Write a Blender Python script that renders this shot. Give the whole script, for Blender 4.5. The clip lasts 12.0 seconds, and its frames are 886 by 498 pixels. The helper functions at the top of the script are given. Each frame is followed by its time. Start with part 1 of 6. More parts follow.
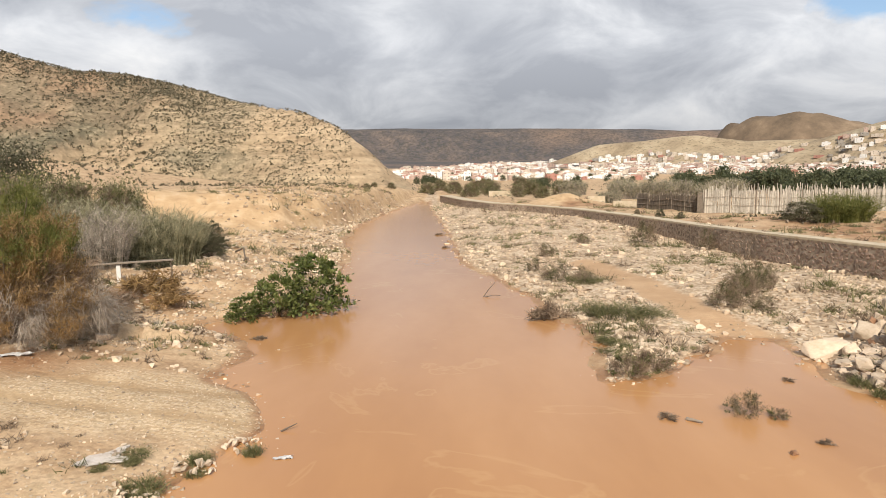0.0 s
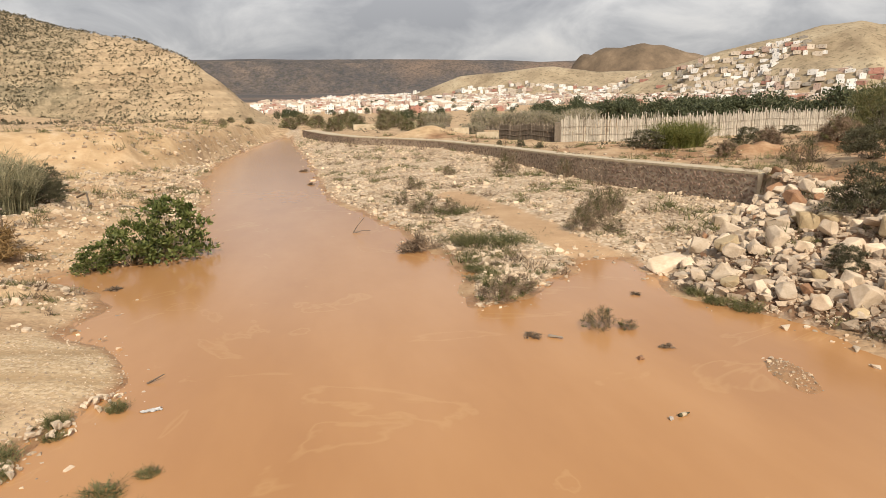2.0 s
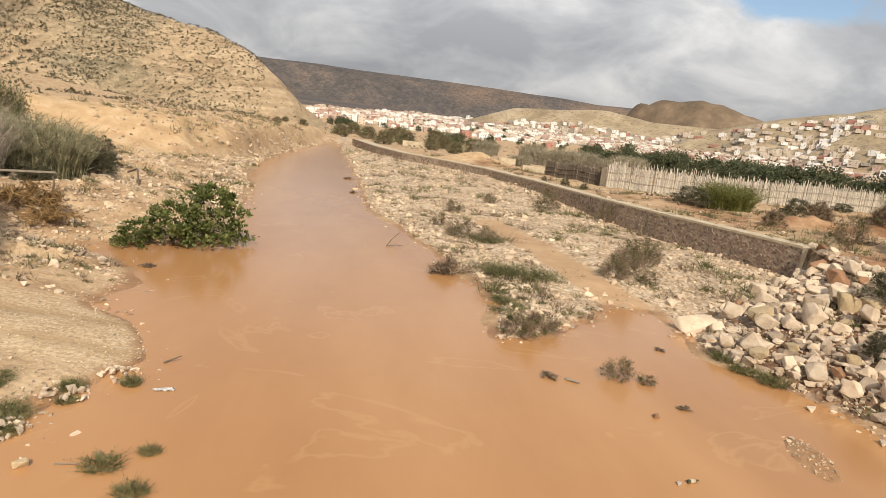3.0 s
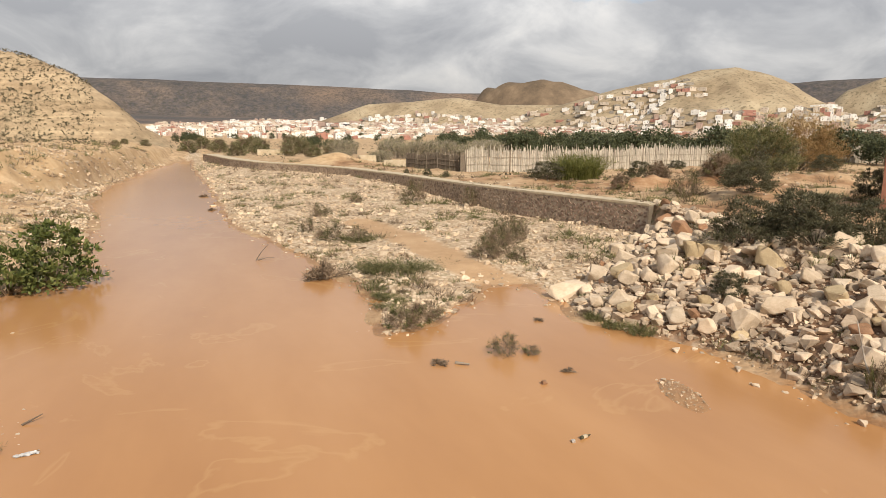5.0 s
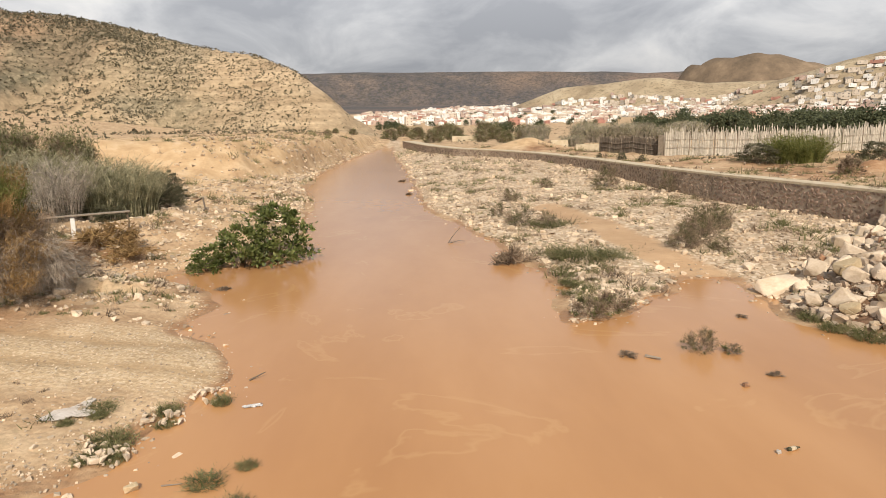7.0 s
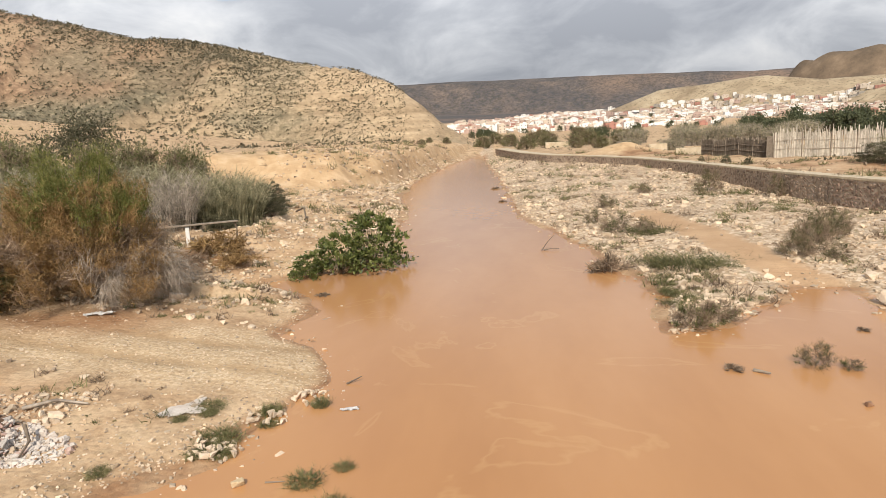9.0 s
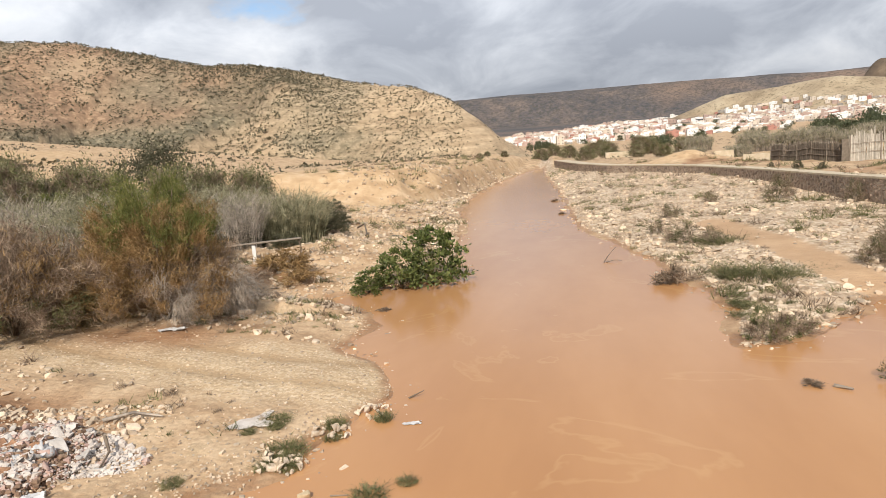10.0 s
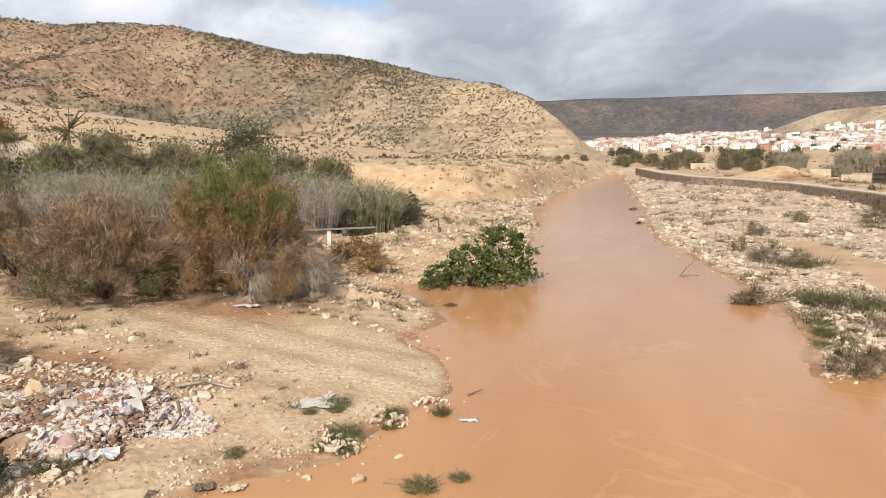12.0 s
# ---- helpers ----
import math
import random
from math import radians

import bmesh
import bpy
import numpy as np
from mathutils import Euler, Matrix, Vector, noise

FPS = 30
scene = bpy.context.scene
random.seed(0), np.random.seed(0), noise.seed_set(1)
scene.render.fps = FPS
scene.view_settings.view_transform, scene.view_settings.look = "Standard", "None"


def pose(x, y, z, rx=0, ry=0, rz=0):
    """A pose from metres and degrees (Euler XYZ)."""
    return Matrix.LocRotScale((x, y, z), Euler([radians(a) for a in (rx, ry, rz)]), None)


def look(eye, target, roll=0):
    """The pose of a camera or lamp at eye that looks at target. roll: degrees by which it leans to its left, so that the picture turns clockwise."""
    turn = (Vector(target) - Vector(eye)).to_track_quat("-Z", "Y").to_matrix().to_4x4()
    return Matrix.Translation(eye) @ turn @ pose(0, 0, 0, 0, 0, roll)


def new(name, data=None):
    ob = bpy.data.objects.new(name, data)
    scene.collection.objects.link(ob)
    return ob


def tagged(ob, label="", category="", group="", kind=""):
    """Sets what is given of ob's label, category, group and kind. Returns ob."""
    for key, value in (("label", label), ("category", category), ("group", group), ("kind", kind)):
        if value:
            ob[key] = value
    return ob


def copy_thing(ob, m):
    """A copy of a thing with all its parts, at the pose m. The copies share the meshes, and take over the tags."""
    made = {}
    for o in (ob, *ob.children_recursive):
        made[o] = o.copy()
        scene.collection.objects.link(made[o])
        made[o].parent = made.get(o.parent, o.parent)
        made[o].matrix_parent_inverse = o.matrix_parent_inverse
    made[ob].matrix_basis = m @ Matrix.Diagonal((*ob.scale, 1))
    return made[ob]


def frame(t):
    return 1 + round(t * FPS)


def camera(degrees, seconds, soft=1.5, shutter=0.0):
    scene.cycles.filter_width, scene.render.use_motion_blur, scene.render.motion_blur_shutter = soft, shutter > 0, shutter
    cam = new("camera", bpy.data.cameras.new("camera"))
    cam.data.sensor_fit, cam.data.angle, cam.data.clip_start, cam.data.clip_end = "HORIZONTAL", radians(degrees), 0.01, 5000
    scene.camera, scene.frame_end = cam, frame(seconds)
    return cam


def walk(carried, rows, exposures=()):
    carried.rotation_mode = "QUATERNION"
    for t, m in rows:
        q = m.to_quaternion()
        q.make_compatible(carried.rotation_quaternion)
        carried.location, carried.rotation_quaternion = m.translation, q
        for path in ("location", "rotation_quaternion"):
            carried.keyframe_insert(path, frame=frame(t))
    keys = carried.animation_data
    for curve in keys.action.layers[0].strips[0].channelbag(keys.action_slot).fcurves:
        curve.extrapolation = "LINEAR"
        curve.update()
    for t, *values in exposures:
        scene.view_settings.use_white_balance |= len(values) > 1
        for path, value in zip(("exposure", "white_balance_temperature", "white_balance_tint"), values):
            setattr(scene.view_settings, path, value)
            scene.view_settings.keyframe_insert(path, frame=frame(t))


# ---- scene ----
# ---- camera ----
cam = camera(68.87, 12.0, soft=0.5)
EYE = (0.0, 0.0, 6.0)
# seconds, yaw, pitch, roll of a handheld phone on a bridge
TURNS = [
    (0.0, 0.00, -6.00, 0.00),
    (0.5, -11.81, -6.82, 0.80),
    (1.0, -20.30, -8.26, 0.33),
    (1.1, -21.50, -8.56, 0.58),
    (1.5, -16.97, -8.49, 2.10),
    (2.0, -11.82, -11.89, 0.84),
    (2.5, -11.20, -13.47, -7.66),
    (2.7, -6.90, -11.96, -7.53),
    (4.3, -17.85, -7.74, -0.96),
    (4.5, -20.18, -7.95, -0.91),
    (5.0, -19.90, -9.45, -0.71),
    (5.5, -15.69, -8.96, -0.20),
    (6.0, -7.50, -9.27, 0.78),
    (6.5, -0.75, -10.49, 1.29),
    (7.0, -3.26, -10.77, 0.61),
    (7.2, -5.73, -11.13, 0.56),
    (8.8, 2.29, -10.13, 1.88),
    (9.0, 4.83, -9.91, 2.11),
    (9.5, 8.38, -9.39, 4.09),
    (10.0, 9.90, -8.41, 3.85),
    (10.5, 18.31, -6.41, 3.11),
    (11.0, 25.23, -8.34, 2.26),
    (11.5, 24.08, -7.59, 1.88),
    (12.0, 16.76, -8.38, 0.25),
]
walk(cam, [(t, pose(*EYE, 90 + p, r, w)) for t, w, p, r in TURNS],
     # the phone's exposure and white balance drift as it swings from the town to the shaded thicket
     exposures=[(0.0, 0.13, 6550, 10), (0.5, 0.08, 6750, 10), (1.0, 0.05, 6900, 10), (5.5, 0.05, 6900, 10), (6.5, 0.07, 6800, 10),
                (9.0, 0.12, 6500, 10), (10.5, 0.18, 6250, 10), (12.0, 0.19, 6250, 10)])

# ---- light: broken cloud, sun behind the camera ----
SUN_DIR = Vector((0.02, -0.82, 0.62)).normalized()
world = bpy.data.worlds.new("sky")
scene.world = world
world.use_nodes = True
wt = world.node_tree
wt.nodes.clear()


def wire(tree, kind, inputs=None, **settings):
    """A node with its settings and inputs; an input may be a value or another node's socket."""
    node = tree.nodes.new(kind)
    for key, value in settings.items():
        if key == "operation":
            node.operation = value
        elif key == "blend_type":
            node.blend_type = value
        elif key == "data_type":
            node.data_type = value
        elif key == "attribute_name":
            node.attribute_name = value
        elif key == "feature":
            node.feature = value
        elif key == "noise_dimensions":
            node.noise_dimensions = value
    for key, value in (inputs or {}).items():
        if isinstance(value, bpy.types.NodeSocket):
            tree.links.new(value, node.inputs[key])
        else:
            node.inputs[key].default_value = value
    return node


def ramp(tree, fac, stops):
    node = tree.nodes.new("ShaderNodeValToRGB")
    els = node.color_ramp.elements
    while len(els) < len(stops):
        els.new(0.5)
    for el, (at, col) in zip(els, stops):
        el.position = at
        el.color = (*col, 1) if len(col) == 3 else col
    tree.links.new(fac, node.inputs[0])
    return node.outputs[0]


sky = wt.nodes.new("ShaderNodeTexSky")
sky.sky_type, sky.sun_disc = "NISHITA", False
sky.sun_elevation = math.asin(SUN_DIR.z)
sky.sun_rotation = math.atan2(SUN_DIR.x, SUN_DIR.y)
sky.air_density, sky.dust_density = 1.0, 0.6
coords = wt.nodes.new("ShaderNodeTexCoord").outputs["Generated"]
split = wire(wt, "ShaderNodeSeparateXYZ", {0: coords})
lift = wire(wt, "ShaderNodeMath", {0: split.outputs[2], 1: 0.42}, operation="ADD")
lift = wire(wt, "ShaderNodeMath", {0: lift.outputs[0], 1: 0.05}, operation="MAXIMUM")
sx = wire(wt, "ShaderNodeMath", {0: split.outputs[0], 1: lift.outputs[0]}, operation="DIVIDE")
sy = wire(wt, "ShaderNodeMath", {0: split.outputs[1], 1: lift.outputs[0]}, operation="DIVIDE")
flat = wire(wt, "ShaderNodeCombineXYZ", {0: sx.outputs[0], 1: sy.outputs[0], 2: 3.7})
bearing = wire(wt, "ShaderNodeMath", {0: split.outputs[0], 1: split.outputs[1]}, operation="ARCTAN2")
height = wire(wt, "ShaderNodeMath", {0: split.outputs[2]}, operation="ARCSINE")


def opening(az, el, wide, high):
    """A soft oval in the cloud: bearing to the right and elevation in degrees, half width and half height."""
    u = wire(wt, "ShaderNodeMath", {0: bearing.outputs[0], 1: radians(az)}, operation="SUBTRACT")
    v = wire(wt, "ShaderNodeMath", {0: height.outputs[0], 1: radians(el)}, operation="SUBTRACT")
    u = wire(wt, "ShaderNodeMath", {0: u.outputs[0], 1: radians(wide)}, operation="DIVIDE")
    v = wire(wt, "ShaderNodeMath", {0: v.outputs[0], 1: radians(high)}, operation="DIVIDE")
    u = wire(wt, "ShaderNodeMath", {0: u.outputs[0], 1: u.outputs[0]}, operation="MULTIPLY")
    v = wire(wt, "ShaderNodeMath", {0: v.outputs[0], 1: v.outputs[0]}, operation="MULTIPLY")
    w = wire(wt, "ShaderNodeMath", {0: u.outputs[0], 1: v.outputs[0]}, operation="ADD")
    w = wire(wt, "ShaderNodeMath", {0: w.outputs[0], 1: -1.0}, operation="MULTIPLY")
    return wire(wt, "ShaderNodeMath", {0: w.outputs[0]}, operation="EXPONENT").outputs[0]


def summed(*rows):
    total = None
    for value, weight in rows:
        part_of = wire(wt, "ShaderNodeMath", {0: value, 1: weight}, operation="MULTIPLY").outputs[0]
        total = part_of if total is None else wire(wt, "ShaderNodeMath", {0: total, 1: part_of}, operation="ADD").outputs[0]
    return total


cover = wire(wt, "ShaderNodeTexNoise", {"Vector": flat.outputs[0], "Scale": 2.6, "Detail": 9.0, "Roughness": 0.58, "Distortion": 0.4})
billow = wire(wt, "ShaderNodeTexNoise", {"Vector": flat.outputs[0], "Scale": 3.1, "Detail": 12.0, "Roughness": 0.56, "Distortion": 0.5})
broad = wire(wt, "ShaderNodeTexNoise", {"Vector": flat.outputs[0], "Scale": 0.9, "Detail": 3.0, "Roughness": 0.5})
low = wire(wt, "ShaderNodeMapRange", {0: split.outputs[2], 1: 0.10, 2: 0.34, 3: 0.24, 4: 0.0})
# blue shows through between the clouds high on the right and a little on the left
rifts = summed((opening(46, 12.6, 13, 2.2), 0.42), (opening(33, 13.0, 6, 1.5), 0.25), (opening(-25, 12.4, 7, 1.6), 0.16))
fuller = summed((cover.outputs[0], 1.0), (low.outputs[0], 1.0), (rifts, -1.0))
mask = ramp(wt, fuller, [(0.345, (0, 0, 0)), (0.45, (1, 1, 1))])
lit = summed((opening(-27, 9.6, 7, 2.4), 0.12), (opening(-42, 12.5, 10, 2.0), 0.07), (opening(27, 11.5, 14, 2.0), 0.07), (opening(4, 14, 26, 3.0), 0.03))
heavier = summed((billow.outputs[0], 0.62), (broad.outputs[0], 0.42), (sx.outputs[0], 0.015), (lit, -1.0))
tone = ramp(wt, heavier, [(0.36, (0.93, 0.935, 0.945)), (0.44, (0.76, 0.78, 0.815)), (0.51, (0.59, 0.615, 0.66)), (0.60, (0.44, 0.465, 0.515))])
blue = wire(wt, "ShaderNodeBackground", {"Color": sky.outputs[0], "Strength": 0.13})
shade_low = wire(wt, "ShaderNodeMapRange", {0: split.outputs[2], 1: 0.05, 2: 0.20, 3: 0.64, 4: 1.0})
cloud = wire(wt, "ShaderNodeBackground", {"Color": tone, "Strength": shade_low.outputs[0]})
mixed = wire(wt, "ShaderNodeMixShader", {0: mask, 1: blue.outputs[0], 2: cloud.outputs[0]})
wire(wt, "ShaderNodeOutputWorld", {0: mixed.outputs[0]})

sun = new("sun", bpy.data.lights.new("sun", "SUN"))
sun.data.energy, sun.data.angle, sun.data.color = 4.45, radians(0.8), (1.0, 0.905, 0.77)
sun.matrix_world = look((0, 0, 60), Vector((0, 0, 60)) - SUN_DIR)


# ---- materials ----
def begin(name):
    mat = bpy.data.materials.new(name)
    mat.use_nodes = True
    tree = mat.node_tree
    return mat, tree, tree.nodes["Principled BSDF"]


def mix(tree, fac, a, b, blend="MIX"):
    node = wire(tree, "ShaderNodeMix", {}, data_type="RGBA", blend_type=blend)
    for at, value in ((0, fac), (6, a), (7, b)):
        if isinstance(value, bpy.types.NodeSocket):
            tree.links.new(value, node.inputs[at])
        else:
            node.inputs[at].default_value = value if at == 0 else (*value, 1)
    return node.outputs[2]


def grain(tree, scale, detail=5.0, rough=0.6, vec=None):
    vec = vec or tree.nodes.new("ShaderNodeTexCoord").outputs["Object"]
    return wire(tree, "ShaderNodeTexNoise", {"Vector": vec, "Scale": scale, "Detail": detail, "Roughness": rough}).outputs[0]


def bumped(tree, bsdf, height, strength, distance=0.05):
    node = wire(tree, "ShaderNodeBump", {"Height": height, "Strength": strength, "Distance": distance})
    tree.links.new(node.outputs[0], bsdf.inputs["Normal"])


def surface(name, dark, mid, light, scale=3.0, rough=0.85, bump=0.4, vary="", spread=0.25, metal=0.0):
    """A weathered solid: three tones of one stuff at two scales, with grain relief. vary: 'object' or 'island'."""
    mat, tree, bsdf = begin(name)
    big, fine = grain(tree, scale), grain(tree, scale * 9, 6, 0.7)
    col = ramp(tree, big, [(0.30, dark), (0.50, mid), (0.70, light)])
    col = mix(tree, 0.35, col, ramp(tree, fine, [(0.3, dark), (0.7, light)]))
    if vary:
        pick = tree.nodes.new("ShaderNodeObjectInfo").outputs["Random"] if vary == "object" else tree.nodes.new("ShaderNodeNewGeometry").outputs["Random Per Island"]
        val = wire(tree, "ShaderNodeMapRange", {0: pick, 3: 1 - spread, 4: 1 + spread})
        hue = wire(tree, "ShaderNodeHueSaturation", {"Value": val.outputs[0], "Color": col})
        col = hue.outputs[0]
    tree.links.new(col, bsdf.inputs["Base Color"])
    bsdf.inputs["Roughness"].default_value, bsdf.inputs["Metallic"].default_value = rough, metal
    bumped(tree, bsdf, fine, bump, 0.6 / max(scale * 9, 1))
    return mat


def leafy(name, dark, mid, light, through_light=0.25, rough=0.65):
    """Leaves and stalks: each blade its own tone, some light through."""
    mat, tree, bsdf = begin(name)
    pick = tree.nodes.new("ShaderNodeNewGeometry").outputs["Random Per Island"]
    col = ramp(tree, pick, [(0.0, dark), (0.5, mid), (1.0, light)])
    # noise patches imitate lit clump tops and the dark gaps between them
    col = mix(tree, 0.62, col, ramp(tree, grain(tree, 2.0, 5, 0.7), [(0.40, tuple(0.6 * c for c in dark)), (0.5, mid), (0.60, light)]))
    tree.links.new(col, bsdf.inputs["Base Color"])
    bsdf.inputs["Roughness"].default_value = rough
    bsdf.inputs["Specular IOR Level"].default_value = 0.25
    glow = wire(tree, "ShaderNodeBsdfTranslucent", {"Color": col})
    both = wire(tree, "ShaderNodeMixShader", {0: through_light, 1: bsdf.outputs[0], 2: glow.outputs[0]})
    tree.links.new(both.outputs[0], tree.nodes["Material Output"].inputs[0])
    return mat


def ground_material():
    mat, tree, bsdf = begin("ground")
    pos = tree.nodes.new("ShaderNodeNewGeometry").outputs["Position"]

    def has(name):
        return wire(tree, "ShaderNodeAttribute", attribute_name=name).outputs["Fac"]

    n_big, n_mid, n_fine = grain(tree, 0.05, 5, 0.6, pos), grain(tree, 0.55, 6, 0.65, pos), grain(tree, 7.0, 6, 0.7, pos)
    stone = wire(tree, "ShaderNodeTexVoronoi", {"Vector": pos, "Scale": 5.5}).outputs
    pebble = wire(tree, "ShaderNodeTexVoronoi", {"Vector": pos, "Scale": 16.0}).outputs
    # soils
    soil = ramp(tree, n_mid, [(0.32, (0.27, 0.165, 0.092)), (0.46, (0.46, 0.31, 0.18)), (0.62, (0.62, 0.455, 0.29))])
    soil = mix(tree, 0.30, soil, ramp(tree, n_fine, [(0.35, (0.22, 0.14, 0.08)), (0.65, (0.60, 0.46, 0.31))]))
    sand = ramp(tree, n_mid, [(0.32, (0.43, 0.285, 0.155)), (0.52, (0.53, 0.37, 0.215)), (0.70, (0.61, 0.455, 0.295))])
    soil = mix(tree, has("bench"), soil, sand)
    grav = ramp(tree, n_mid, [(0.32, (0.27, 0.185, 0.112)), (0.48, (0.46, 0.335, 0.215)), (0.64, (0.62, 0.485, 0.345))])
    speck = ramp(tree, stone["Color"], [(0.2, (0.24, 0.17, 0.11)), (0.55, (0.50, 0.39, 0.28)), (0.85, (0.76, 0.66, 0.54))])
    grav = mix(tree, 0.5, grav, speck)
    col = mix(tree, has("bar"), soil, grav)
    run = ramp(tree, n_mid, [(0.3, (0.43, 0.295, 0.165)), (0.5, (0.54, 0.39, 0.235)), (0.72, (0.63, 0.485, 0.32))])
    run = mix(tree, 0.5, run, ramp(tree, pebble["Color"], [(0.2, (0.34, 0.24, 0.14)), (0.6, (0.55, 0.42, 0.275)), (0.9, (0.72, 0.62, 0.48))]))
    rut = ramp(tree, n_mid, [(0.3, (0.38, 0.255, 0.14)), (0.7, (0.48, 0.345, 0.205))])
    run = mix(tree, has("ruts"), run, rut)
    col = mix(tree, has("track"), col, run)
    mud = ramp(tree, n_mid, [(0.3, (0.40, 0.255, 0.145)), (0.7, (0.52, 0.355, 0.215))])
    col = mix(tree, has("path"), col, mud)
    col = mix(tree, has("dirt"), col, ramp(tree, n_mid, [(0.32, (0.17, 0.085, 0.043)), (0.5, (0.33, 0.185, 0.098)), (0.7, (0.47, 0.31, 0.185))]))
    green = ramp(tree, n_fine, [(0.3, (0.07, 0.075, 0.03)), (0.7, (0.22, 0.20, 0.09))])
    tuft = wire(tree, "ShaderNodeMath", {0: ramp(tree, grain(tree, 0.8, 7, 0.75, pos), [(0.56, (0, 0, 0)), (0.66, (1, 1, 1))]), 1: has("weedy")}, operation="MULTIPLY")
    col = mix(tree, tuft.outputs[0], col, green)
    wetmud = ramp(tree, n_mid, [(0.3, (0.26, 0.13, 0.06)), (0.7, (0.42, 0.25, 0.13))])
    # dark red-brown earth, darkened further as shade in the gaps between boulders
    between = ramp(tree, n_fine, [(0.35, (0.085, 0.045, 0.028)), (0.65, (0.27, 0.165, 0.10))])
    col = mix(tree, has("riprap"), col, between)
    col = mix(tree, has("shore"), col, wetmud)
    # hills
    hill_n = grain(tree, 0.02, 6, 0.62, pos)
    hill = ramp(tree, hill_n, [(0.36, (0.155, 0.098, 0.066)), (0.46, (0.25, 0.155, 0.100)), (0.56, (0.335, 0.216, 0.138)), (0.68, (0.47, 0.335, 0.215))])
    hill = mix(tree, 0.45, hill, ramp(tree, grain(tree, 0.30, 7, 0.78, pos), [(0.40, (0.13, 0.092, 0.058)), (0.52, (0.29, 0.197, 0.122)), (0.62, (0.54, 0.395, 0.25))]))
    beds = grain(tree, 1.0, 6, 0.68, wire(tree, "ShaderNodeMapping", {"Vector": pos, "Scale": (0.035, 0.035, 0.42)}).outputs[0])
    pale = ramp(tree, beds, [(0.36, (0.285, 0.212, 0.135)), (0.50, (0.42, 0.322, 0.21)), (0.64, (0.57, 0.45, 0.305))])
    pale = mix(tree, 0.4, pale, ramp(tree, grain(tree, 0.35, 7, 0.75, pos), [(0.38, (0.21, 0.15, 0.092)), (0.52, (0.40, 0.29, 0.178)), (0.64, (0.60, 0.45, 0.29))]))
    # pale ochre soil, with sunlight put into its colour
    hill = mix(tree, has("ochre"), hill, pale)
    # grey-green scrub colour, darkened as well for cloud shadow
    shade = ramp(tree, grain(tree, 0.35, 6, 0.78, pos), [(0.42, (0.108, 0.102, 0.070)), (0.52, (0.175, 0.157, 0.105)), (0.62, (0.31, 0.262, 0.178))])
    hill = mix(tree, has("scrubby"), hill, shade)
    col = mix(tree, has("hill"), col, hill)
    # blue-grey tones put distance haze and cloud shadow into the rock colour
    mesa = ramp(tree, grain(tree, 0.006, 8, 0.72, pos), [(0.36, (0.052, 0.055, 0.063)), (0.52, (0.098, 0.090, 0.090)), (0.66, (0.21, 0.158, 0.128))])
    mesa = mix(tree, 0.55, mesa, ramp(tree, grain(tree, 0.04, 6, 0.8, pos), [(0.40, (0.058, 0.059, 0.066)), (0.62, (0.175, 0.138, 0.122))]))
    dots = ramp(tree, wire(tree, "ShaderNodeTexNoise", {"Vector": pos, "Scale": 0.09, "Detail": 3.0, "Roughness": 0.7}).outputs[0], [(0.50, (0, 0, 0)), (0.56, (1, 1, 1))])
    # broad red-brown patches painted as sunlit ground between cloud shadows
    mesa = mix(tree, ramp(tree, grain(tree, 0.0016, 5, 0.6, pos), [(0.48, (0, 0, 0)), (0.6, (0.6, 0.6, 0.6))]), mesa, (0.24, 0.165, 0.12))
    mesa = mix(tree, mix(tree, 0.5, dots, (0, 0, 0)), mesa, (0.05, 0.05, 0.04))
    col = mix(tree, has("mesa"), col, mesa)
    dome = ramp(tree, grain(tree, 0.012, 8, 0.75, pos), [(0.34, (0.105, 0.080, 0.057)), (0.52, (0.185, 0.135, 0.092)), (0.68, (0.29, 0.215, 0.145))])
    col = mix(tree, has("dome"), col, dome)
    tan = ramp(tree, grain(tree, 0.018, 8, 0.72, pos), [(0.34, (0.23, 0.175, 0.115)), (0.5, (0.36, 0.285, 0.19)), (0.66, (0.46, 0.38, 0.265))])
    spots = ramp(tree, wire(tree, "ShaderNodeTexNoise", {"Vector": pos, "Scale": 0.22, "Detail": 3.0, "Roughness": 0.7}).outputs[0], [(0.55, (0, 0, 0)), (0.62, (0.8, 0.8, 0.8))])
    tan = mix(tree, spots, tan, (0.16, 0.13, 0.08))
    col = mix(tree, has("tan"), col, tan)
    tree.links.new(col, bsdf.inputs["Base Color"])
    damp = wire(tree, "ShaderNodeMapRange", {0: has("shore"), 3: 0.95, 4: 0.45})
    tree.links.new(damp.outputs[0], bsdf.inputs["Roughness"])
    bsdf.inputs["Specular IOR Level"].default_value = 0.25
    rough = wire(tree, "ShaderNodeMath", {0: n_fine, 1: stone["Distance"]}, operation="SUBTRACT")
    bumped(tree, bsdf, rough.outputs[0], 0.7, 0.045)
    return mat


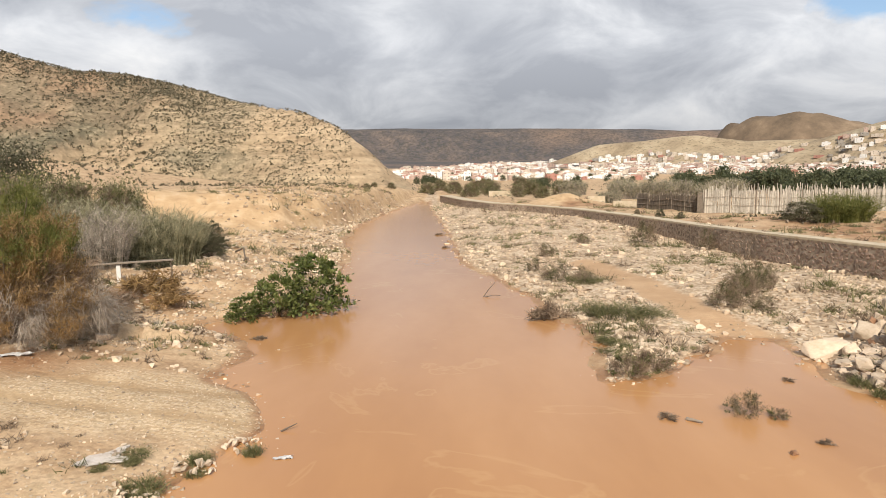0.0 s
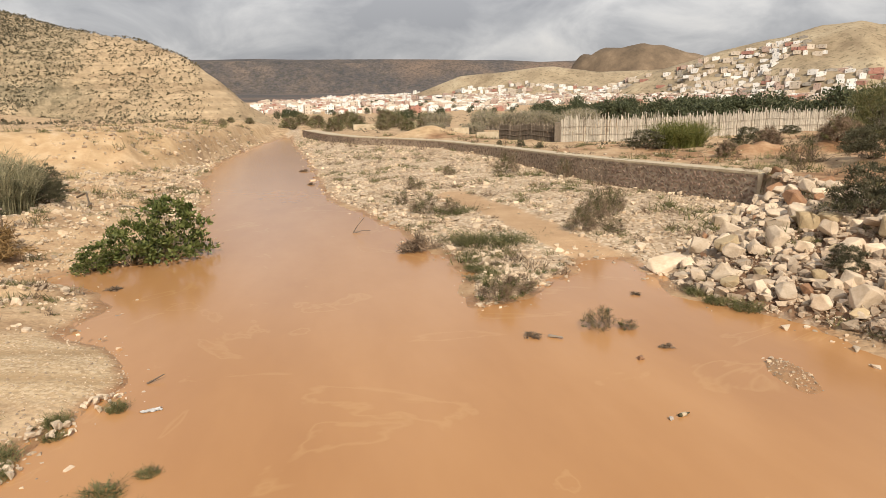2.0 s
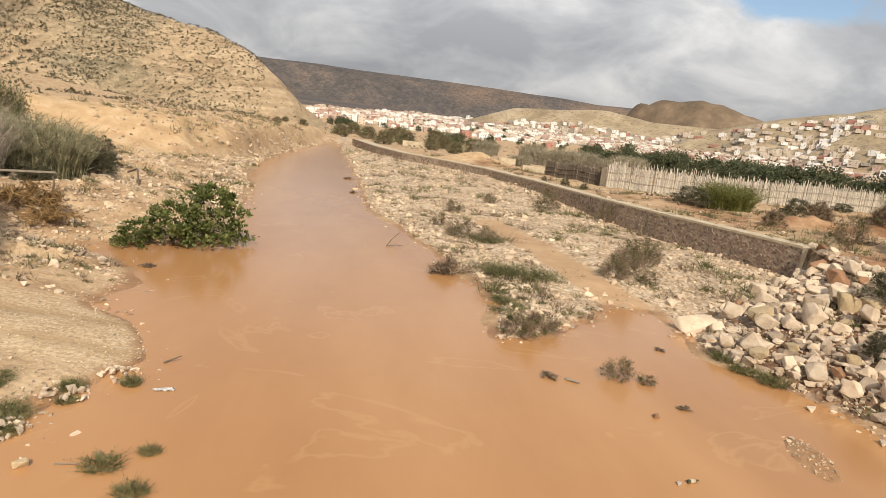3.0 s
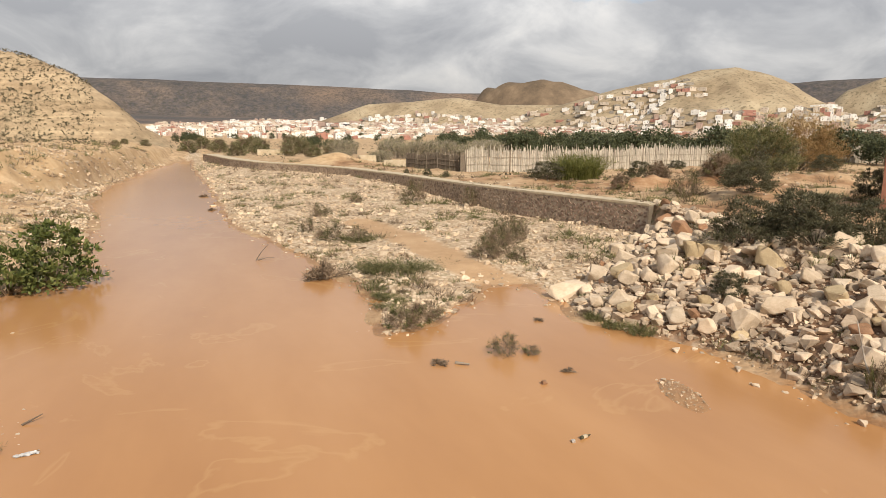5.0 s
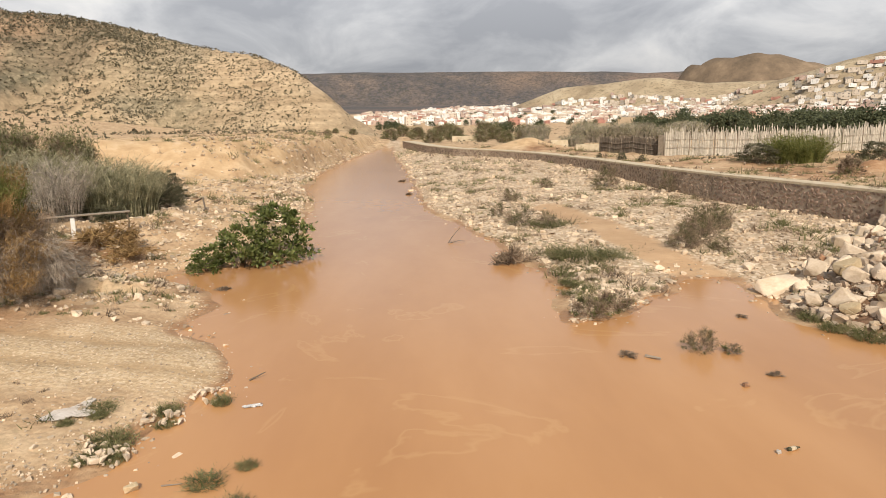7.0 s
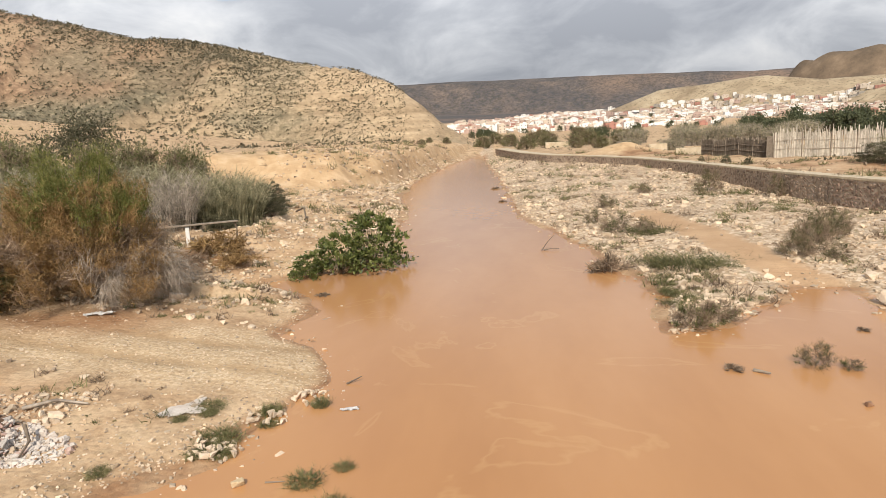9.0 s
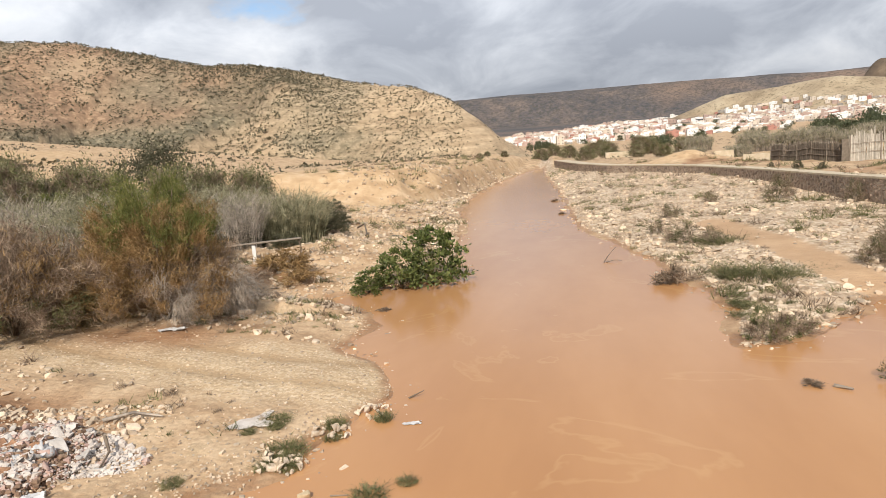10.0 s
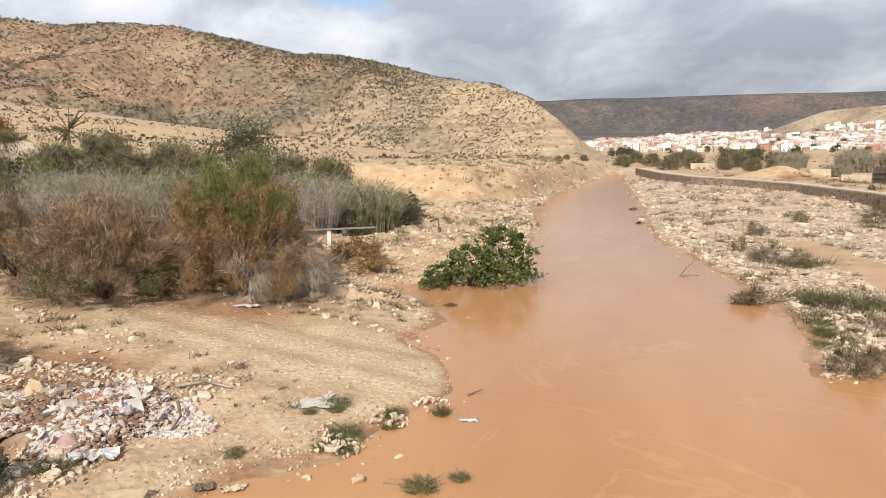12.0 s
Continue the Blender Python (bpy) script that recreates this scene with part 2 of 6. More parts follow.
def water_material():
    """Silt-laden flood water: opaque brown body under a smooth, faintly rippled surface."""
    mat, tree, bsdf = begin("muddy_water")
    pos = tree.nodes.new("ShaderNodeNewGeometry").outputs["Position"]
    long = wire(tree, "ShaderNodeMapping", {"Vector": pos, "Scale": (0.16, 0.05, 0.1), "Rotation": (0, 0, 0.1)}).outputs[0]
    silt = grain(tree, 1.0, 5, 0.6, long)
    col = ramp(tree, silt, [(0.32, (0.395, 0.197, 0.082)), (0.5, (0.45, 0.232, 0.098)), (0.66, (0.495, 0.265, 0.117))])
    swirl = wire(tree, "ShaderNodeTexNoise", {"Vector": pos, "Scale": 0.16, "Detail": 4.0, "Roughness": 0.5, "Distortion": 3.0}).outputs[0]
    foam = ramp(tree, swirl, [(0.60, (0, 0, 0)), (0.625, (0.3, 0.3, 0.3)), (0.65, (0, 0, 0))])
    col = mix(tree, foam, col, (0.56, 0.34, 0.15))
    tree.links.new(col, bsdf.inputs["Base Color"])
    bsdf.inputs["Roughness"].default_value = 0.16
    bsdf.inputs["IOR"].default_value = 1.33
    ripple = grain(tree, 1.6, 4, 0.55, wire(tree, "ShaderNodeMapping", {"Vector": pos, "Scale": (1.0, 0.55, 1)}).outputs[0])
    bumped(tree, bsdf, ripple, 0.12, 0.05)
    return mat


M_GROUND, M_WATER = ground_material(), water_material()
M_ROCK = surface("quarry_rock", (0.43, 0.318, 0.215), (0.63, 0.505, 0.375), (0.75, 0.635, 0.50), 1.6, 0.9, 0.5, "object", 0.2)
M_ROCK_OCHRE = surface("ochre_rock", (0.32, 0.235, 0.135), (0.45, 0.345, 0.21), (0.56, 0.45, 0.30), 1.6, 0.9, 0.5, "object", 0.2)
M_ROCK_RUST = surface("rusty_rock", (0.16, 0.08, 0.045), (0.30, 0.16, 0.085), (0.42, 0.25, 0.15), 1.8, 0.9, 0.5, "object", 0.2)
M_PEBBLE = surface("river_pebbles", (0.30, 0.215, 0.145), (0.50, 0.39, 0.275), (0.66, 0.55, 0.42), 0.8, 0.9, 0.2, "island", 0.4)
# fill rock kept darker than the boulders so the gaps read as shade
M_ROCK_FILL = surface("broken_rock", (0.24, 0.17, 0.115), (0.44, 0.335, 0.24), (0.62, 0.51, 0.395), 1.6, 0.9, 0.4, "island", 0.4)
M_MASONRY = surface("wall_stone", (0.13, 0.086, 0.066), (0.225, 0.155, 0.118), (0.36, 0.265, 0.20), 2.5, 0.9, 0.5, "object", 0.35)
M_MASONRY_FAR = surface("wall_stone_far", (0.15, 0.105, 0.078), (0.26, 0.19, 0.14), (0.40, 0.305, 0.225), 2.5, 0.9, 0.5, "island", 0.35)
M_MORTAR = surface("mortar", (0.26, 0.20, 0.15), (0.42, 0.335, 0.255), (0.54, 0.45, 0.355), 2.0, 0.95, 0.4)
M_CAP = surface("concrete_cap", (0.38, 0.30, 0.20), (0.52, 0.43, 0.30), (0.60, 0.52, 0.40), 1.5, 0.9, 0.4)
M_TAMARISK = leafy("tamarisk_green", (0.050, 0.062, 0.016), (0.135, 0.148, 0.038), (0.29, 0.285, 0.095))
M_TAMARISK_DRY = leafy("tamarisk_rust", (0.110, 0.062, 0.025), (0.285, 0.175, 0.072), (0.50, 0.345, 0.165))
M_DEAD = leafy("dead_twigs", (0.085, 0.060, 0.042), (0.200, 0.143, 0.098), (0.38, 0.29, 0.205), 0.08, 0.85)
M_DEADRED = leafy("red_brown_twigs", (0.085, 0.058, 0.041), (0.235, 0.163, 0.110), (0.47, 0.365, 0.265), 0.12, 0.85)
M_DUST = surface("rubble_dust", (0.42, 0.345, 0.285), (0.57, 0.50, 0.44), (0.69, 0.64, 0.59), 2.2, 0.95, 0.5)
M_STRAW = leafy("bleached_straw", (0.17, 0.142, 0.118), (0.36, 0.305, 0.25), (0.58, 0.51, 0.43), 0.15, 0.85)
M_REED = leafy("grey_reed_leaves", (0.098, 0.098, 0.054), (0.27, 0.255, 0.150), (0.56, 0.50, 0.335))
M_BRUSH = leafy("brush_leaves", (0.050, 0.055, 0.022), (0.115, 0.115, 0.048), (0.24, 0.21, 0.105))
M_CANE = leafy("cane_leaves", (0.045, 0.060, 0.024), (0.10, 0.122, 0.050), (0.23, 0.235, 0.115))
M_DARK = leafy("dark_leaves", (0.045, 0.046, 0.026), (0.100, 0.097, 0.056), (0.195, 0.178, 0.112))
M_BROAD = leafy("broad_leaves", (0.040, 0.058, 0.016), (0.105, 0.135, 0.038), (0.27, 0.285, 0.105), 0.3, 0.42)
M_WEED = leafy("weed_leaves", (0.062, 0.070, 0.026), (0.155, 0.155, 0.064), (0.31, 0.28, 0.14))
M_ORCHARD = leafy("orchard_leaves", (0.045, 0.058, 0.03), (0.085, 0.10, 0.052), (0.14, 0.15, 0.082))
M_PALM = leafy("palm_leaves", (0.065, 0.062, 0.032), (0.15, 0.14, 0.076), (0.31, 0.275, 0.17))
M_RUSTLEAF = leafy("rust_leaves", (0.20, 0.065, 0.02), (0.36, 0.13, 0.035), (0.48, 0.21, 0.07))
M_SCRUB = leafy("hill_scrub", (0.078, 0.070, 0.045), (0.145, 0.126, 0.082), (0.225, 0.19, 0.125), 0.1)
M_BARK = surface("bark", (0.09, 0.065, 0.045), (0.16, 0.12, 0.085), (0.24, 0.19, 0.14), 6, 0.95, 0.6)
M_WOOD = surface("grey_wood", (0.13, 0.10, 0.075), (0.24, 0.19, 0.145), (0.34, 0.29, 0.23), 5, 0.85, 0.5)
M_WHITE = surface("whitewash", (0.68, 0.66, 0.62), (0.78, 0.77, 0.74), (0.84, 0.83, 0.81), 1.2, 0.8, 0.2)
M_GREY = surface("house_grey", (0.42, 0.42, 0.42), (0.52, 0.52, 0.51), (0.60, 0.60, 0.58), 0.8, 0.85, 0.25)
M_BRICK_RED = surface("red_brick", (0.20, 0.09, 0.06), (0.30, 0.135, 0.09), (0.38, 0.19, 0.135), 2.5, 0.9, 0.4, "object", 0.25)
M_GLASS = surface("dark_pane", (0.03, 0.035, 0.04), (0.05, 0.055, 0.06), (0.08, 0.085, 0.09), 1, 0.2, 0.0)
M_REEDMAT = surface("pale_reed_mat", (0.27, 0.235, 0.19), (0.40, 0.36, 0.30), (0.53, 0.485, 0.415), 4, 0.9, 0.3, "island", 0.3)
M_REEDMAT_DARK = surface("dark_reed_mat", (0.09, 0.07, 0.055), (0.15, 0.12, 0.09), (0.23, 0.19, 0.15), 4, 0.9, 0.3, "island", 0.3)
M_PLASTER = surface("plaster_rubble", (0.40, 0.35, 0.30), (0.54, 0.49, 0.44), (0.66, 0.62, 0.57), 4, 0.9, 0.4, "object", 0.2)
M_PINK = surface("pink_rubble", (0.36, 0.22, 0.18), (0.50, 0.34, 0.28), (0.60, 0.46, 0.40), 4, 0.9, 0.4, "object", 0.25)
M_YELLOW = surface("yellow_foam", (0.27, 0.165, 0.05), (0.40, 0.255, 0.085), (0.52, 0.36, 0.15), 5, 0.85, 0.5)
M_SHEET = surface("white_plastic", (0.36, 0.35, 0.345), (0.50, 0.49, 0.485), (0.62, 0.615, 0.61), 5, 0.45, 0.3)
M_RUSH = leafy("rush_leaves", (0.055, 0.058, 0.026), (0.130, 0.132, 0.058), (0.28, 0.255, 0.125))
M_DIRT = surface("red_earth", (0.11, 0.062, 0.038), (0.23, 0.14, 0.088), (0.40, 0.28, 0.19), 2.4, 0.95, 0.6)
# ---- the lie of the land: plan lines in metres ----
def hashed(ix, iy, seed):
    n = (ix.astype(np.int64) * 374761393 + iy.astype(np.int64) * 668265263 + seed * 974634777) & 0x7FFFFFFF
    n = ((n ^ (n >> 13)) * 1274126177) & 0x7FFFFFFF
    return ((n ^ (n >> 16)) & 0xFFFF) / 65535.0


def value_noise(x, y, seed=0):
    ix, iy = np.floor(x), np.floor(y)
    fx, fy = x - ix, y - iy
    fx, fy = fx * fx * (3 - 2 * fx), fy * fy * (3 - 2 * fy)
    a = hashed(ix, iy, seed) * (1 - fx) + hashed(ix + 1, iy, seed) * fx
    b = hashed(ix, iy + 1, seed) * (1 - fx) + hashed(ix + 1, iy + 1, seed) * fx
    return (a * (1 - fy) + b * fy) * 2 - 1


def fbm(x, y, scale, octaves=4, seed=0):
    total, gain = 0.0, 0.5
    x, y = np.asarray(x, float) / scale, np.asarray(y, float) / scale
    for k in range(octaves):
        total = total + gain * value_noise(x, y, seed + k * 17)
        x, y, gain = x * 2.03 + 11.3, y * 2.03 - 7.1, gain * 0.5
    return total


def step(a, b, v):
    t = np.clip((v - a) / (b - a), 0, 1)
    return t * t * (3 - 2 * t)


def along(x, y, line):
    """Distance to a polyline, the share of the line at the nearest point, and the side (+1 right of its direction)."""
    best = np.full(np.shape(x), 1e9)
    where, side = np.zeros(np.shape(x)), np.ones(np.shape(x))
    for k, (p, q) in enumerate(zip(line[:-1], line[1:])):
        ex, ey = q[0] - p[0], q[1] - p[1]
        u = np.clip(((x - p[0]) * ex + (y - p[1]) * ey) / (ex * ex + ey * ey), 0, 1)
        dx, dy = x - p[0] - u * ex, y - p[1] - u * ey
        d = np.hypot(dx, dy)
        near = d < best
        best, where = np.where(near, d, best), np.where(near, k + u, where)
        side = np.where(near, np.sign(dx * ey - dy * ex), side)
    return best, where, side


def inside(x, y, ring):
    odd = np.zeros(np.shape(x), bool)
    for p, q in zip(ring, ring[1:] + ring[:1]):
        if p[1] != q[1]:
            odd ^= ((p[1] > y) != (q[1] > y)) & (x < p[0] + (y - p[1]) * (q[0] - p[0]) / (q[1] - p[1]))
    return odd


LEFT_SHORE = [(-16, -25), (-9.5, 4), (-7.7, 8.8), (-7.2, 10), (-5.8, 11.2), (-5.4, 12.8), (-4.8, 14), (-4, 15), (-4.5, 16.5),
              (-5.5, 18.1), (-7.2, 19.4), (-6.8, 21.8), (-8.4, 24.5), (-11.4, 26.3), (-9.5, 27.8), (-5.3, 29.9), (-6.2, 37),
              (-7.2, 44), (-8.3, 55), (-10.5, 67), (-11.6, 90), (-10.5, 125), (-8.8, 150), (-6, 185)]
RIGHT_SHORE = [(-4, 185), (-2.6, 140), (-0.1, 92), (0.9, 70), (1.3, 55), (1.7, 47), (3.2, 41), (4.2, 35), (5.1, 31), (5.7, 27),
               (5.9, 23), (5, 19), (6.8, 19.6), (9.3, 22.2), (10.6, 24.4), (12.8, 24), (12.6, 21.5), (12.1, 19), (12.7, 16.8),
               (13.4, 15.2), (14.1, 13.8), (13.9, 11.5), (13.8, 9.5), (13.6, 5), (16, -25)]
WALL_LINE = [(24.2, 31.3), (22.7, 37.8), (21.4, 43.6), (20.1, 51.6), (18.9, 65.6), (16.2, 82.3), (12.0, 94.0), (7.3, 103.0), (3.6, 120.0), (-0.8, 158.0)]
BANK_TOP = [(19.5, -25), (19.2, 4), (19.4, 12), (20.4, 19), (22.2, 25.5)] + WALL_LINE + [(-2, 200)]
TRACK = [(-60, 44), (-38, 30), (-24, 22.6), (-15, 18.4), (-9, 16.8), (-3, 16)]
BAR_PATH = [(11.8, 24.0), (10.9, 26.5), (10.6, 30.5), (10.5, 35.5), (9.9, 39.5), (9.6, 43.5)]
PLATEAU = 2.5
# lip of the ochre bench above the left bank
BENCH_LIP = [(-75, 52), (-50, 58), (-36, 63), (-28, 68), (-20, 70), (-15.5, 77), (-14.6, 88), (-14.2, 102), (-13.4, 130), (-11.5, 165)]


def polar(rows):
    return [(-r * math.sin(radians(az)), r * math.cos(radians(az)), 6 + r * math.tan(radians(el))) for az, el, r in rows]


# crest lines by bearing, elevation and assumed distance from the eye, fitted to the camera's skyline; slope factor
# (width over height) at the line's start and end
RIDGES = {
    "hill_near": (polar([(9.6, 4.95, 250), (12.2, 5.84, 268), (17, 6.5, 295), (21.7, 7.66, 322), (26, 8.3, 342), (29, 8.25, 352), (33.7, 9.2, 366),
                         (38.3, 10.0, 376), (42.8, 9.95, 386), (46.3, 9.46, 398), (49, 9.64, 408), (53, 9.7, 420), (60, 9.2, 430), (78, 9, 430)]), 1.35, 2.6),
    "hill_spur": (polar([(57.2, 8.5, 190), (63, 9.2, 196), (80, 10, 200)]), 1.0, 1.6),
    "mesa": (polar([(28, 4.4, 2900), (8, 4.5, 2850), (-4, 4.6, 2800), (-14, 4.45, 2800), (-20.5, 4.15, 2850), (-36, 3.9, 3000)]), 2.2, 2.2),
    "mesa_right": (polar([(-46, 4.6, 2700), (-49.3, 4.86, 2700), (-56, 4.9, 2700), (-80, 5, 2700)]), 1.6, 2.0),
    "dome": (polar([(-23.6, 4.6, 1750), (-25.5, 5.1, 1720), (-28.4, 5.35, 1700), (-29.8, 5.15, 1720), (-35, 3.6, 1780)]), 0.7, 1.6),
    "tan_ridge": (polar([(-9.5, 1.7, 1180), (-13.3, 3.1, 1180), (-16.2, 3.3, 1170), (-19.1, 3.6, 1160), (-21.2, 3.75, 1150), (-25, 3.2, 1150), (-33, 3.3, 1150)]), 2.2, 2.6),
    "cone": (polar([(-29, 2.9, 1010), (-33.1, 4.1, 1000), (-35.4, 4.7, 985), (-39, 5.35, 970), (-41.1, 5.9, 960), (-43.6, 6.05, 950), (-44.6, 5.75, 952)]), 2.6, 2.0),
    "tan_right": (polar([(-51.6, 4.3, 1300), (-53.4, 5.0, 1300), (-57, 5.4, 1300), (-80, 5.5, 1300)]), 1.2, 1.8),
}


# a gully and the spur beside it, down the face of the near hill
GULLY = [p[:2] for p in polar([(26.0, 0, 318), (28.6, 0, 270), (30.6, 0, 225), (32.5, 0, 185)])]
SPUR = [p[:2] for p in polar([(22.6, 0, 312), (24.4, 0, 265), (27.0, 0, 215), (29.3, 0, 178)])]


def ridge_height(x, y, name):
    line, first, last = RIDGES[name]
    d, s, _ = along(x, y, line)
    z = np.interp(s, range(len(line)), [p[2] for p in line])
    width = z * np.interp(s, [0, 2.5, len(line) - 1], [first, (first + last * 2) / 3, last])
    reach = np.hypot(x, y)
    g = fbm(x, y, 0.16 * np.mean([math.hypot(p[0], p[1]) for p in line]), 4, 5)
    span = 0.16 * np.mean([math.hypot(p[0], p[1]) for p in line])
    g = 0.7 * g + 0.4 * (np.abs(fbm(x, y, span * 0.4, 4, 9)) - 0.2)
    u = d / width
    left_of = np.degrees(np.arctan2(-x, y))
    calm = 0.34 if name != 'hill_near' else 0.05 + 0.20 * step(14, 24, left_of)
    u = u + g * calm * step(0.04, 0.35, u)
    top = np.clip(1 - u, 0, 1)
    soft = 0.2 if name == 'hill_near' else 0.65
    return z * ((1 - soft) * top + soft * top * top * (3 - 2 * top)), u


def land(x, y, hills=True):
    """Height of the ground and the masks of what covers it."""
    x, y = np.asarray(x, float), np.asarray(y, float)
    dl, _, _ = along(x, y, LEFT_SHORE)
    dr, _, _ = along(x, y, RIGHT_SHORE)
    wet = inside(x, y, LEFT_SHORE + RIGHT_SHORE)
    left = ~wet & (dl < dr)
    right = ~wet & ~left
    dist = np.where(left, dl, dr)
    wob = fbm(x, y, 2.6, 4, 3) * 0.6 + fbm(x, y, 0.5, 3, 4) * 0.18
    sunk = np.minimum(dl, dr)
    # left: low shelf by the track, then a long rise to the terrace under the hill
    d = np.maximum(dist + wob, -0.6)
    rise = np.where(y > 23, 1.25 * (1 - np.exp(-d / 3.0)), 0.45 * (1 - np.exp(-d / 2.2)))
    hl = rise + 0.035 * np.maximum(d - 4, 0) + 0.06 * np.maximum(d - 25, 0) + 0.03 * np.maximum(d - 60, 0)
    db_lip, _, lip_side = along(x, y, BENCH_LIP)
    inland = -lip_side * db_lip + 1.6 * fbm(x, y, 6.0, 4, 17)
    face = np.interp(x, [-40, -20, -15, -13], [9.0, 14.0, 8.0, 2.6])
    lift_lip = np.interp(x, [-60, -30, -18, -14, -11], [5.2, 4.9, 4.6, 3.9, 3.0])
    ramped = np.clip(1 + inland / face, 0, 1)
    rock_face = lift_lip * ramped ** 1.15 + 0.5 * (0.3 - np.abs(fbm(x, y, 3.4, 4, 19))) * step(0.02, 0.2, ramped) * (1 - step(0.85, 1.0, ramped))
    hl = np.where(ramped > 0.02, np.maximum(hl, rock_face), hl)
    broken = step(1.0, 4, d) * (1 - step(14, 24, d)) * step(21, 26, y)
    hl = hl + broken * (0.75 * (0.3 - np.abs(fbm(x, y, 4.0, 4, 13)) * 1.3) + 0.24 * fbm(x, y, 1.1, 3, 15))
    # right: gravel bar up to the foot of the flood wall, rock slope nearer
    db, sb, side = along(x, y, BANK_TOP)
    behind = side > 0
    bar = 0.75 * (1 - np.exp(-d / 4.5)) + 0.16 * fbm(x, y, 5, 4, 21) + 0.9 * step(42, 75, y) * np.exp(-db / 4.5) * (1 - np.exp(-d / 3.0))
    slope = PLATEAU * np.clip(d / (d + db + 1e-6), 0, 1) ** 0.85
    slope = np.where(dist > 0.05, np.maximum(slope, 0.42 * step(0.0, 0.8, dist + 0.25 * fbm(x, y, 1.2, 3, 23))), slope)
    near = step(-0.4, 3.0, ((x - 12.7) * 9.5 - (y - 21.5) * 11.5) / 14.9)
    raised = behind & ((db > 0.62 + 0.012 * np.clip(np.hypot(x, y) - 52, 0, 150)) | (y < 31.0))
    hr = np.where(raised, PLATEAU, bar * (1 - near) + slope * near)
    back = np.where(behind, db, 0)
    hr = hr + 0.014 * np.maximum(back - 12, 0) * (1 - step(60, 200, back) * 0.0)
    mound = step(3.5, 8, back) * (1 - step(15, 24, back)) * step(-5, 8, y) * (1 - step(34, 42, y))
    hr = hr + behind * 1.7 * np.exp(-(((x - 18.6) / 4.2) ** 2 + ((y - 99) / 4.0) ** 2))
    hr = hr + mound * (0.55 + 0.8 * fbm(x, y, 4.5, 3, 31))
    dug = np.exp(-(((x - 34.0) / 2.8) ** 2 + ((y - 45.0) / 1.8) ** 2)) + 0.9 * np.exp(-(((x - 39.5) / 2.2) ** 2 + ((y - 43.0) / 1.6) ** 2)) + 1.1 * np.exp(-(((x - 52.0) / 6) ** 2 + ((y - 44.0) / 3.0) ** 2))
    hr = hr + behind * dug * (0.75 + 0.8 * fbm(x, y, 1.8, 4, 37))
    heaps = behind * step(2.5, 6, back) * (np.hypot(x, y) < 120)
    hr = hr + heaps * (0.35 * fbm(x, y, 7, 4, 33) + 0.14 * fbm(x, y, 1.6, 3, 35))
    h = np.where(left, hl, hr)
    h = np.where(wet, 0.03 - 0.10 * np.minimum(sunk, 4) + wob * 0.13, h)
    island = (((x - 10.6) * 0.97 - (y - 12.0) * 0.26) / 0.42) ** 2 + (((y - 12.0) * 0.97 + (x - 10.6) * 0.26) / 1.05) ** 2
    h = np.maximum(h, np.where(wet, 0.10 - 0.10 * island, h))
    far = step(186, 230, y)
    dist = np.where(wet, 0, dist)
    reach = np.hypot(x, y)
    # valley floor rises slowly to the town
    floor = 1.5 + 0.012 * np.clip(reach - 180, 0, 320) + 0.045 * np.maximum(reach - 500, 0)
    h = np.where((y > 150) & (reach < 3500), h * (1 - far) + np.minimum(np.maximum(h, 0) * (1 - far) + floor, 60) * far, np.minimum(h, 40))
    small = step(0.2, 2.0, dist)
    h = h + small * (0.10 * fbm(x, y, 3.0, 4, 41) + 0.05 * fbm(x, y, 0.7, 3, 43))
    dt, st, _ = along(x, y, TRACK)
    track = (1 - step(1.7, 3.1, dt + 0.5 * fbm(x, y, 3, 3, 51))) * np.where(left, 1, 0)
    h = h - 0.06 * track * step(0.3, 2, dist)
    ruts = np.exp(-((np.abs(dt) - 0.95) / 0.28) ** 2) * track
    h = h - 0.05 * ruts * step(0.3, 2, dist)
    dp, sp, _ = along(x, y, BAR_PATH)
    path = (1 - step(0.95, 1.4, dp + 0.3 * fbm(x, y, 2, 3, 61))) * np.where(right & ~behind, 1, 0)
    h = h - 0.04 * path
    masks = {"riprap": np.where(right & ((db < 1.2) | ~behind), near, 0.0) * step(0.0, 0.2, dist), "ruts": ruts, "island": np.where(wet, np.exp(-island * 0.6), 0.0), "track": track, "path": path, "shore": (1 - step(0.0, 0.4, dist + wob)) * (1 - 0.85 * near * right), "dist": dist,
             "behind": np.where(right & behind, 1.0, 0.0), "bar": np.where(right & ~behind, 1.0, 0.0), "left": np.where(left, 1.0, 0.0)}
    for name in RIDGES if hills else ():
        z, u = ridge_height(x, y, name)
        if name == 'hill_near':
            z = z - 2.0 * np.exp(-(fbm(x, y, 46, 3, 77) / 0.055) ** 2) * step(0.06, 0.3, u) * (1 - step(0.7, 0.95, u))
            mid_slope = step(0.05, 0.25, u) * (1 - step(0.7, 0.97, u))
            z = z - 8.0 * np.exp(-(along(x, y, GULLY)[0] / 13) ** 2) * mid_slope + 6.0 * np.exp(-(along(x, y, SPUR)[0] / 13) ** 2) * mid_slope
        over = (z > h) & (z > 0.6)
        masks[name] = step(-1.5, 1.5, z - h) * np.where(z > 0.6, 1.0, 0.0)
        for other in RIDGES:
            if other != name and other in masks:
                masks[other] = masks[other] * (1 - masks[name])
        h = np.where(over, z + fbm(x, y, 9, 3, 71) * 0.5, h)
    return h, masks


def ground_z(x, y):
    return float(land(np.array([x]), np.array([y]), x * x + y * y > 8100)[0][0])


# ---- mesh helpers ----
rng = np.random.default_rng(7)


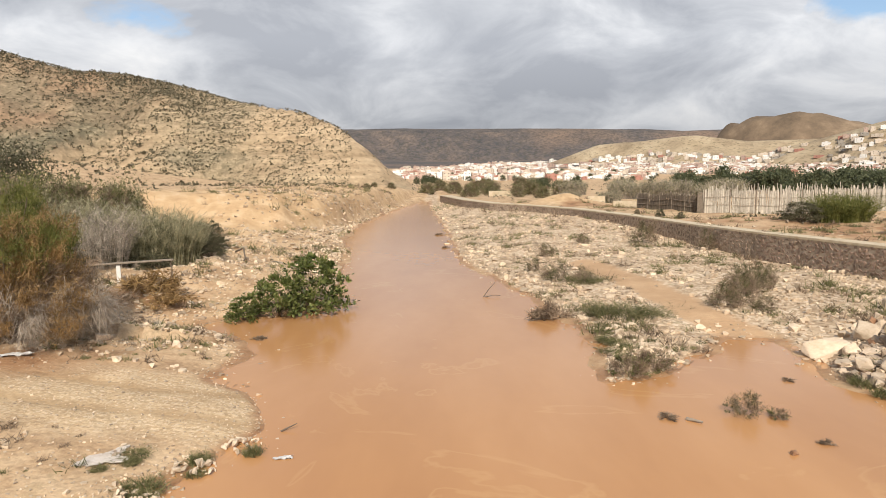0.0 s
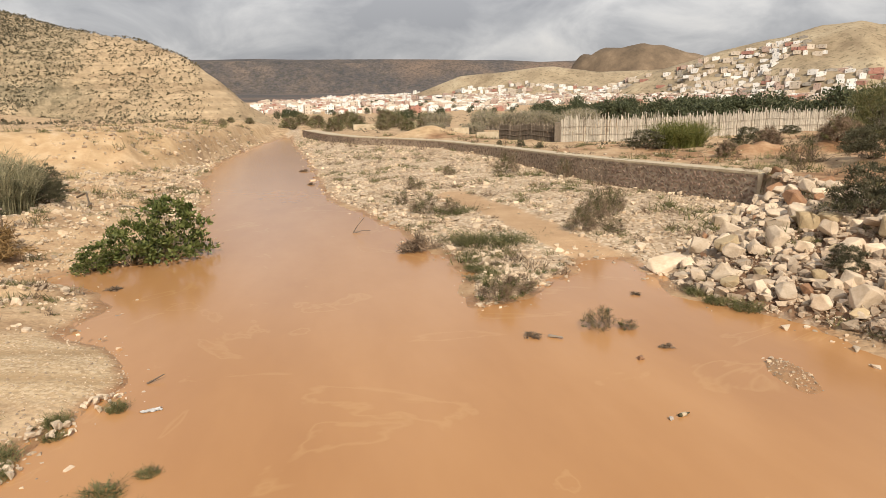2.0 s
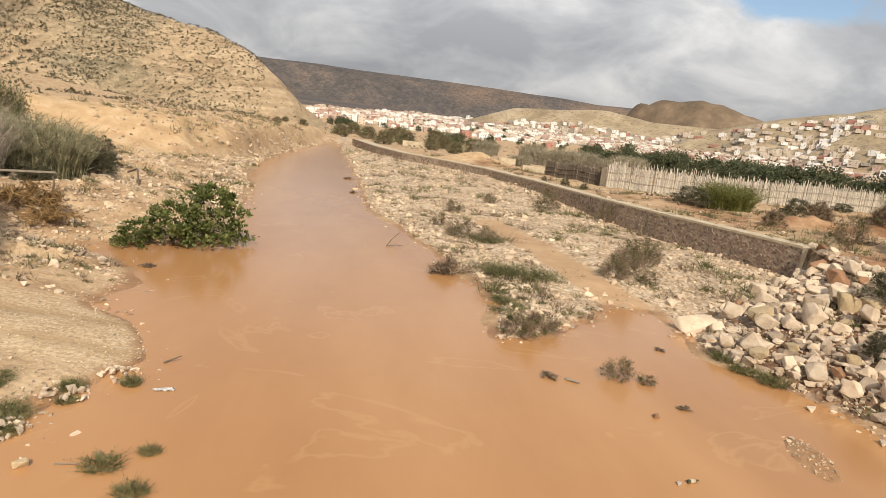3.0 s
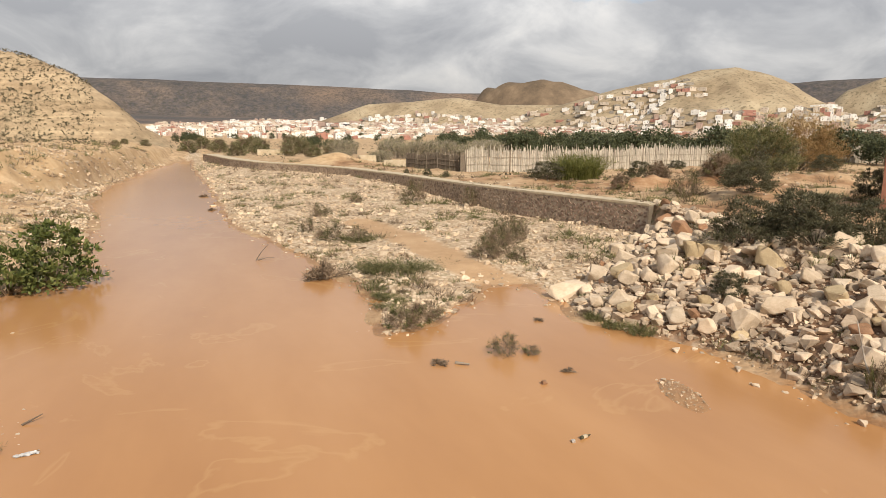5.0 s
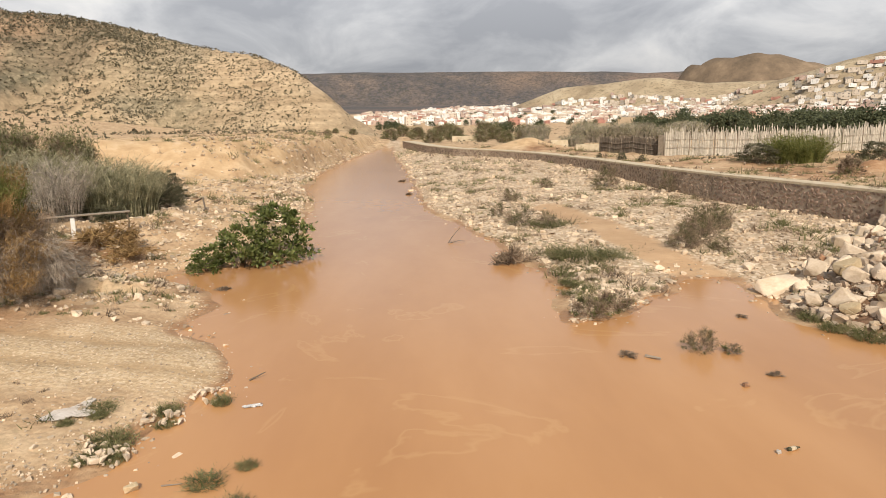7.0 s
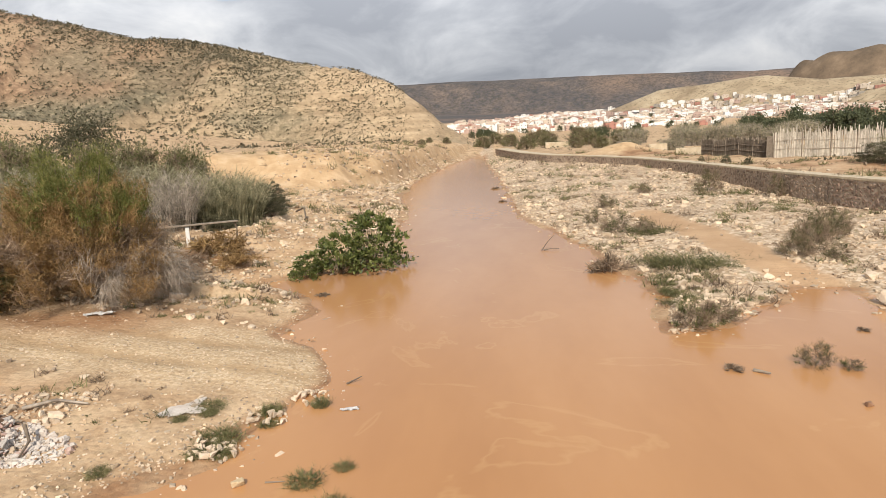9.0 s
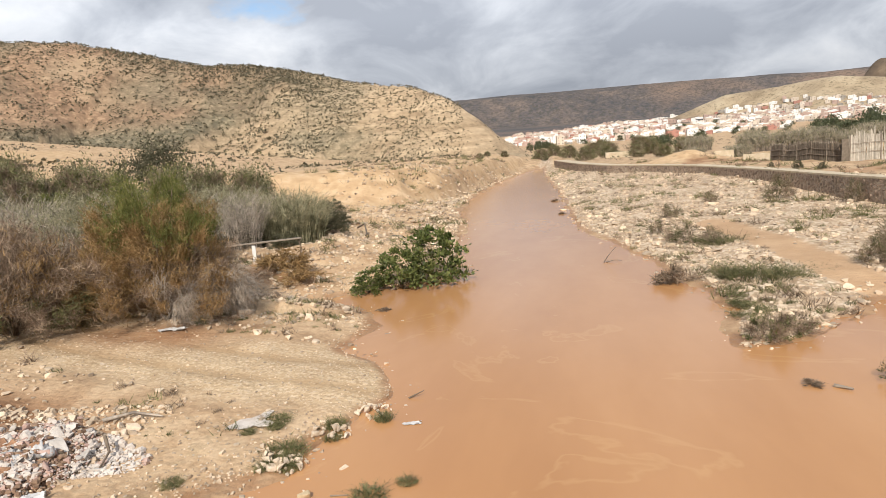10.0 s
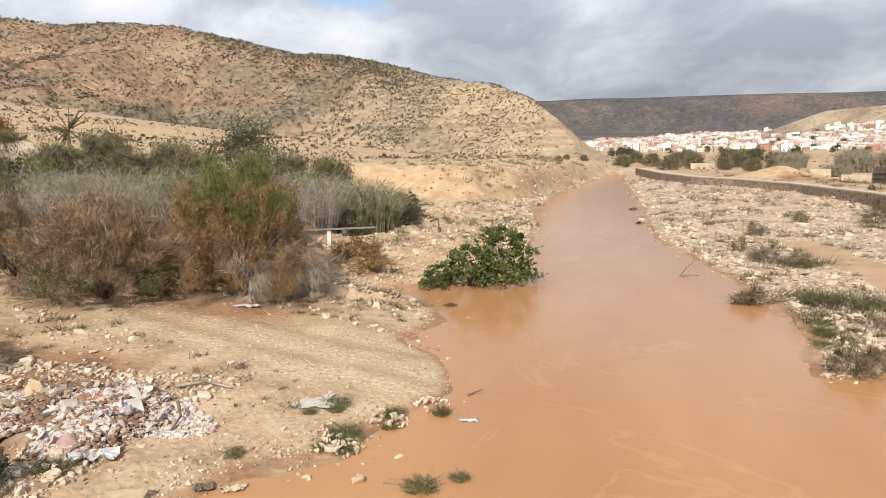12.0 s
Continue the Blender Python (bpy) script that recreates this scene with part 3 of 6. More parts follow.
def raw(name, verts, faces, mat, smooth=False):
    """A mesh from vertex rows and faces that all have the same number of corners."""
    verts, faces = np.asarray(verts, np.float32), np.asarray(faces, np.int32)
    me = bpy.data.meshes.new(name)
    me.vertices.add(len(verts))
    me.vertices.foreach_set("co", verts.ravel())
    me.loops.add(faces.size)
    me.loops.foreach_set("vertex_index", faces.ravel())
    me.polygons.add(len(faces))
    me.polygons.foreach_set("loop_start", np.arange(0, faces.size, faces.shape[1], dtype=np.int32))
    me.polygons.foreach_set("use_smooth", np.full(len(faces), smooth))
    me.update(calc_edges=True)
    if mat:
        me.materials.append(mat)
    return me


def attach(name, me, parent=None, label="", m=None):
    ob = new(name, me)
    if parent:
        ob.parent = parent
    if m is not None:
        ob.matrix_basis = m
    return tagged(ob, label)


def from_bm(name, bm, mat, smooth=False):
    me = bpy.data.meshes.new(name)
    bm.to_mesh(me)
    bm.free()
    me.materials.append(mat)
    if smooth:
        me.polygons.foreach_set("use_smooth", [True] * len(me.polygons))
    return me


def box(bm, x0, y0, z0, x1, y1, z1, bevel=0.0, m=None):
    made = bmesh.ops.create_cube(bm, size=1)["verts"]
    fit = Matrix.Translation(((x0 + x1) / 2, (y0 + y1) / 2, (z0 + z1) / 2)) @ Matrix.Diagonal((x1 - x0, y1 - y0, z1 - z0, 1))
    bmesh.ops.transform(bm, matrix=(m @ fit) if m else fit, verts=made)
    if bevel:
        edges = list({e for v in made for e in v.link_edges})
        bmesh.ops.bevel(bm, geom=edges, offset=bevel, segments=1, affect="EDGES")


def tubes(paths, radii, sides=5):
    """Tapered tubes along paths, each an array (k, 3) with k radii: vertices and quads."""
    vs, fs, base = [], [], 0
    for pts, rad in zip(paths, radii):
        pts = np.asarray(pts, float)
        t = np.gradient(pts, axis=0)
        t /= np.linalg.norm(t, axis=1)[:, None] + 1e-9
        ref = np.where(np.abs(t[:, 2:3]) > 0.9, [[1.0, 0, 0]], [[0, 0, 1.0]])
        a = np.cross(t, ref)
        a /= np.linalg.norm(a, axis=1)[:, None] + 1e-9
        b = np.cross(t, a)
        ang = np.arange(sides) * 2 * np.pi / sides
        ring = pts[:, None] + np.asarray(rad)[:, None, None] * (np.cos(ang)[None, :, None] * a[:, None] + np.sin(ang)[None, :, None] * b[:, None])
        vs.append(ring.reshape(-1, 3))
        for k in range(len(pts) - 1):
            for j in range(sides):
                n = (j + 1) % sides
                fs.append((base + k * sides + j, base + k * sides + n, base + (k + 1) * sides + n, base + (k + 1) * sides + j))
        base += len(pts) * sides
    return np.concatenate(vs), np.array(fs)


def blades(roots, ways, lengths, widths, r, kite=True):
    """Flat leaves: from each root along its way; kites for leaves, slim triangles for needles."""
    n = len(roots)
    ways = ways / (np.linalg.norm(ways, axis=1)[:, None] + 1e-9)
    side = np.cross(ways, r.normal(size=(n, 3)))
    side /= np.linalg.norm(side, axis=1)[:, None] + 1e-9
    lengths, widths = np.asarray(lengths)[:, None], np.asarray(widths)[:, None]
    tip = roots + ways * lengths
    if kite:
        mid = roots + ways * lengths * 0.45
        v = np.stack([roots, mid + side * widths / 2, tip, mid - side * widths / 2], 1).reshape(-1, 3)
        return v, np.arange(n * 4).reshape(n, 4)
    v = np.stack([roots - side * widths / 2, roots + side * widths / 2, tip], 1).reshape(-1, 3)
    return v, np.arange(n * 3).reshape(n, 3)


def rock_mesh(name, mat, seed, points=15, flat=0.75, block=0.55, worn=0.02):
    r = np.random.default_rng(seed)
    v = r.normal(size=(points, 3))
    v = np.sign(v) * np.abs(v) ** block
    v /= np.linalg.norm(v, axis=1)[:, None] ** 0.75
    v *= np.array([0.5, 0.40, 0.5 * flat]) * r.uniform(0.85, 1.08, (points, 1))
    bm = bmesh.new()
    for p in v:
        bm.verts.new(p)
    hull = bmesh.ops.convex_hull(bm, input=bm.verts)
    bmesh.ops.delete(bm, geom=[e for e in hull["geom_interior"] if isinstance(e, bmesh.types.BMVert)], context="VERTS")
    bmesh.ops.bevel(bm, geom=bm.edges[:], offset=worn, segments=1, affect="EDGES")
    return from_bm(name, bm, mat)


# ---- ground: one sheet from the bridge to the skyline ----
def build_ground():
    fine, coarse = np.arange(-66, 72.01, 0.3), np.concatenate([np.arange(75, 180, 5), np.arange(-180, -68, 5)])
    bearing = np.radians(np.concatenate([fine, coarse]))
    reach = np.concatenate([[0.5, 2.0], 3.0 * 1.0155 ** np.arange(0, 475)])
    reach = reach[reach < 4600]
    A, D = np.meshgrid(bearing, reach)
    X, Y = -D * np.sin(A), D * np.cos(A)
    Z, masks = land(X.ravel(), Y.ravel())
    rows, cols = X.shape
    i, j = np.meshgrid(np.arange(rows - 1), np.arange(cols), indexing="ij")
    k = (j + 1) % cols
    faces = np.stack([i * cols + j, (i + 1) * cols + j, (i + 1) * cols + k, i * cols + k], -1).reshape(-1, 4)[:, ::-1]
    me = raw("ground", np.stack([X.ravel(), Y.ravel(), Z], 1), faces, M_GROUND, True)
    x, y = X.ravel(), Y.ravel()
    d = masks["dist"]
    both = lambda *names: np.clip(sum(masks[n] for n in names), 0, 1)
    lip_d, _, lip_s = along(x, y, BENCH_LIP)
    yellow = masks["left"] * (1 - step(13, 19, np.where(lip_s > 0, lip_d, 0))) * (1 - step(12, 26, np.where(lip_s > 0, 0, lip_d))) * step(1.2, 2.2, d) * step(-0.5, -0.05, fbm(x, y, 12, 4, 81)) * (Z > 1.0)
    terrace = masks["left"] * step(-0.35, -0.1, fbm(x, y, 20, 3, 83)) * step(105, 120, np.hypot(x, y)) * step(35, 41, np.degrees(np.arctan2(-x, y))) * (1 - step(205, 215, np.hypot(x, y)))
    heap = np.clip(1.6 * np.exp(-(((x - 18.6) / 5) ** 2 + ((y - 99) / 4.6) ** 2)), 0, 1)
    # hill colour zones by bearing and elevation from the eye, fitted to the camera's view
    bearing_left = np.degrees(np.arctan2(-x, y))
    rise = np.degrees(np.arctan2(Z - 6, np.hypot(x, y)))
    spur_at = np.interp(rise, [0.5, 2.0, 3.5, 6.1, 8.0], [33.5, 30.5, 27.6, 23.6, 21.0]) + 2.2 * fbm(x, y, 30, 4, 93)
    # one side is painted sunlit, the other as under a cloud's shadow
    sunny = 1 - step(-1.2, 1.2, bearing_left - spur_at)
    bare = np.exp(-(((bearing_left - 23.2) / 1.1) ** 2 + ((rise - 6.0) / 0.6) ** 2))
    # foot of the slope: scrub tone that also carries cloud shadow
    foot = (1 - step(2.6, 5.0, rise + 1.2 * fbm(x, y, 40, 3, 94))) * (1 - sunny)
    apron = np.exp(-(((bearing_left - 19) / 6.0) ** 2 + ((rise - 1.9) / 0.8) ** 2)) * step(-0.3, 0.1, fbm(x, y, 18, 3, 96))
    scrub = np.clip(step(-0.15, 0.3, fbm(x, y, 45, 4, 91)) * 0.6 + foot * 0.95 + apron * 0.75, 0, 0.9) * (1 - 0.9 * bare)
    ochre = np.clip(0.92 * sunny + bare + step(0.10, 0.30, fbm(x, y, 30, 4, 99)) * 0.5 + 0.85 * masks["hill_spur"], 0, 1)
    dirt = masks["left"] * (1 - masks["track"]) * step(-9.0, -11.5, x) * (1 - step(12.0, 14.5, y + 0.15 * (x + 10))) * step(-0.45, 0.05, fbm(x, y, 2.5, 3, 87))
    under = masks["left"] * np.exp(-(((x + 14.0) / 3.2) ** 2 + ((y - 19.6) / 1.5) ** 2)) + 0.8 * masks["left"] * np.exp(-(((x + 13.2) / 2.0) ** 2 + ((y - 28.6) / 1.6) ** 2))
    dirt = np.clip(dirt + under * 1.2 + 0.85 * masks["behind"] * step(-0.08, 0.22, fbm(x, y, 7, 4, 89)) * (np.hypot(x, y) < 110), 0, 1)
    dirt = np.clip(dirt + masks["behind"] * 1.3 * np.exp(-(((x - 35.5) / 4.2) ** 2 + ((y - 44.4) / 2.4) ** 2)), 0, 1)
    weedy = np.clip(0.25 + masks["left"] * step(20, 30, y) * 0.4 + masks["behind"] * 0.5 + masks["bar"] * 0.35, 0, 1) * (1 - masks["track"]) * (1 - yellow) * (1 - masks["path"])
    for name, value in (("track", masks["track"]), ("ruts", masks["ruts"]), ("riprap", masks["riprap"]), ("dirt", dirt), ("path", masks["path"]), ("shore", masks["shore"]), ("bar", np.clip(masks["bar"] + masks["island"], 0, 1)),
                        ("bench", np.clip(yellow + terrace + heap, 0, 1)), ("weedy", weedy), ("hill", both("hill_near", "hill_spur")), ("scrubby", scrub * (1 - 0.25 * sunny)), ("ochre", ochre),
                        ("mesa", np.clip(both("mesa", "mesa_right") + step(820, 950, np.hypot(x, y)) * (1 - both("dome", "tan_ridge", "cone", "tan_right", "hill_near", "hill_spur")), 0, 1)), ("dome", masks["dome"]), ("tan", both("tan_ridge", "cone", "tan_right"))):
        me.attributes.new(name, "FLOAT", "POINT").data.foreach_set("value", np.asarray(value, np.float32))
    tagged(new("ground", me), "dry tan valley floor with gravel bars and scrubby hills", "ground", kind="structure")


build_ground()


def build_water():
    bm = bmesh.new()
    ring = [(-40, -30), (40, -30), (40, 60), (20, 200), (-30, 200), (-40, 60)]
    bm.faces.new([bm.verts.new((x, y, 0)) for x, y in ring])
    tagged(new("water", from_bm("water", bm, M_WATER)), "smooth muddy orange-brown flood water in the river bed", "river", kind="structure")


build_water()


# ---- flood wall: rubble masonry with a concrete cap ----
def line_at(line, s):
    """Point and direction at s metres along a plan line."""
    for p, q in zip(line[:-1], line[1:]):
        n = math.dist(p, q)
        if s <= n or q is line[-1]:
            u = (Vector(q) - Vector(p)) / n
            return Vector(p) + u * s, u
        s -= n


def line_length(line):
    return sum(math.dist(p, q) for p, q in zip(line[:-1], line[1:]))


def build_flood_wall():
    total = line_length(WALL_LINE)
    stations = np.append(np.arange(0, total, 2.0), total)
    wall = tagged(new("wall_flood", None), "long dark rubble-stone flood wall with a pale concrete cap", "wall", kind="structure")

    def sweep(name, mat, inner, outer, low, high, label, grow=0.0):
        bm = bmesh.new()
        rings = []
        for s in stations:
            p, u = line_at(WALL_LINE, s)
            n, far_edge = Vector((u.y, -u.x)), outer + grow * max(0.0, s - 18)
            rings.append([bm.verts.new((*(p + n * o), z)) for o, z in ((inner, low), (inner, high), (far_edge, high), (far_edge, low))])
        for a, b in zip(rings[:-1], rings[1:]):
            for k in range(4):
                bm.faces.new((a[k], a[(k + 1) % 4], b[(k + 1) % 4], b[k]))
        bm.faces.new(rings[0])
        bm.faces.new(rings[-1][::-1])
        bmesh.ops.recalc_face_normals(bm, faces=bm.faces[:])
        attach(name, from_bm(name, bm, mat), wall, label)

    sweep("core", M_MORTAR, 0.03, 0.55, -0.2, 2.42, "pale mortar")
    sweep("cap", M_CAP, -0.03, 1.35, 2.42, 2.56, "weathered pale concrete cap", 0.014)
    p, u = line_at(WALL_LINE, 0.0)
    bm = bmesh.new()
    box(bm, -0.5, -0.58, -0.2, -0.02, 0.06, 2.52, 0.03)
    attach("end_pier", from_bm("end_pier", bm, M_CAP), wall, "pale concrete end pier", pose(p.x, p.y, 0, 0, 0, math.degrees(math.atan2(u.y, u.x))))
    shapes = [rock_mesh("stone", M_MASONRY, 300 + k, 14, 0.9) for k in range(6)]
    r = np.random.default_rng(11)
    near, vs, fs, base = 0, [], [], 0
    for row in range(8):
        s = r.uniform(0, 0.2)
        while s < total - 0.3:
            w = r.uniform(0.22, 0.46) * (1 if s < 25 else 1.5 if s < 60 else 2.4)
            p, u = line_at(WALL_LINE, s + w / 2)
            z = 0.55 + row * 0.245 + r.uniform(-0.09, 0.09)
            turn = math.atan2(u.y, u.x)
            m = Matrix.Translation((p.x, p.y, z)) @ Matrix.Rotation(turn, 4, "Z") @ Matrix.Rotation(r.uniform(-0.9, 0.9), 4, "Y") @ Matrix.Diagonal((w * r.uniform(0.7, 1.15), r.uniform(0.08, 0.15), r.uniform(0.15, 0.34), 1))
            shape = shapes[int(r.integers(6))]
            if s < 12.5 and near < 300:
                attach("stone", shape, wall, "", m)
                near += 1
            else:
                k = np.empty(len(shape.vertices) * 3)
                shape.vertices.foreach_get("co", k)
                co = k.reshape(-1, 3) @ np.array(m.to_3x3()).T + np.array(m.translation)
                shape.calc_loop_triangles()
                tri = np.empty(len(shape.loop_triangles) * 3, np.int32)
                shape.loop_triangles.foreach_get("vertices", tri)
                vs.append(co)
                fs.append(tri.reshape(-1, 3) + base)
                base += len(co)
            s += w * 0.98
    tagged(attach("far_stones", raw("far_stones", np.concatenate(vs), np.concatenate(fs), M_MASONRY_FAR), wall), kind="stuff")


build_flood_wall()


# ---- rock revetment below the bank ----
def build_revetment():
    bank = tagged(new("rock_revetment", None), "slope of pale angular quarry boulders at the water's edge", "rocks", kind="structure")
    mats = (M_ROCK,) * 12 + (M_ROCK_OCHRE, M_ROCK_RUST)
    shapes = [rock_mesh("rock", mats[k], 40 + k, 13 + k % 6, 0.78, 0.5, 0.03) for k in range(14)]
    r = np.random.default_rng(21)
    n = 24000
    xs, ys = r.uniform(12.2, 26, n), r.uniform(2, 33, n)
    d_top, _, side = along(xs, ys, BANK_TOP)
    d_shore, _, _ = along(xs, ys, RIGHT_SHORE)
    edge = ((xs - 12.7) * 9.5 - (ys - 21.5) * 11.5) / 14.9
    ok = (edge > -0.2) & ~((side > 0) & (d_top > 1.0)) & ~inside(xs, ys, LEFT_SHORE + RIGHT_SHORE) & (d_shore > 0.4)
    placed = []
    for x, y in zip(xs[ok].tolist(), ys[ok].tolist()):
        k = len(placed)
        if k >= 300:
            break
        size = float(r.uniform(0.8, 1.15) if k < 55 else r.uniform(0.52, 0.8) if k < 180 else r.uniform(0.34, 0.55))
        if any((x - a) ** 2 + (y - b) ** 2 < (0.335 * (size + c)) ** 2 for a, b, c in placed):
            continue
        placed.append((x, y, size))
        z = ground_z(x, y) + size * 0.22
        m = pose(x, y, z, r.uniform(-28, 28), r.uniform(-28, 28), r.uniform(0, 360)) @ Matrix.Diagonal((size * r.uniform(1.0, 1.3), size, size * r.uniform(0.8, 1.1), 1))
        attach("rock", shapes[int(r.integers(14))], bank, "", m)


build_revetment()

# ---- plants ----
def dome_points(r, n, w, h, low=0.12, lump=0.35):
    """Cluster centres through a lumpy dome w wide and h high."""
    az, up = r.uniform(0, 2 * np.pi, n), r.uniform(low, 1.0, n)
    rad = np.sqrt(np.clip(1 - (up * 0.95) ** 2.2, 0.02, 1)) * r.uniform(0.35, 1.0, n) ** 0.6
    lobes = 1 + lump * np.sin(az * 3 + r.uniform(0, 6)) * 0.5 + lump * r.uniform(-0.5, 0.5, n)
    return np.stack([np.cos(az) * rad * w / 2 * lobes, np.sin(az) * rad * w / 2 * lobes, up * h * (1 + lump * 0.3 * r.uniform(-1, 1, n))], 1)


def stems_to(r, ends, thick, bend=0.25):
    paths, radii = [], []
    for e in ends:
        k = np.linspace(0, 1, 5)[:, None]
        start = np.array([0, 0, -0.15])
        mid = start + (e - start) * 0.5 + np.array([0, 0, np.linalg.norm(e) * bend * 0.5])
        paths.append((1 - k) ** 2 * start + 2 * k * (1 - k) * mid + k ** 2 * e)
        radii.append(np.linspace(thick, thick * 0.25, 5))
    # all branches spring from one root point
    v, f = tubes(paths, radii, 4)
    ring = np.arange(len(paths) * 20).reshape(-1, 5, 4)
    drop = ring[:, 0].ravel()
    f = f[~np.isin(f, drop).any(1)]
    tri = np.concatenate([f[:, [0, 1, 2]], f[:, [0, 2, 3]]])
    foot = np.stack([np.full(len(paths) * 4, len(v)), ring[:, 1].ravel(), np.roll(ring[:, 1], -1, 1).ravel()], 1)
    v = np.concatenate([v, [[0, 0, -0.15]]])
    v[drop] = v[-1]
    used = np.setdiff1d(np.arange(len(v)), drop)
    index = np.zeros(len(v), int)
    index[used] = np.arange(len(used))
    return v[used], index[np.concatenate([tri, foot])]


def shrub(name, label, w, h, seed, mat, clusters=60, per=60, leaf=(0.12, 0.04), spread=0.13, up=0.5, kite=True, stem=0.02,
          stem_mat=None, part="foliage", category="shrub", extra=None, low=0.12):
    """A shrub: bent stems under clumps of leaves. extra: rows of (part, material, share of height from, to, clusters, per, leaf, up)."""
    r = np.random.default_rng(seed)
    ob = tagged(new(name, None), label, category)
    cs = dome_points(r, clusters, w, h, low)
    sv, sf = stems_to(r, cs[r.permutation(clusters)[: max(6, clusters // 3)]], stem)
    attach("branchwork", raw("branchwork", sv, sf, stem_mat or M_BARK, True), ob)

    def leaves(pname, mat_, cs_, per_, leaf_, up_, kite_):
        n = len(cs_) * per_
        puff = r.normal(size=(n, 3))
        grow = cs_ - np.array([0, 0, -0.25 * h])
        grow = grow / (np.linalg.norm(grow, axis=1)[:, None] + 1e-6)
        grow = (grow + r.normal(size=grow.shape) * 0.3).repeat(per_, 0)
        fat = r.uniform(0.5, 1.5, (len(cs_), 1)).repeat(per_, 0)
        if kite_:
            roots = np.repeat(cs_, per_, 0) + puff * np.array([w, w, h * 0.8]) * spread * 0.40 * fat
            ways = grow * 0.4 + puff * 0.3 + r.normal(size=(n, 3)) * 0.55 + np.array([0, 0, up_ * 0.7])
        else:
            # sprays drawn out along the way the branch grows
            roots = np.repeat(cs_, per_, 0) + grow * (r.uniform(-1.4, 0.9, (n, 1)) * spread * w * 0.8 * fat) + puff * np.array([w, w, h]) * spread * 0.34 * fat
            ways = grow * 0.5 + r.normal(size=(n, 3)) * 0.62 + np.array([0, 0, up_ * 0.5])
        roots[:, 2] = np.abs(roots[:, 2])
        v, f = blades(roots, ways, leaf_[0] * r.uniform(0.6, 1.4, n), leaf_[1] * (1.0 if kite_ else 1.9) * r.uniform(0.7, 1.3, n), r, kite_)
        v[:, 2] = np.maximum(v[:, 2], -0.05)
        attach(pname, raw(pname, v, f, mat_), ob)

    leaves(part, mat, cs, per, leaf, up, kite)
    for pname, mat_, lo, hi, count, per_, leaf_, up_ in extra or ():
        pts = dome_points(r, count * 3, w * 1.04, h)
        pts = pts[(pts[:, 2] > lo * h) & (pts[:, 2] < hi * h)][:count]
        if up_ < -2:
            # dead strands hang only on the water side, the right in the camera's view
            pts[:, 0] = 0.25 + 0.85 * np.abs(pts[:, 0])
        leaves(pname, mat_, pts, per_, leaf_, up_, False)
    return ob


def reeds(name, label, w, depth, h, seed, mat, count=900, width=0.035, lean=0.18, category="reeds", leafy_part=None):
    """A stand of upright stalks or grass blades, each bent in three pieces, with side leaves."""
    r = np.random.default_rng(seed)
    ob = tagged(new(name, None), label, category)
    a, q = r.uniform(0, 2 * np.pi, count), np.sqrt(r.uniform(0, 1, count))
    root = np.stack([np.cos(a) * q * w / 2, np.sin(a) * q * depth / 2, np.full(count, -0.1)], 1)
    tall = h * (0.55 + 0.45 * np.sqrt(1 - 0.75 * q ** 2)) * r.uniform(0.6, 1.08, count)
    bend = r.normal(size=(count, 2)) * lean + np.stack([np.cos(a), np.sin(a)], 1) * q[:, None] * lean * 1.2
    side = r.normal(size=(count, 2))
    side /= np.linalg.norm(side, axis=1)[:, None]
    vs = []
    for k, wd in ((0, 1.0), (0.4, 0.9), (0.75, 0.65), (1.0, 0.12)):
        c = root + np.stack([bend[:, 0] * k * k * tall, bend[:, 1] * k * k * tall, k * tall * (1 - 0.12 * k)], 1)
        off = np.stack([side[:, 0], side[:, 1], np.zeros(count)], 1) * width / 2 * wd
        vs += [c - off, c + off]
    v = np.stack(vs, 1).reshape(-1, 3)
    f = np.concatenate([np.stack([np.arange(count) * 8 + 2 * k, np.arange(count) * 8 + 2 * k + 1, np.arange(count) * 8 + 2 * k + 3, np.arange(count) * 8 + 2 * k + 2], 1) for k in range(3)])
    attach("stalk_stand", raw("stalk_stand", v, f, mat), ob)
    n = count * 5
    pick = r.integers(0, count, n)
    k = r.uniform(0.25, 0.98, n)
    at = root[pick] + np.stack([bend[pick, 0] * k * k * tall[pick], bend[pick, 1] * k * k * tall[pick], k * tall[pick] * (1 - 0.12 * k)], 1)
    lv, lf = blades(at, r.normal(size=(n, 3)) * [1, 1, 0.5] + [0, 0, 0.7], 0.14 * h * r.uniform(0.5, 1.3, n) + 0.1, np.full(n, width * 0.9), r, False)
    attach("foliage", raw("foliage", lv, lf, leafy_part or mat), ob)
    return ob


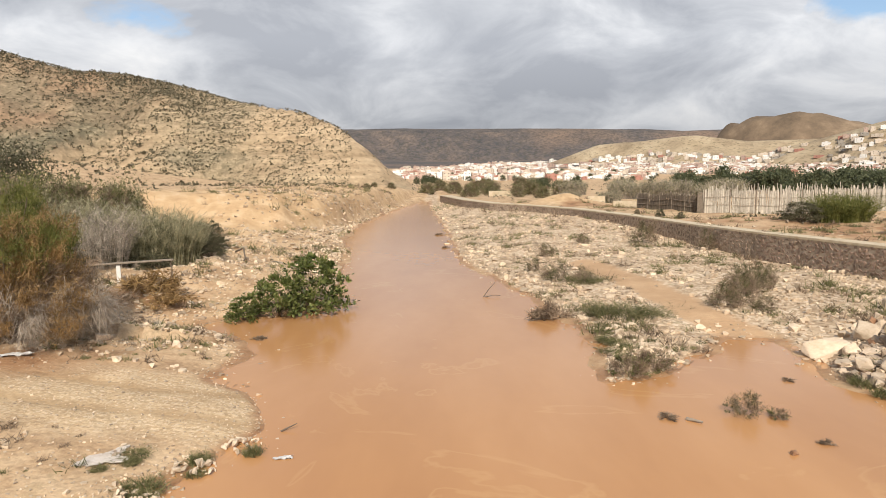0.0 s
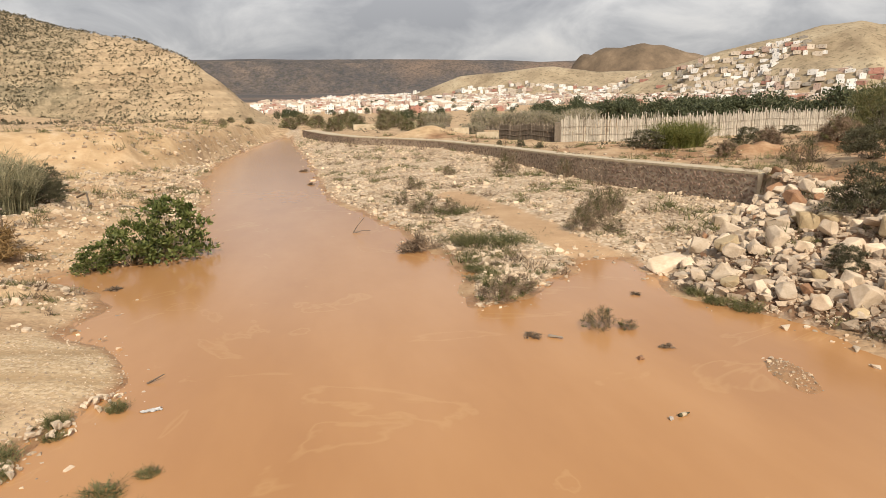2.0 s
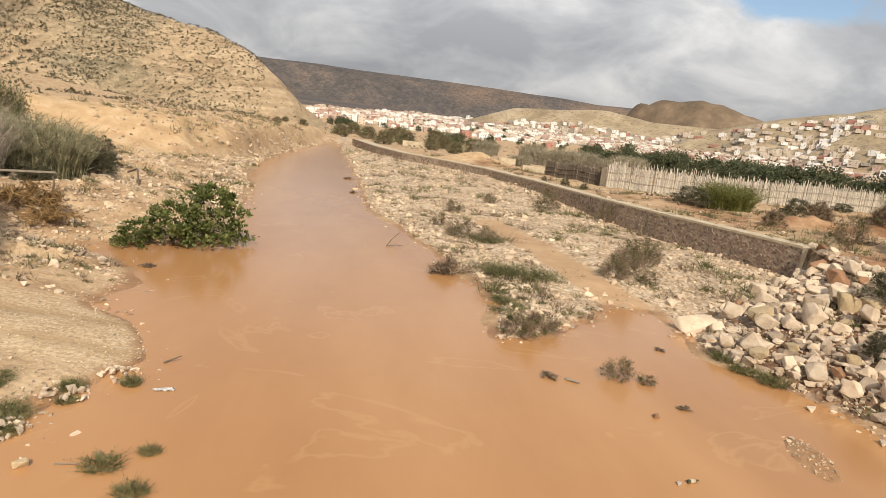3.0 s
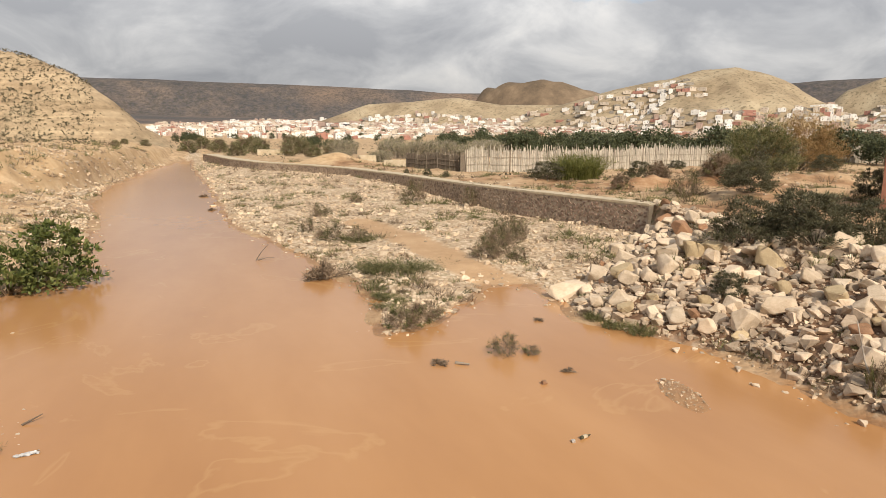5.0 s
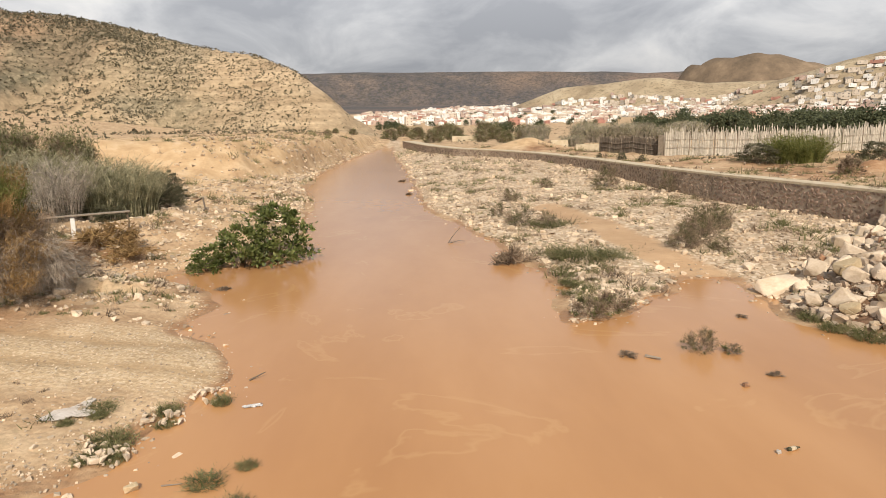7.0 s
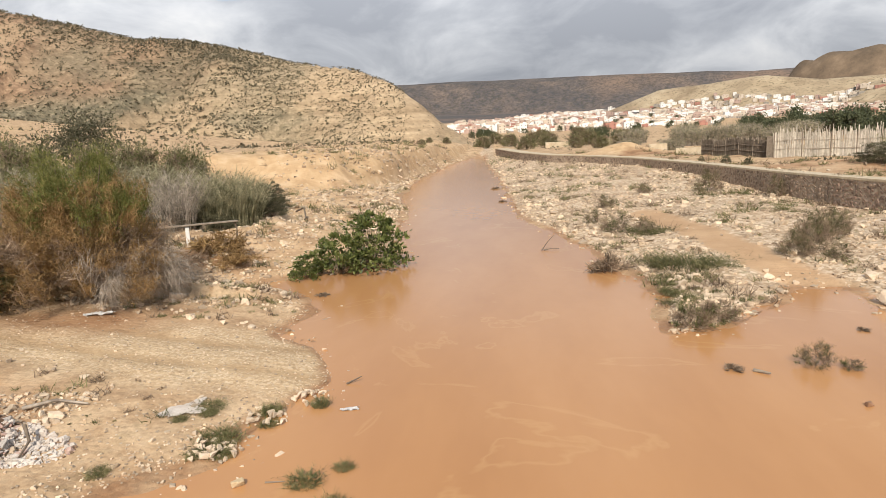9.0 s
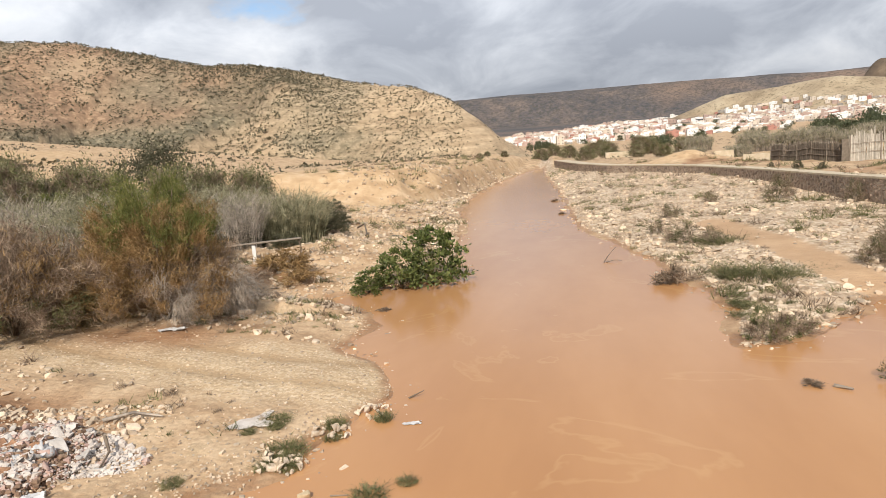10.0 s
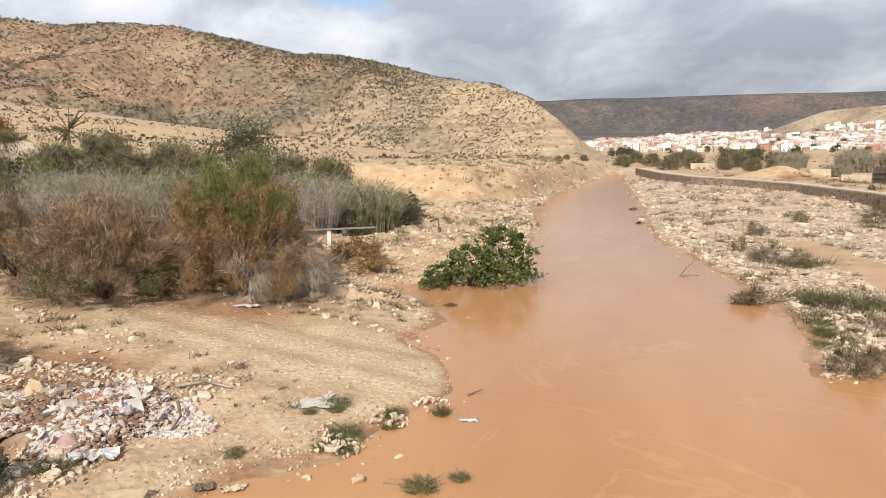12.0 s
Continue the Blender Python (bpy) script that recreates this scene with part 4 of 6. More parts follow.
def palm(name, label, trunk, frond, fronds, seed, droop=0.8):
    """A date palm: ringed tapering trunk and arching fronds of many leaflets."""
    r = np.random.default_rng(seed)
    ob = tagged(new(name, None), label, "palm tree")
    k = np.linspace(0, 1, 12)
    path = np.stack([0.06 * trunk * k ** 2, np.zeros(12), -0.3 + (trunk + 0.3) * k], 1)
    v, f = tubes([path], [0.24 - 0.06 * k + 0.03 * (np.arange(12) % 2)], 9)
    attach("trunk", raw("trunk", v, f, M_BARK, True), ob)
    top = path[-1]
    for n in range(fronds):
        a, rise = n * 2.399 + r.uniform(-0.2, 0.2), r.uniform(-0.95, 1.45)
        t = np.linspace(0, 1, 9)
        run = frond * r.uniform(0.85, 1.1)
        flat_run = np.cos(rise * 0.8) * run * t
        z = np.sin(rise) * run * t - droop * 0.5 * run * t ** 2.2
        rib = top + np.stack([np.cos(a) * flat_run, np.sin(a) * flat_run, z], 1)
        rv, rf = tubes([rib], [np.linspace(0.035, 0.008, 9)], 3)
        count = 44
        s = np.linspace(0.12, 1, count).repeat(2)
        at = np.stack([np.interp(s, t, rib[:, c]) for c in range(3)], 1)
        along_rib = np.stack([np.interp(s, t, np.gradient(rib[:, c])) for c in range(3)], 1)
        along_rib /= np.linalg.norm(along_rib, axis=1)[:, None]
        out = np.cross(along_rib, [0, 0, 1]) * np.tile([1, -1], count)[:, None]
        lv, lf = blades(at, out * 0.45 + along_rib * 0.9 + [0, 0, -0.1] + r.normal(size=(count * 2, 3)) * 0.08, frond * 0.11 * (1.2 - s) + 0.10, np.full(count * 2, 0.066), r, True)
        attach("frond", raw("frond", np.concatenate([rv, lv]), np.concatenate([rf, lf + len(rv)]), M_PALM), ob)
    return ob


def tree(name, label, h, w, seed, mat, clusters=46, per=60, leaf=(0.30, 0.16), bole=0.28):
    """A low broad tree: tapered trunk, limbs, crown of leaf clumps with gaps."""
    r = np.random.default_rng(seed)
    ob = tagged(new(name, None), label, "tree")
    cs = dome_points(r, clusters, w, h * (1 - bole), 0.05, 0.45) + [0, 0, h * bole]
    k = np.linspace(0, 1, 6)
    trunk = np.stack([0.12 * np.sin(k * 3), 0.1 * k, -0.3 + (h * bole + 0.7) * k], 1)
    paths, radii = [trunk], [np.linspace(0.2, 0.12, 6)]
    for e in cs[:12]:
        start = trunk[-1] - [0, 0, 0.3]
        t = np.linspace(0, 1, 5)[:, None]
        paths.append(start + (e - start) * t + [0, 0, 0.25] * np.sin(t * np.pi))
        radii.append(np.linspace(0.09, 0.02, 5))
    v, f = tubes(paths, radii, 5)
    attach("trunk", raw("trunk", v, f, M_BARK, True), ob)
    n = clusters * per
    roots = np.repeat(cs, per, 0) + r.normal(size=(n, 3)) * w * 0.085
    v, f = blades(roots, r.normal(size=(n, 3)) + [0, 0, 0.2], leaf[0] * r.uniform(0.6, 1.3, n), leaf[1] * r.uniform(0.7, 1.3, n), r, True)
    attach("crown", raw("crown", v, f, mat), ob)
    return ob


def seat(ob, x, y, turn=0.0, scale=1.0, sink=0.0, floor=None):
    z = ground_z(x, y) if floor is None else max(ground_z(x, y), floor)
    ob.matrix_basis = pose(x, y, z - sink, 0, 0, turn) @ Matrix.Scale(scale, 4)
    return ob


def again(ob, x, y, turn=0.0, scale=(1, 1, 1), label="", group="", floor=None):
    z = ground_z(x, y) if floor is None else max(ground_z(x, y), floor)
    made = copy_thing(ob, pose(x, y, z, 0, 0, turn) @ Matrix.Diagonal((*scale, 1)))
    made.scale = made.matrix_basis.to_scale()
    return tagged(made, label, group=group)


# left bank thicket
# the inner twigs are added to darken the crown's hollow like shade
seat(shrub("tamarisk", "large tamarisk, green top, rusty sides, bleached dead skirt", 5.8, 4.9, 101, M_TAMARISK, 100, 240, (0.17, 0.011), 0.080, 0.7, False,
           0.05, extra=(("dry_foliage", M_TAMARISK_DRY, 0.14, 0.86, 200, 210, (0.20, 0.011), 0.3), ("inner_twig_mass", M_DEADRED, 0.08, 0.55, 60, 120, (0.4, 0.009), 0.1), ("dead_skirt", M_STRAW, 0.14, 0.40, 34, 120, (0.95, 0.007), -3.0)), low=0.62), -14.75, 21.6, 20)
DEAD_A = shrub("dry_bush", "leafless brown dry bush on the dusty bank", 5.6, 3.4, 102, M_DEADRED, 130, 170, (0.40, 0.010), 0.10, 0.45, False, 0.03, M_DEAD, "twig_mass",
               extra=(("green_foliage", M_WEED, 0.0, 0.4, 40, 120, (0.2, 0.02), 0.3), ("rusty_foliage", M_TAMARISK_DRY, 0.3, 1.0, 40, 90, (0.3, 0.018), 0.5)))
seat(DEAD_A, -19.4, 19.4, 0)
DEAD_B = shrub("dry_bush", "leafless brown dry bush with a few olive leaves", 3.0, 2.9, 103, M_DEADRED, 60, 190, (0.38, 0.010), 0.10, 0.5, False, 0.025, M_DEAD, "twig_mass",
               extra=(("olive_foliage", M_WEED, 0.1, 0.9, 16, 60, (0.2, 0.03), 0.3),))
seat(DEAD_B, -18.2, 22.4, 0)
for x, y, turn, k in ((-25.3, 20.6, 40, 1.05), (-28.8, 22.0, 200, 0.95), (-22.4, 22.2, 100, 1.1)):
    again(DEAD_B, x, y, turn, (k, k, k))
seat(shrub("dry_bush", "dry grey-brown bush with green base leaves beside the track", 2.7, 1.8, 104, M_DEAD, 60, 150, (0.22, 0.012), 0.12, 0.5, False, 0.02, M_DEAD, "twig_mass",
           extra=(("green_foliage", M_WEED, 0.0, 0.6, 50, 110, (0.13, 0.024), 0.3),)), -16.6, 10.7, 0)
REED_A = reeds("grey_reeds", "grey-green reed thicket behind the bank", 5.6, 4.2, 3.7, 110, M_REED, 1900, 0.032)
seat(REED_A, -16.9, 36.9, 15)
for x, y, turn, k in ((-21.2, 37.0, 60, 1.05), (-25.0, 31.5, 130, 1.05), (-29.5, 30.0, 200, 1.0), (-33.5, 31.5, 250, 0.95), (-19.0, 28.5, 300, 0.92), (-23.0, 26.5, 20, 0.95)):
    again(REED_A, x, y, turn, (k, k, k))
DRY_REED = reeds("dry_reeds", "sparse bleached dry reeds standing in the thicket", 3.4, 2.4, 3.7, 112, M_STRAW, 300, 0.03, 0.34)
seat(DRY_REED, -20.6, 25.6)
for x, y, turn, k in ((-17.4, 24.6, 50, 0.9), (-24.2, 24.4, 120, 0.95), (-27.4, 24.6, 200, 0.9), (-30.4, 26.0, 280, 0.95), (-19.2, 35.0, 20, 1.0), (-22.6, 31.0, 75, 1.05), (-27.0, 30.0, 310, 1.0)):
    again(DRY_REED, x, y, turn, (k, k, k))
for x, y, turn, k in ((-31.5, 29.0, 15, 1.15), (-26.0, 27.5, 95, 1.2), (-35.5, 32.0, 160, 1.1), (-21.5, 29.5, 220, 1.2), (-17.5, 33.5, 280, 1.05)):
    again(DRY_REED, x, y, turn, (k * 0.7, k * 0.7, k), "tall bleached dry reeds above the thicket")
CANE_A = reeds("green_cane", "bright green giant cane stand", 4.6, 3.2, 2.8, 111, M_CANE, 420, 0.06, 0.2, "cane")
seat(CANE_A, -41.6, 28.0, 0, 0.9)
for x, y, turn, k in ((-39.6, 29.6, 100, 0.95), (-37.6, 31.4, 40, 0.85), (-45.5, 28.5, 220, 1.0), (-36.0, 27.0, 10, 0.6), (-43.0, 31.0, 160, 1.0)):
    again(CANE_A, x, y, turn, (k, k, k))
DARK_A = shrub("dark_shrub", "dense dark green shrub", 3.0, 2.1, 120, M_DARK, 90, 76, (0.16, 0.040), 0.10, 0.4, True, 0.02)
seat(DARK_A, -15.6, 42.5, 0, 0.85)
OLIVE = shrub("olive_scrub", "tall olive-brown scrub in a dense thicket", 4.6, 3.8, 121, M_WEED, 100, 64, (0.24, 0.034), 0.13, 0.5, False, 0.03, M_DEAD, extra=(("dry_twig_mass", M_DEAD, 0.0, 1.0, 40, 90, (0.5, 0.016), 0.5), ("pale_foliage", M_REED, 0.2, 1.0, 30, 70, (0.3, 0.025), 0.6)))
seat(OLIVE, -24.0, 37.5)
for x, y, turn, k in ((-29.0, 38.0, 50, 1.05), (-34.5, 38.0, 120, 1.0), (-40.0, 36.5, 190, 1.0), (-45.0, 34.5, 250, 0.95), (-33.0, 26.0, 300, 0.8), (-36.0, 44.0, 20, 1.1), (-42.0, 43.0, 75, 1.1), (-50.0, 41.0, 130, 1.1), (-56.0, 40.0, 180, 1.0), (-21.5, 43.0, 10, 0.95), (-48.0, 50.0, 220, 1.1), (-26.5, 46.0, 95, 1.0)):
    again(OLIVE, x, y, turn, (k, k, k))
for x, y, turn, w, h in ((-10.6, 7.6, 90, 0.42, 0.5), (-55.1, 51.6, 10, 1.5, 1.5), (-48.5, 42.5, 80, 1.5, 1.6), (-44.5, 38.5, 200, 1.5, 1.5), (-38.0, 40.0, 50, 1.5, 1.5), (-33.0, 44.0, 50, 1.6, 1.4), (-27.0, 41.0, 150, 1.5, 1.4),
                         (-62.0, 49.0, 150, 1.5, 1.4), (-17.8, 47.5, 250, 0.7, 0.6)):
    again(DARK_A, x, y, turn, (w, w, h), "olive scrub in a dense thicket" if w > 1 else "")
seat(tree("dark_tree", "dark grey-green tree above the thicket", 6.3, 6.0, 125, M_DARK, 60, 130, (0.22, 0.10), 0.2), -31.5, 47.0)
seat(palm("palm", "young date palm rising from the thicket", 2.9, 3.2, 30, 131), -34.5, 46.0)
seat(palm("palm", "short bushy date palm on the bare terrace", 3.3, 3.5, 40, 132, 0.2), -79.8, 75.7)
seat(palm("palm", "tall shaggy date palm beside the white house", 7.0, 3.0, 46, 133, 0.45), -55.2, 39.7)
seat(palm("palm", "low date palm in front of the white house", 1.6, 2.4, 26, 134), -52.7, 36.2)
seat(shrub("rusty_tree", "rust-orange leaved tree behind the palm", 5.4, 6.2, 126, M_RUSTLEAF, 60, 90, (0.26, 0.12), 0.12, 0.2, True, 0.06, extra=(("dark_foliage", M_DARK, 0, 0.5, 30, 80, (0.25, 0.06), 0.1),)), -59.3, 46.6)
for x, y, k in ((6.0, 142, 0.7), (11.5, 152, 0.8), (16.0, 140, 0.6), (22.0, 162, 0.85), (3.0, 176, 0.8), (10.0, 188, 0.9), (28.0, 152, 0.8), (20.0, 130, 0.6), (-14.0, 176, 0.4), (-17.0, 160, 0.3), (-16.5, 140, 0.3), (-5.0, 205, 0.9), (-1.0, 215, 0.9), (14.0, 210, 1.0), (24.0, 200, 1.0)):
    again(OLIVE, x, y, x * 47, (k * 1.3, k * 1.3, k), "olive-brown brush on the flat valley floor")
YELLOW = shrub("yellow_scrub", "yellow-olive broom-like scrub in the thicket", 3.6, 3.0, 127, M_TAMARISK, 70, 110, (0.24, 0.02), 0.11, 0.5, False, 0.03, M_DEAD, extra=(("dry_foliage", M_REED, 0.2, 1.0, 30, 80, (0.28, 0.02), 0.4),))
seat(YELLOW, -38.6, 34.5)
for x, y, turn, k in ((-44.0, 40.5, 40, 1.1), (-31.0, 35.5, 130, 0.95), (-26.0, 34.0, 200, 0.9), (-48.5, 38.0, 290, 1.0), (-21.8, 33.4, 330, 0.8)):
    again(YELLOW, x, y, turn, (k, k, k))
seat(shrub("straw_pile", "tangled pile of broken dry cane beside the track", 2.6, 0.9, 128, M_STRAW, 30, 60, (0.8, 0.014), 0.14, -0.2, False, 0.02, M_STRAW, "cane_mass", "dead cane"), -20.9, 12.9)
for x, y, turn, w, h in ((-15.6, 34.6, 20, 0.9, 0.55), (-17.8, 33.8, 110, 1.0, 0.6), (-20.2, 34.2, 200, 0.9, 0.6), (-13.9, 38.4, 300, 0.7, 0.7)):
    again(DARK_A, x, y, turn, (w, w, h), "olive scrub at the foot of the grey reeds")
for x, y, turn, k in ((39.5, 42.6, 10, 0.8), (43.5, 45.6, 120, 0.9), (37.0, 47.0, 250, 0.7), (30.6, 43.2, 80, 0.5)):
    again(DEAD_B, x, y, turn, (k, k, k * 0.75), "dry brown bush on the dug-over plateau")
# waterside bush with broad leaves
CASTOR = shrub("waterside_bush", "glossy dark green broad-leaved bush standing in the water's edge", 3.3, 2.5, 140, M_BROAD, 66, 32, (0.23, 0.13), 0.095, 0.2, True, 0.025)
seat(CASTOR, -6.0, 29.5, 0, 0.95, 0.1)
again(CASTOR, -7.3, 28.1, 140, (0.75, 0.75, 0.72))
again(CASTOR, -8.6, 27.5, 230, (0.55, 0.5, 0.4))

# clumps of weeds on bars and in the shallows
CLUMP = reeds("weed_clump", "low tuft of olive weeds", 0.9, 0.8, 0.42, 150, M_WEED, 190, 0.018, 0.6, "weeds")
seat(CLUMP, -5.8, 11.9, 0, 0.85, 0, 0.0)
for x, y, w, h in ((-5.2, 13.3, 0.6, 0.9), (-4.2, 13.7, 0.5, 0.9), (-6.6, 13.2, 0.8, 0.5), (-7.5, 10.4, 0.5, 0.5), (-3.6, 10.4, 0.75, 0.6), (-3.0, 10.9, 0.45, 0.4),
                   (-2.9, 9.6, 0.6, 0.7), (-10.1, 8.6, 0.8, 0.7), (6.3, 23.6, 1.2, 0.6), (6.4, 24.6, 1.1, 0.5), (12.9, 16.6, 1.2, 1.2), (12.4, 17.4, 0.9, 1.0), (12.3, 18.3, 0.9, 1.0),
                   (-9.6, 43.0, 1.7, 1.0)):
    again(CLUMP, x, y, x * 57, (w, w, h), floor=0.0)
RUSH = reeds("rush_clump", "sparse dark olive rush clump on the gravel bar", 2.1, 1.4, 0.95, 153, M_RUSH, 230, 0.022, 0.9, "rushes")
seat(RUSH, 7.5, 26.9)
for x, y, turn, k in ((8.4, 26.4, 60, 0.7), (6.9, 27.6, 200, 0.6), (8.1, 35.2, 30, 0.75), (6.1, 23.4, 120, 0.38), (5.8, 22.0, 10, 0.35)):
    again(RUSH, x, y, turn, (k, k, k * 0.85))
BRUSH = shrub("river_brush", "sparse olive and brown twiggy brush on the gravel bar", 2.3, 1.25, 151, M_BRUSH, 30, 40, (0.16, 0.014), 0.13, 0.3, False, 0.014, M_BARK,
              extra=(("dry_twig_mass", M_DEAD, 0.0, 0.95, 24, 56, (0.34, 0.008), 0.3),))
seat(BRUSH, 14.9, 31.2)
for x, y, w, h in ((13.2, 28.6, 0.8, 1.25), (16.2, 32.4, 0.8, 1.1), (12.4, 28.0, 0.8, 0.9), (13.9, 27.6, 0.6, 0.5), (7.9, 35.6, 0.6, 0.7), (7.6, 46.6, 0.8, 0.8), (11.9, 54.5, 0.7, 0.7), (16.6, 53.4, 1.2, 1.5),
                   (20.0, 48.6, 0.7, 1.3), (6.5, 36.6, 1.1, 0.8), (5.7, 40.6, 0.6, 0.7), (29.0, 33.9, 1.2, 1.5)):
    w, h = w * 0.85, h * 0.85
    again(BRUSH, x, y, x * 91, (w, w, h), "low brown and olive brush at the wall's foot" if w > 0.93 else "")
BROWN = shrub("dry_tuft", "dry brown brush washed by the flood", 1.8, 0.85, 152, M_DEAD, 26, 44, (0.26, 0.012), 0.13, 0.5, False, 0.012, M_DEAD, "twig_mass",
              extra=(("green_foliage", M_WEED, 0.0, 0.8, 16, 60, (0.12, 0.025), 0.4),))
seat(BROWN, 5.8, 19.5, 0, 0.8, 0, 0.0)
again(BROWN, 6.7, 20.0, 70, (0.8, 0.8, 0.7), floor=0.0)
again(BRUSH, 7.75, 16.1, 150, (0.42, 0.36, 0.42), "sparse olive brush standing in the flood water", floor=0.0)
again(BROWN, 8.5, 15.9, 30, (0.34, 0.34, 0.32), "sparse brown brush standing in the flood water", floor=0.0)
again(BROWN, 14.3, 9.9, 30, (0.3, 0.3, 1.1), "tall dry twigs among the boulders", floor=0.0)

# shrubs on the rock slope and the plateau
for x, y, turn, w, h in ((19.3, 18.9, 0, 1.1, 0.95), (20.3, 16.9, 70, 1.2, 0.98), (22.4, 16.2, 140, 1.1, 0.9), (21.4, 18.6, 20, 1.1, 0.95), (15.9, 16.2, 60, 0.46, 0.42), (31.2, 31.0, 200, 1.3, 1.0), (35.2, 26.0, 90, 0.7, 1.0), (24.5, 15.0, 10, 1.1, 0.7),
                         (41.6, 55.6, 30, 1.2, 0.9), (58.0, 69.8, 0, 1.0, 0.55), (52.4, 43.4, 10, 1.0, 0.7), (47.5, 52.0, 10, 1.0, 0.8), (36.0, 37.0, 10, 0.9, 0.8)):
    again(DARK_A, x, y, turn, (w, w, h), "dark olive shrub above the boulder slope")
again(DARK_A, 29.6, 53.2, 10, (1.4, 1.4, 0.85), "dark olive shrub by the reed fence")
seat(reeds("green_reeds", "green tamarisk-like bush before the reed fence", 4.4, 3.2, 3.0, 161, M_TAMARISK, 1500, 0.03, 0.3), 33.0, 53.5)
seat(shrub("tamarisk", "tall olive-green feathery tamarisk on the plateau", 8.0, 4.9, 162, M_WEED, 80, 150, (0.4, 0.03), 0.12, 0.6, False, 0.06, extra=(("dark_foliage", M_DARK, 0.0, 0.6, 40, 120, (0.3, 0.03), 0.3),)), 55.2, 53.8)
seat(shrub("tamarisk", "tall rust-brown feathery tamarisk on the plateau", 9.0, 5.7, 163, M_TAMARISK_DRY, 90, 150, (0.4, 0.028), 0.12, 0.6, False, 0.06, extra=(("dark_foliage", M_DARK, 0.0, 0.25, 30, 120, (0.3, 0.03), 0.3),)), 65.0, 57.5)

# orchard behind the fence and dry cane before it
ORCHARD = [tree("orchard_tree", "dark green rounded orchard tree", 5.4, 5.6, 170 + k, M_ORCHARD, 46, 20, (0.52, 0.34), 0.2) for k in range(3)]
spots = []
for k in range(190):
    az = radians(-rng.uniform(19.5, 60))
    rr = rng.uniform(108, 150) if k < 130 else rng.uniform(150, 230)
    if math.degrees(-az) < 28:
        rr = rng.uniform(150, 185)
    spots.append((-rr * math.sin(az), rr * math.cos(az)))
for k in range(12):
    spots.append((rng.uniform(28, 50), rng.uniform(215, 260)))
for k in range(10):
    spots.append((rng.uniform(-18, 0), rng.uniform(330, 420)))
for k in range(45):
    a, q = radians(rng.uniform(-3, 24)), rng.uniform(420, 800)
    spots.append((q * math.sin(a), q * math.cos(a)))
for k, (x, y) in enumerate(spots):
    s = rng.uniform(0.7, 1.1)
    if k < 3:
        seat(ORCHARD[k], x, y, 0, s)
        tagged(ORCHARD[k], group="orchard behind the reed fence")
    else:
        again(ORCHARD[k % 3], x, y, rng.uniform(0, 360), (s, s, s * rng.uniform(0.8, 1.1)), group="orchard behind the reed fence")
DRYCANE = reeds("dry_cane", "tall dry pale cane behind the fence", 7.0, 4.0, 4.2, 180, M_STRAW, 900, 0.06, 0.15, "cane", M_REED)
seat(DRYCANE, 40, 122)
for x, y, k in ((33, 118, 0.9), (46, 128, 1.0), (52, 121, 0.95), (37, 134, 1.1), (30, 150, 1.0), (58, 132, 1.0), (27, 105, 0.6), (22, 112, 0.5), (64, 112, 0.9), (44, 108, 0.75)):
    again(DRYCANE, x, y, x * 31, (k, k, k))


# scrub over the hills and the valley floor: far too many bushes to count
def build_scrub():
    r = np.random.default_rng(91)
    n = 270000
    on_hill = np.arange(n) < 230000
    az = np.radians(np.where(on_hill, r.uniform(8, 66, n), r.uniform(-58, 30, n)))
    rr = np.where(on_hill, r.uniform(125, 430, n), r.uniform(60, 450, n))
    x, y = -rr * np.sin(az), rr * np.cos(az)
    z, m = land(x, y)
    hill = np.clip(m["hill_near"] + m["hill_spur"], 0, 1)
    flats = (1 - hill) * np.where(m["left"] > 0, 0.035 * (rr > 85), np.where(m["behind"] > 0, 0.22 * (rr > 60), 0.0))
    flats += 0.30 * (1 - hill) * step(190, 240, y)
    db, _, _ = along(x, y, BANK_TOP)
    dc, _, _ = along(x, y, RIDGES["hill_near"][0])
    crest = 1 - step(7, 16, dc)
    nose = 1 - step(16, 24, np.degrees(az))
    keep = r.uniform(0, 1, n) < hill * (0.26 + 0.5 * step(-0.3, 0.35, fbm(x, y, 50, 3, 91)) + 0.12 * crest) * (1 - 0.1 * nose) * (1 - 0.6 * np.clip(m["hill_spur"], 0, 1)) + flats * step(-0.3, 0.2, fbm(x, y, 22, 3, 95)) * step(4.5, 9, db)
    x, y, z = x[keep], y[keep], z[keep]
    n = len(x)
    size = 0.78 * np.clip(r.lognormal(-0.08, 0.55, n), 0.35, 2.8) * (1 - 0.32 * nose[keep])
    size = np.where(np.hypot(x, y) < 130, size * 0.55, size)
    per = 5
    c = np.stack([x, y, z], 1).repeat(per, 0)
    s = size.repeat(per)
    off = r.normal(size=(n * per, 3)) * [0.20, 0.20, 0.13]
    off[:, 2] = np.abs(off[:, 2]) + 0.05
    v, f = blades(c + off * s[:, None], r.normal(size=(n * per, 3)) + [0, 0, 0.4], 0.46 * s, 0.42 * s, r, True)
    tagged(new("hill_scrub", raw("hill_scrub", v, f, M_SCRUB)), "scattered grey-green scrub over the dry hillsides", "scrub", kind="stuff")


build_scrub()


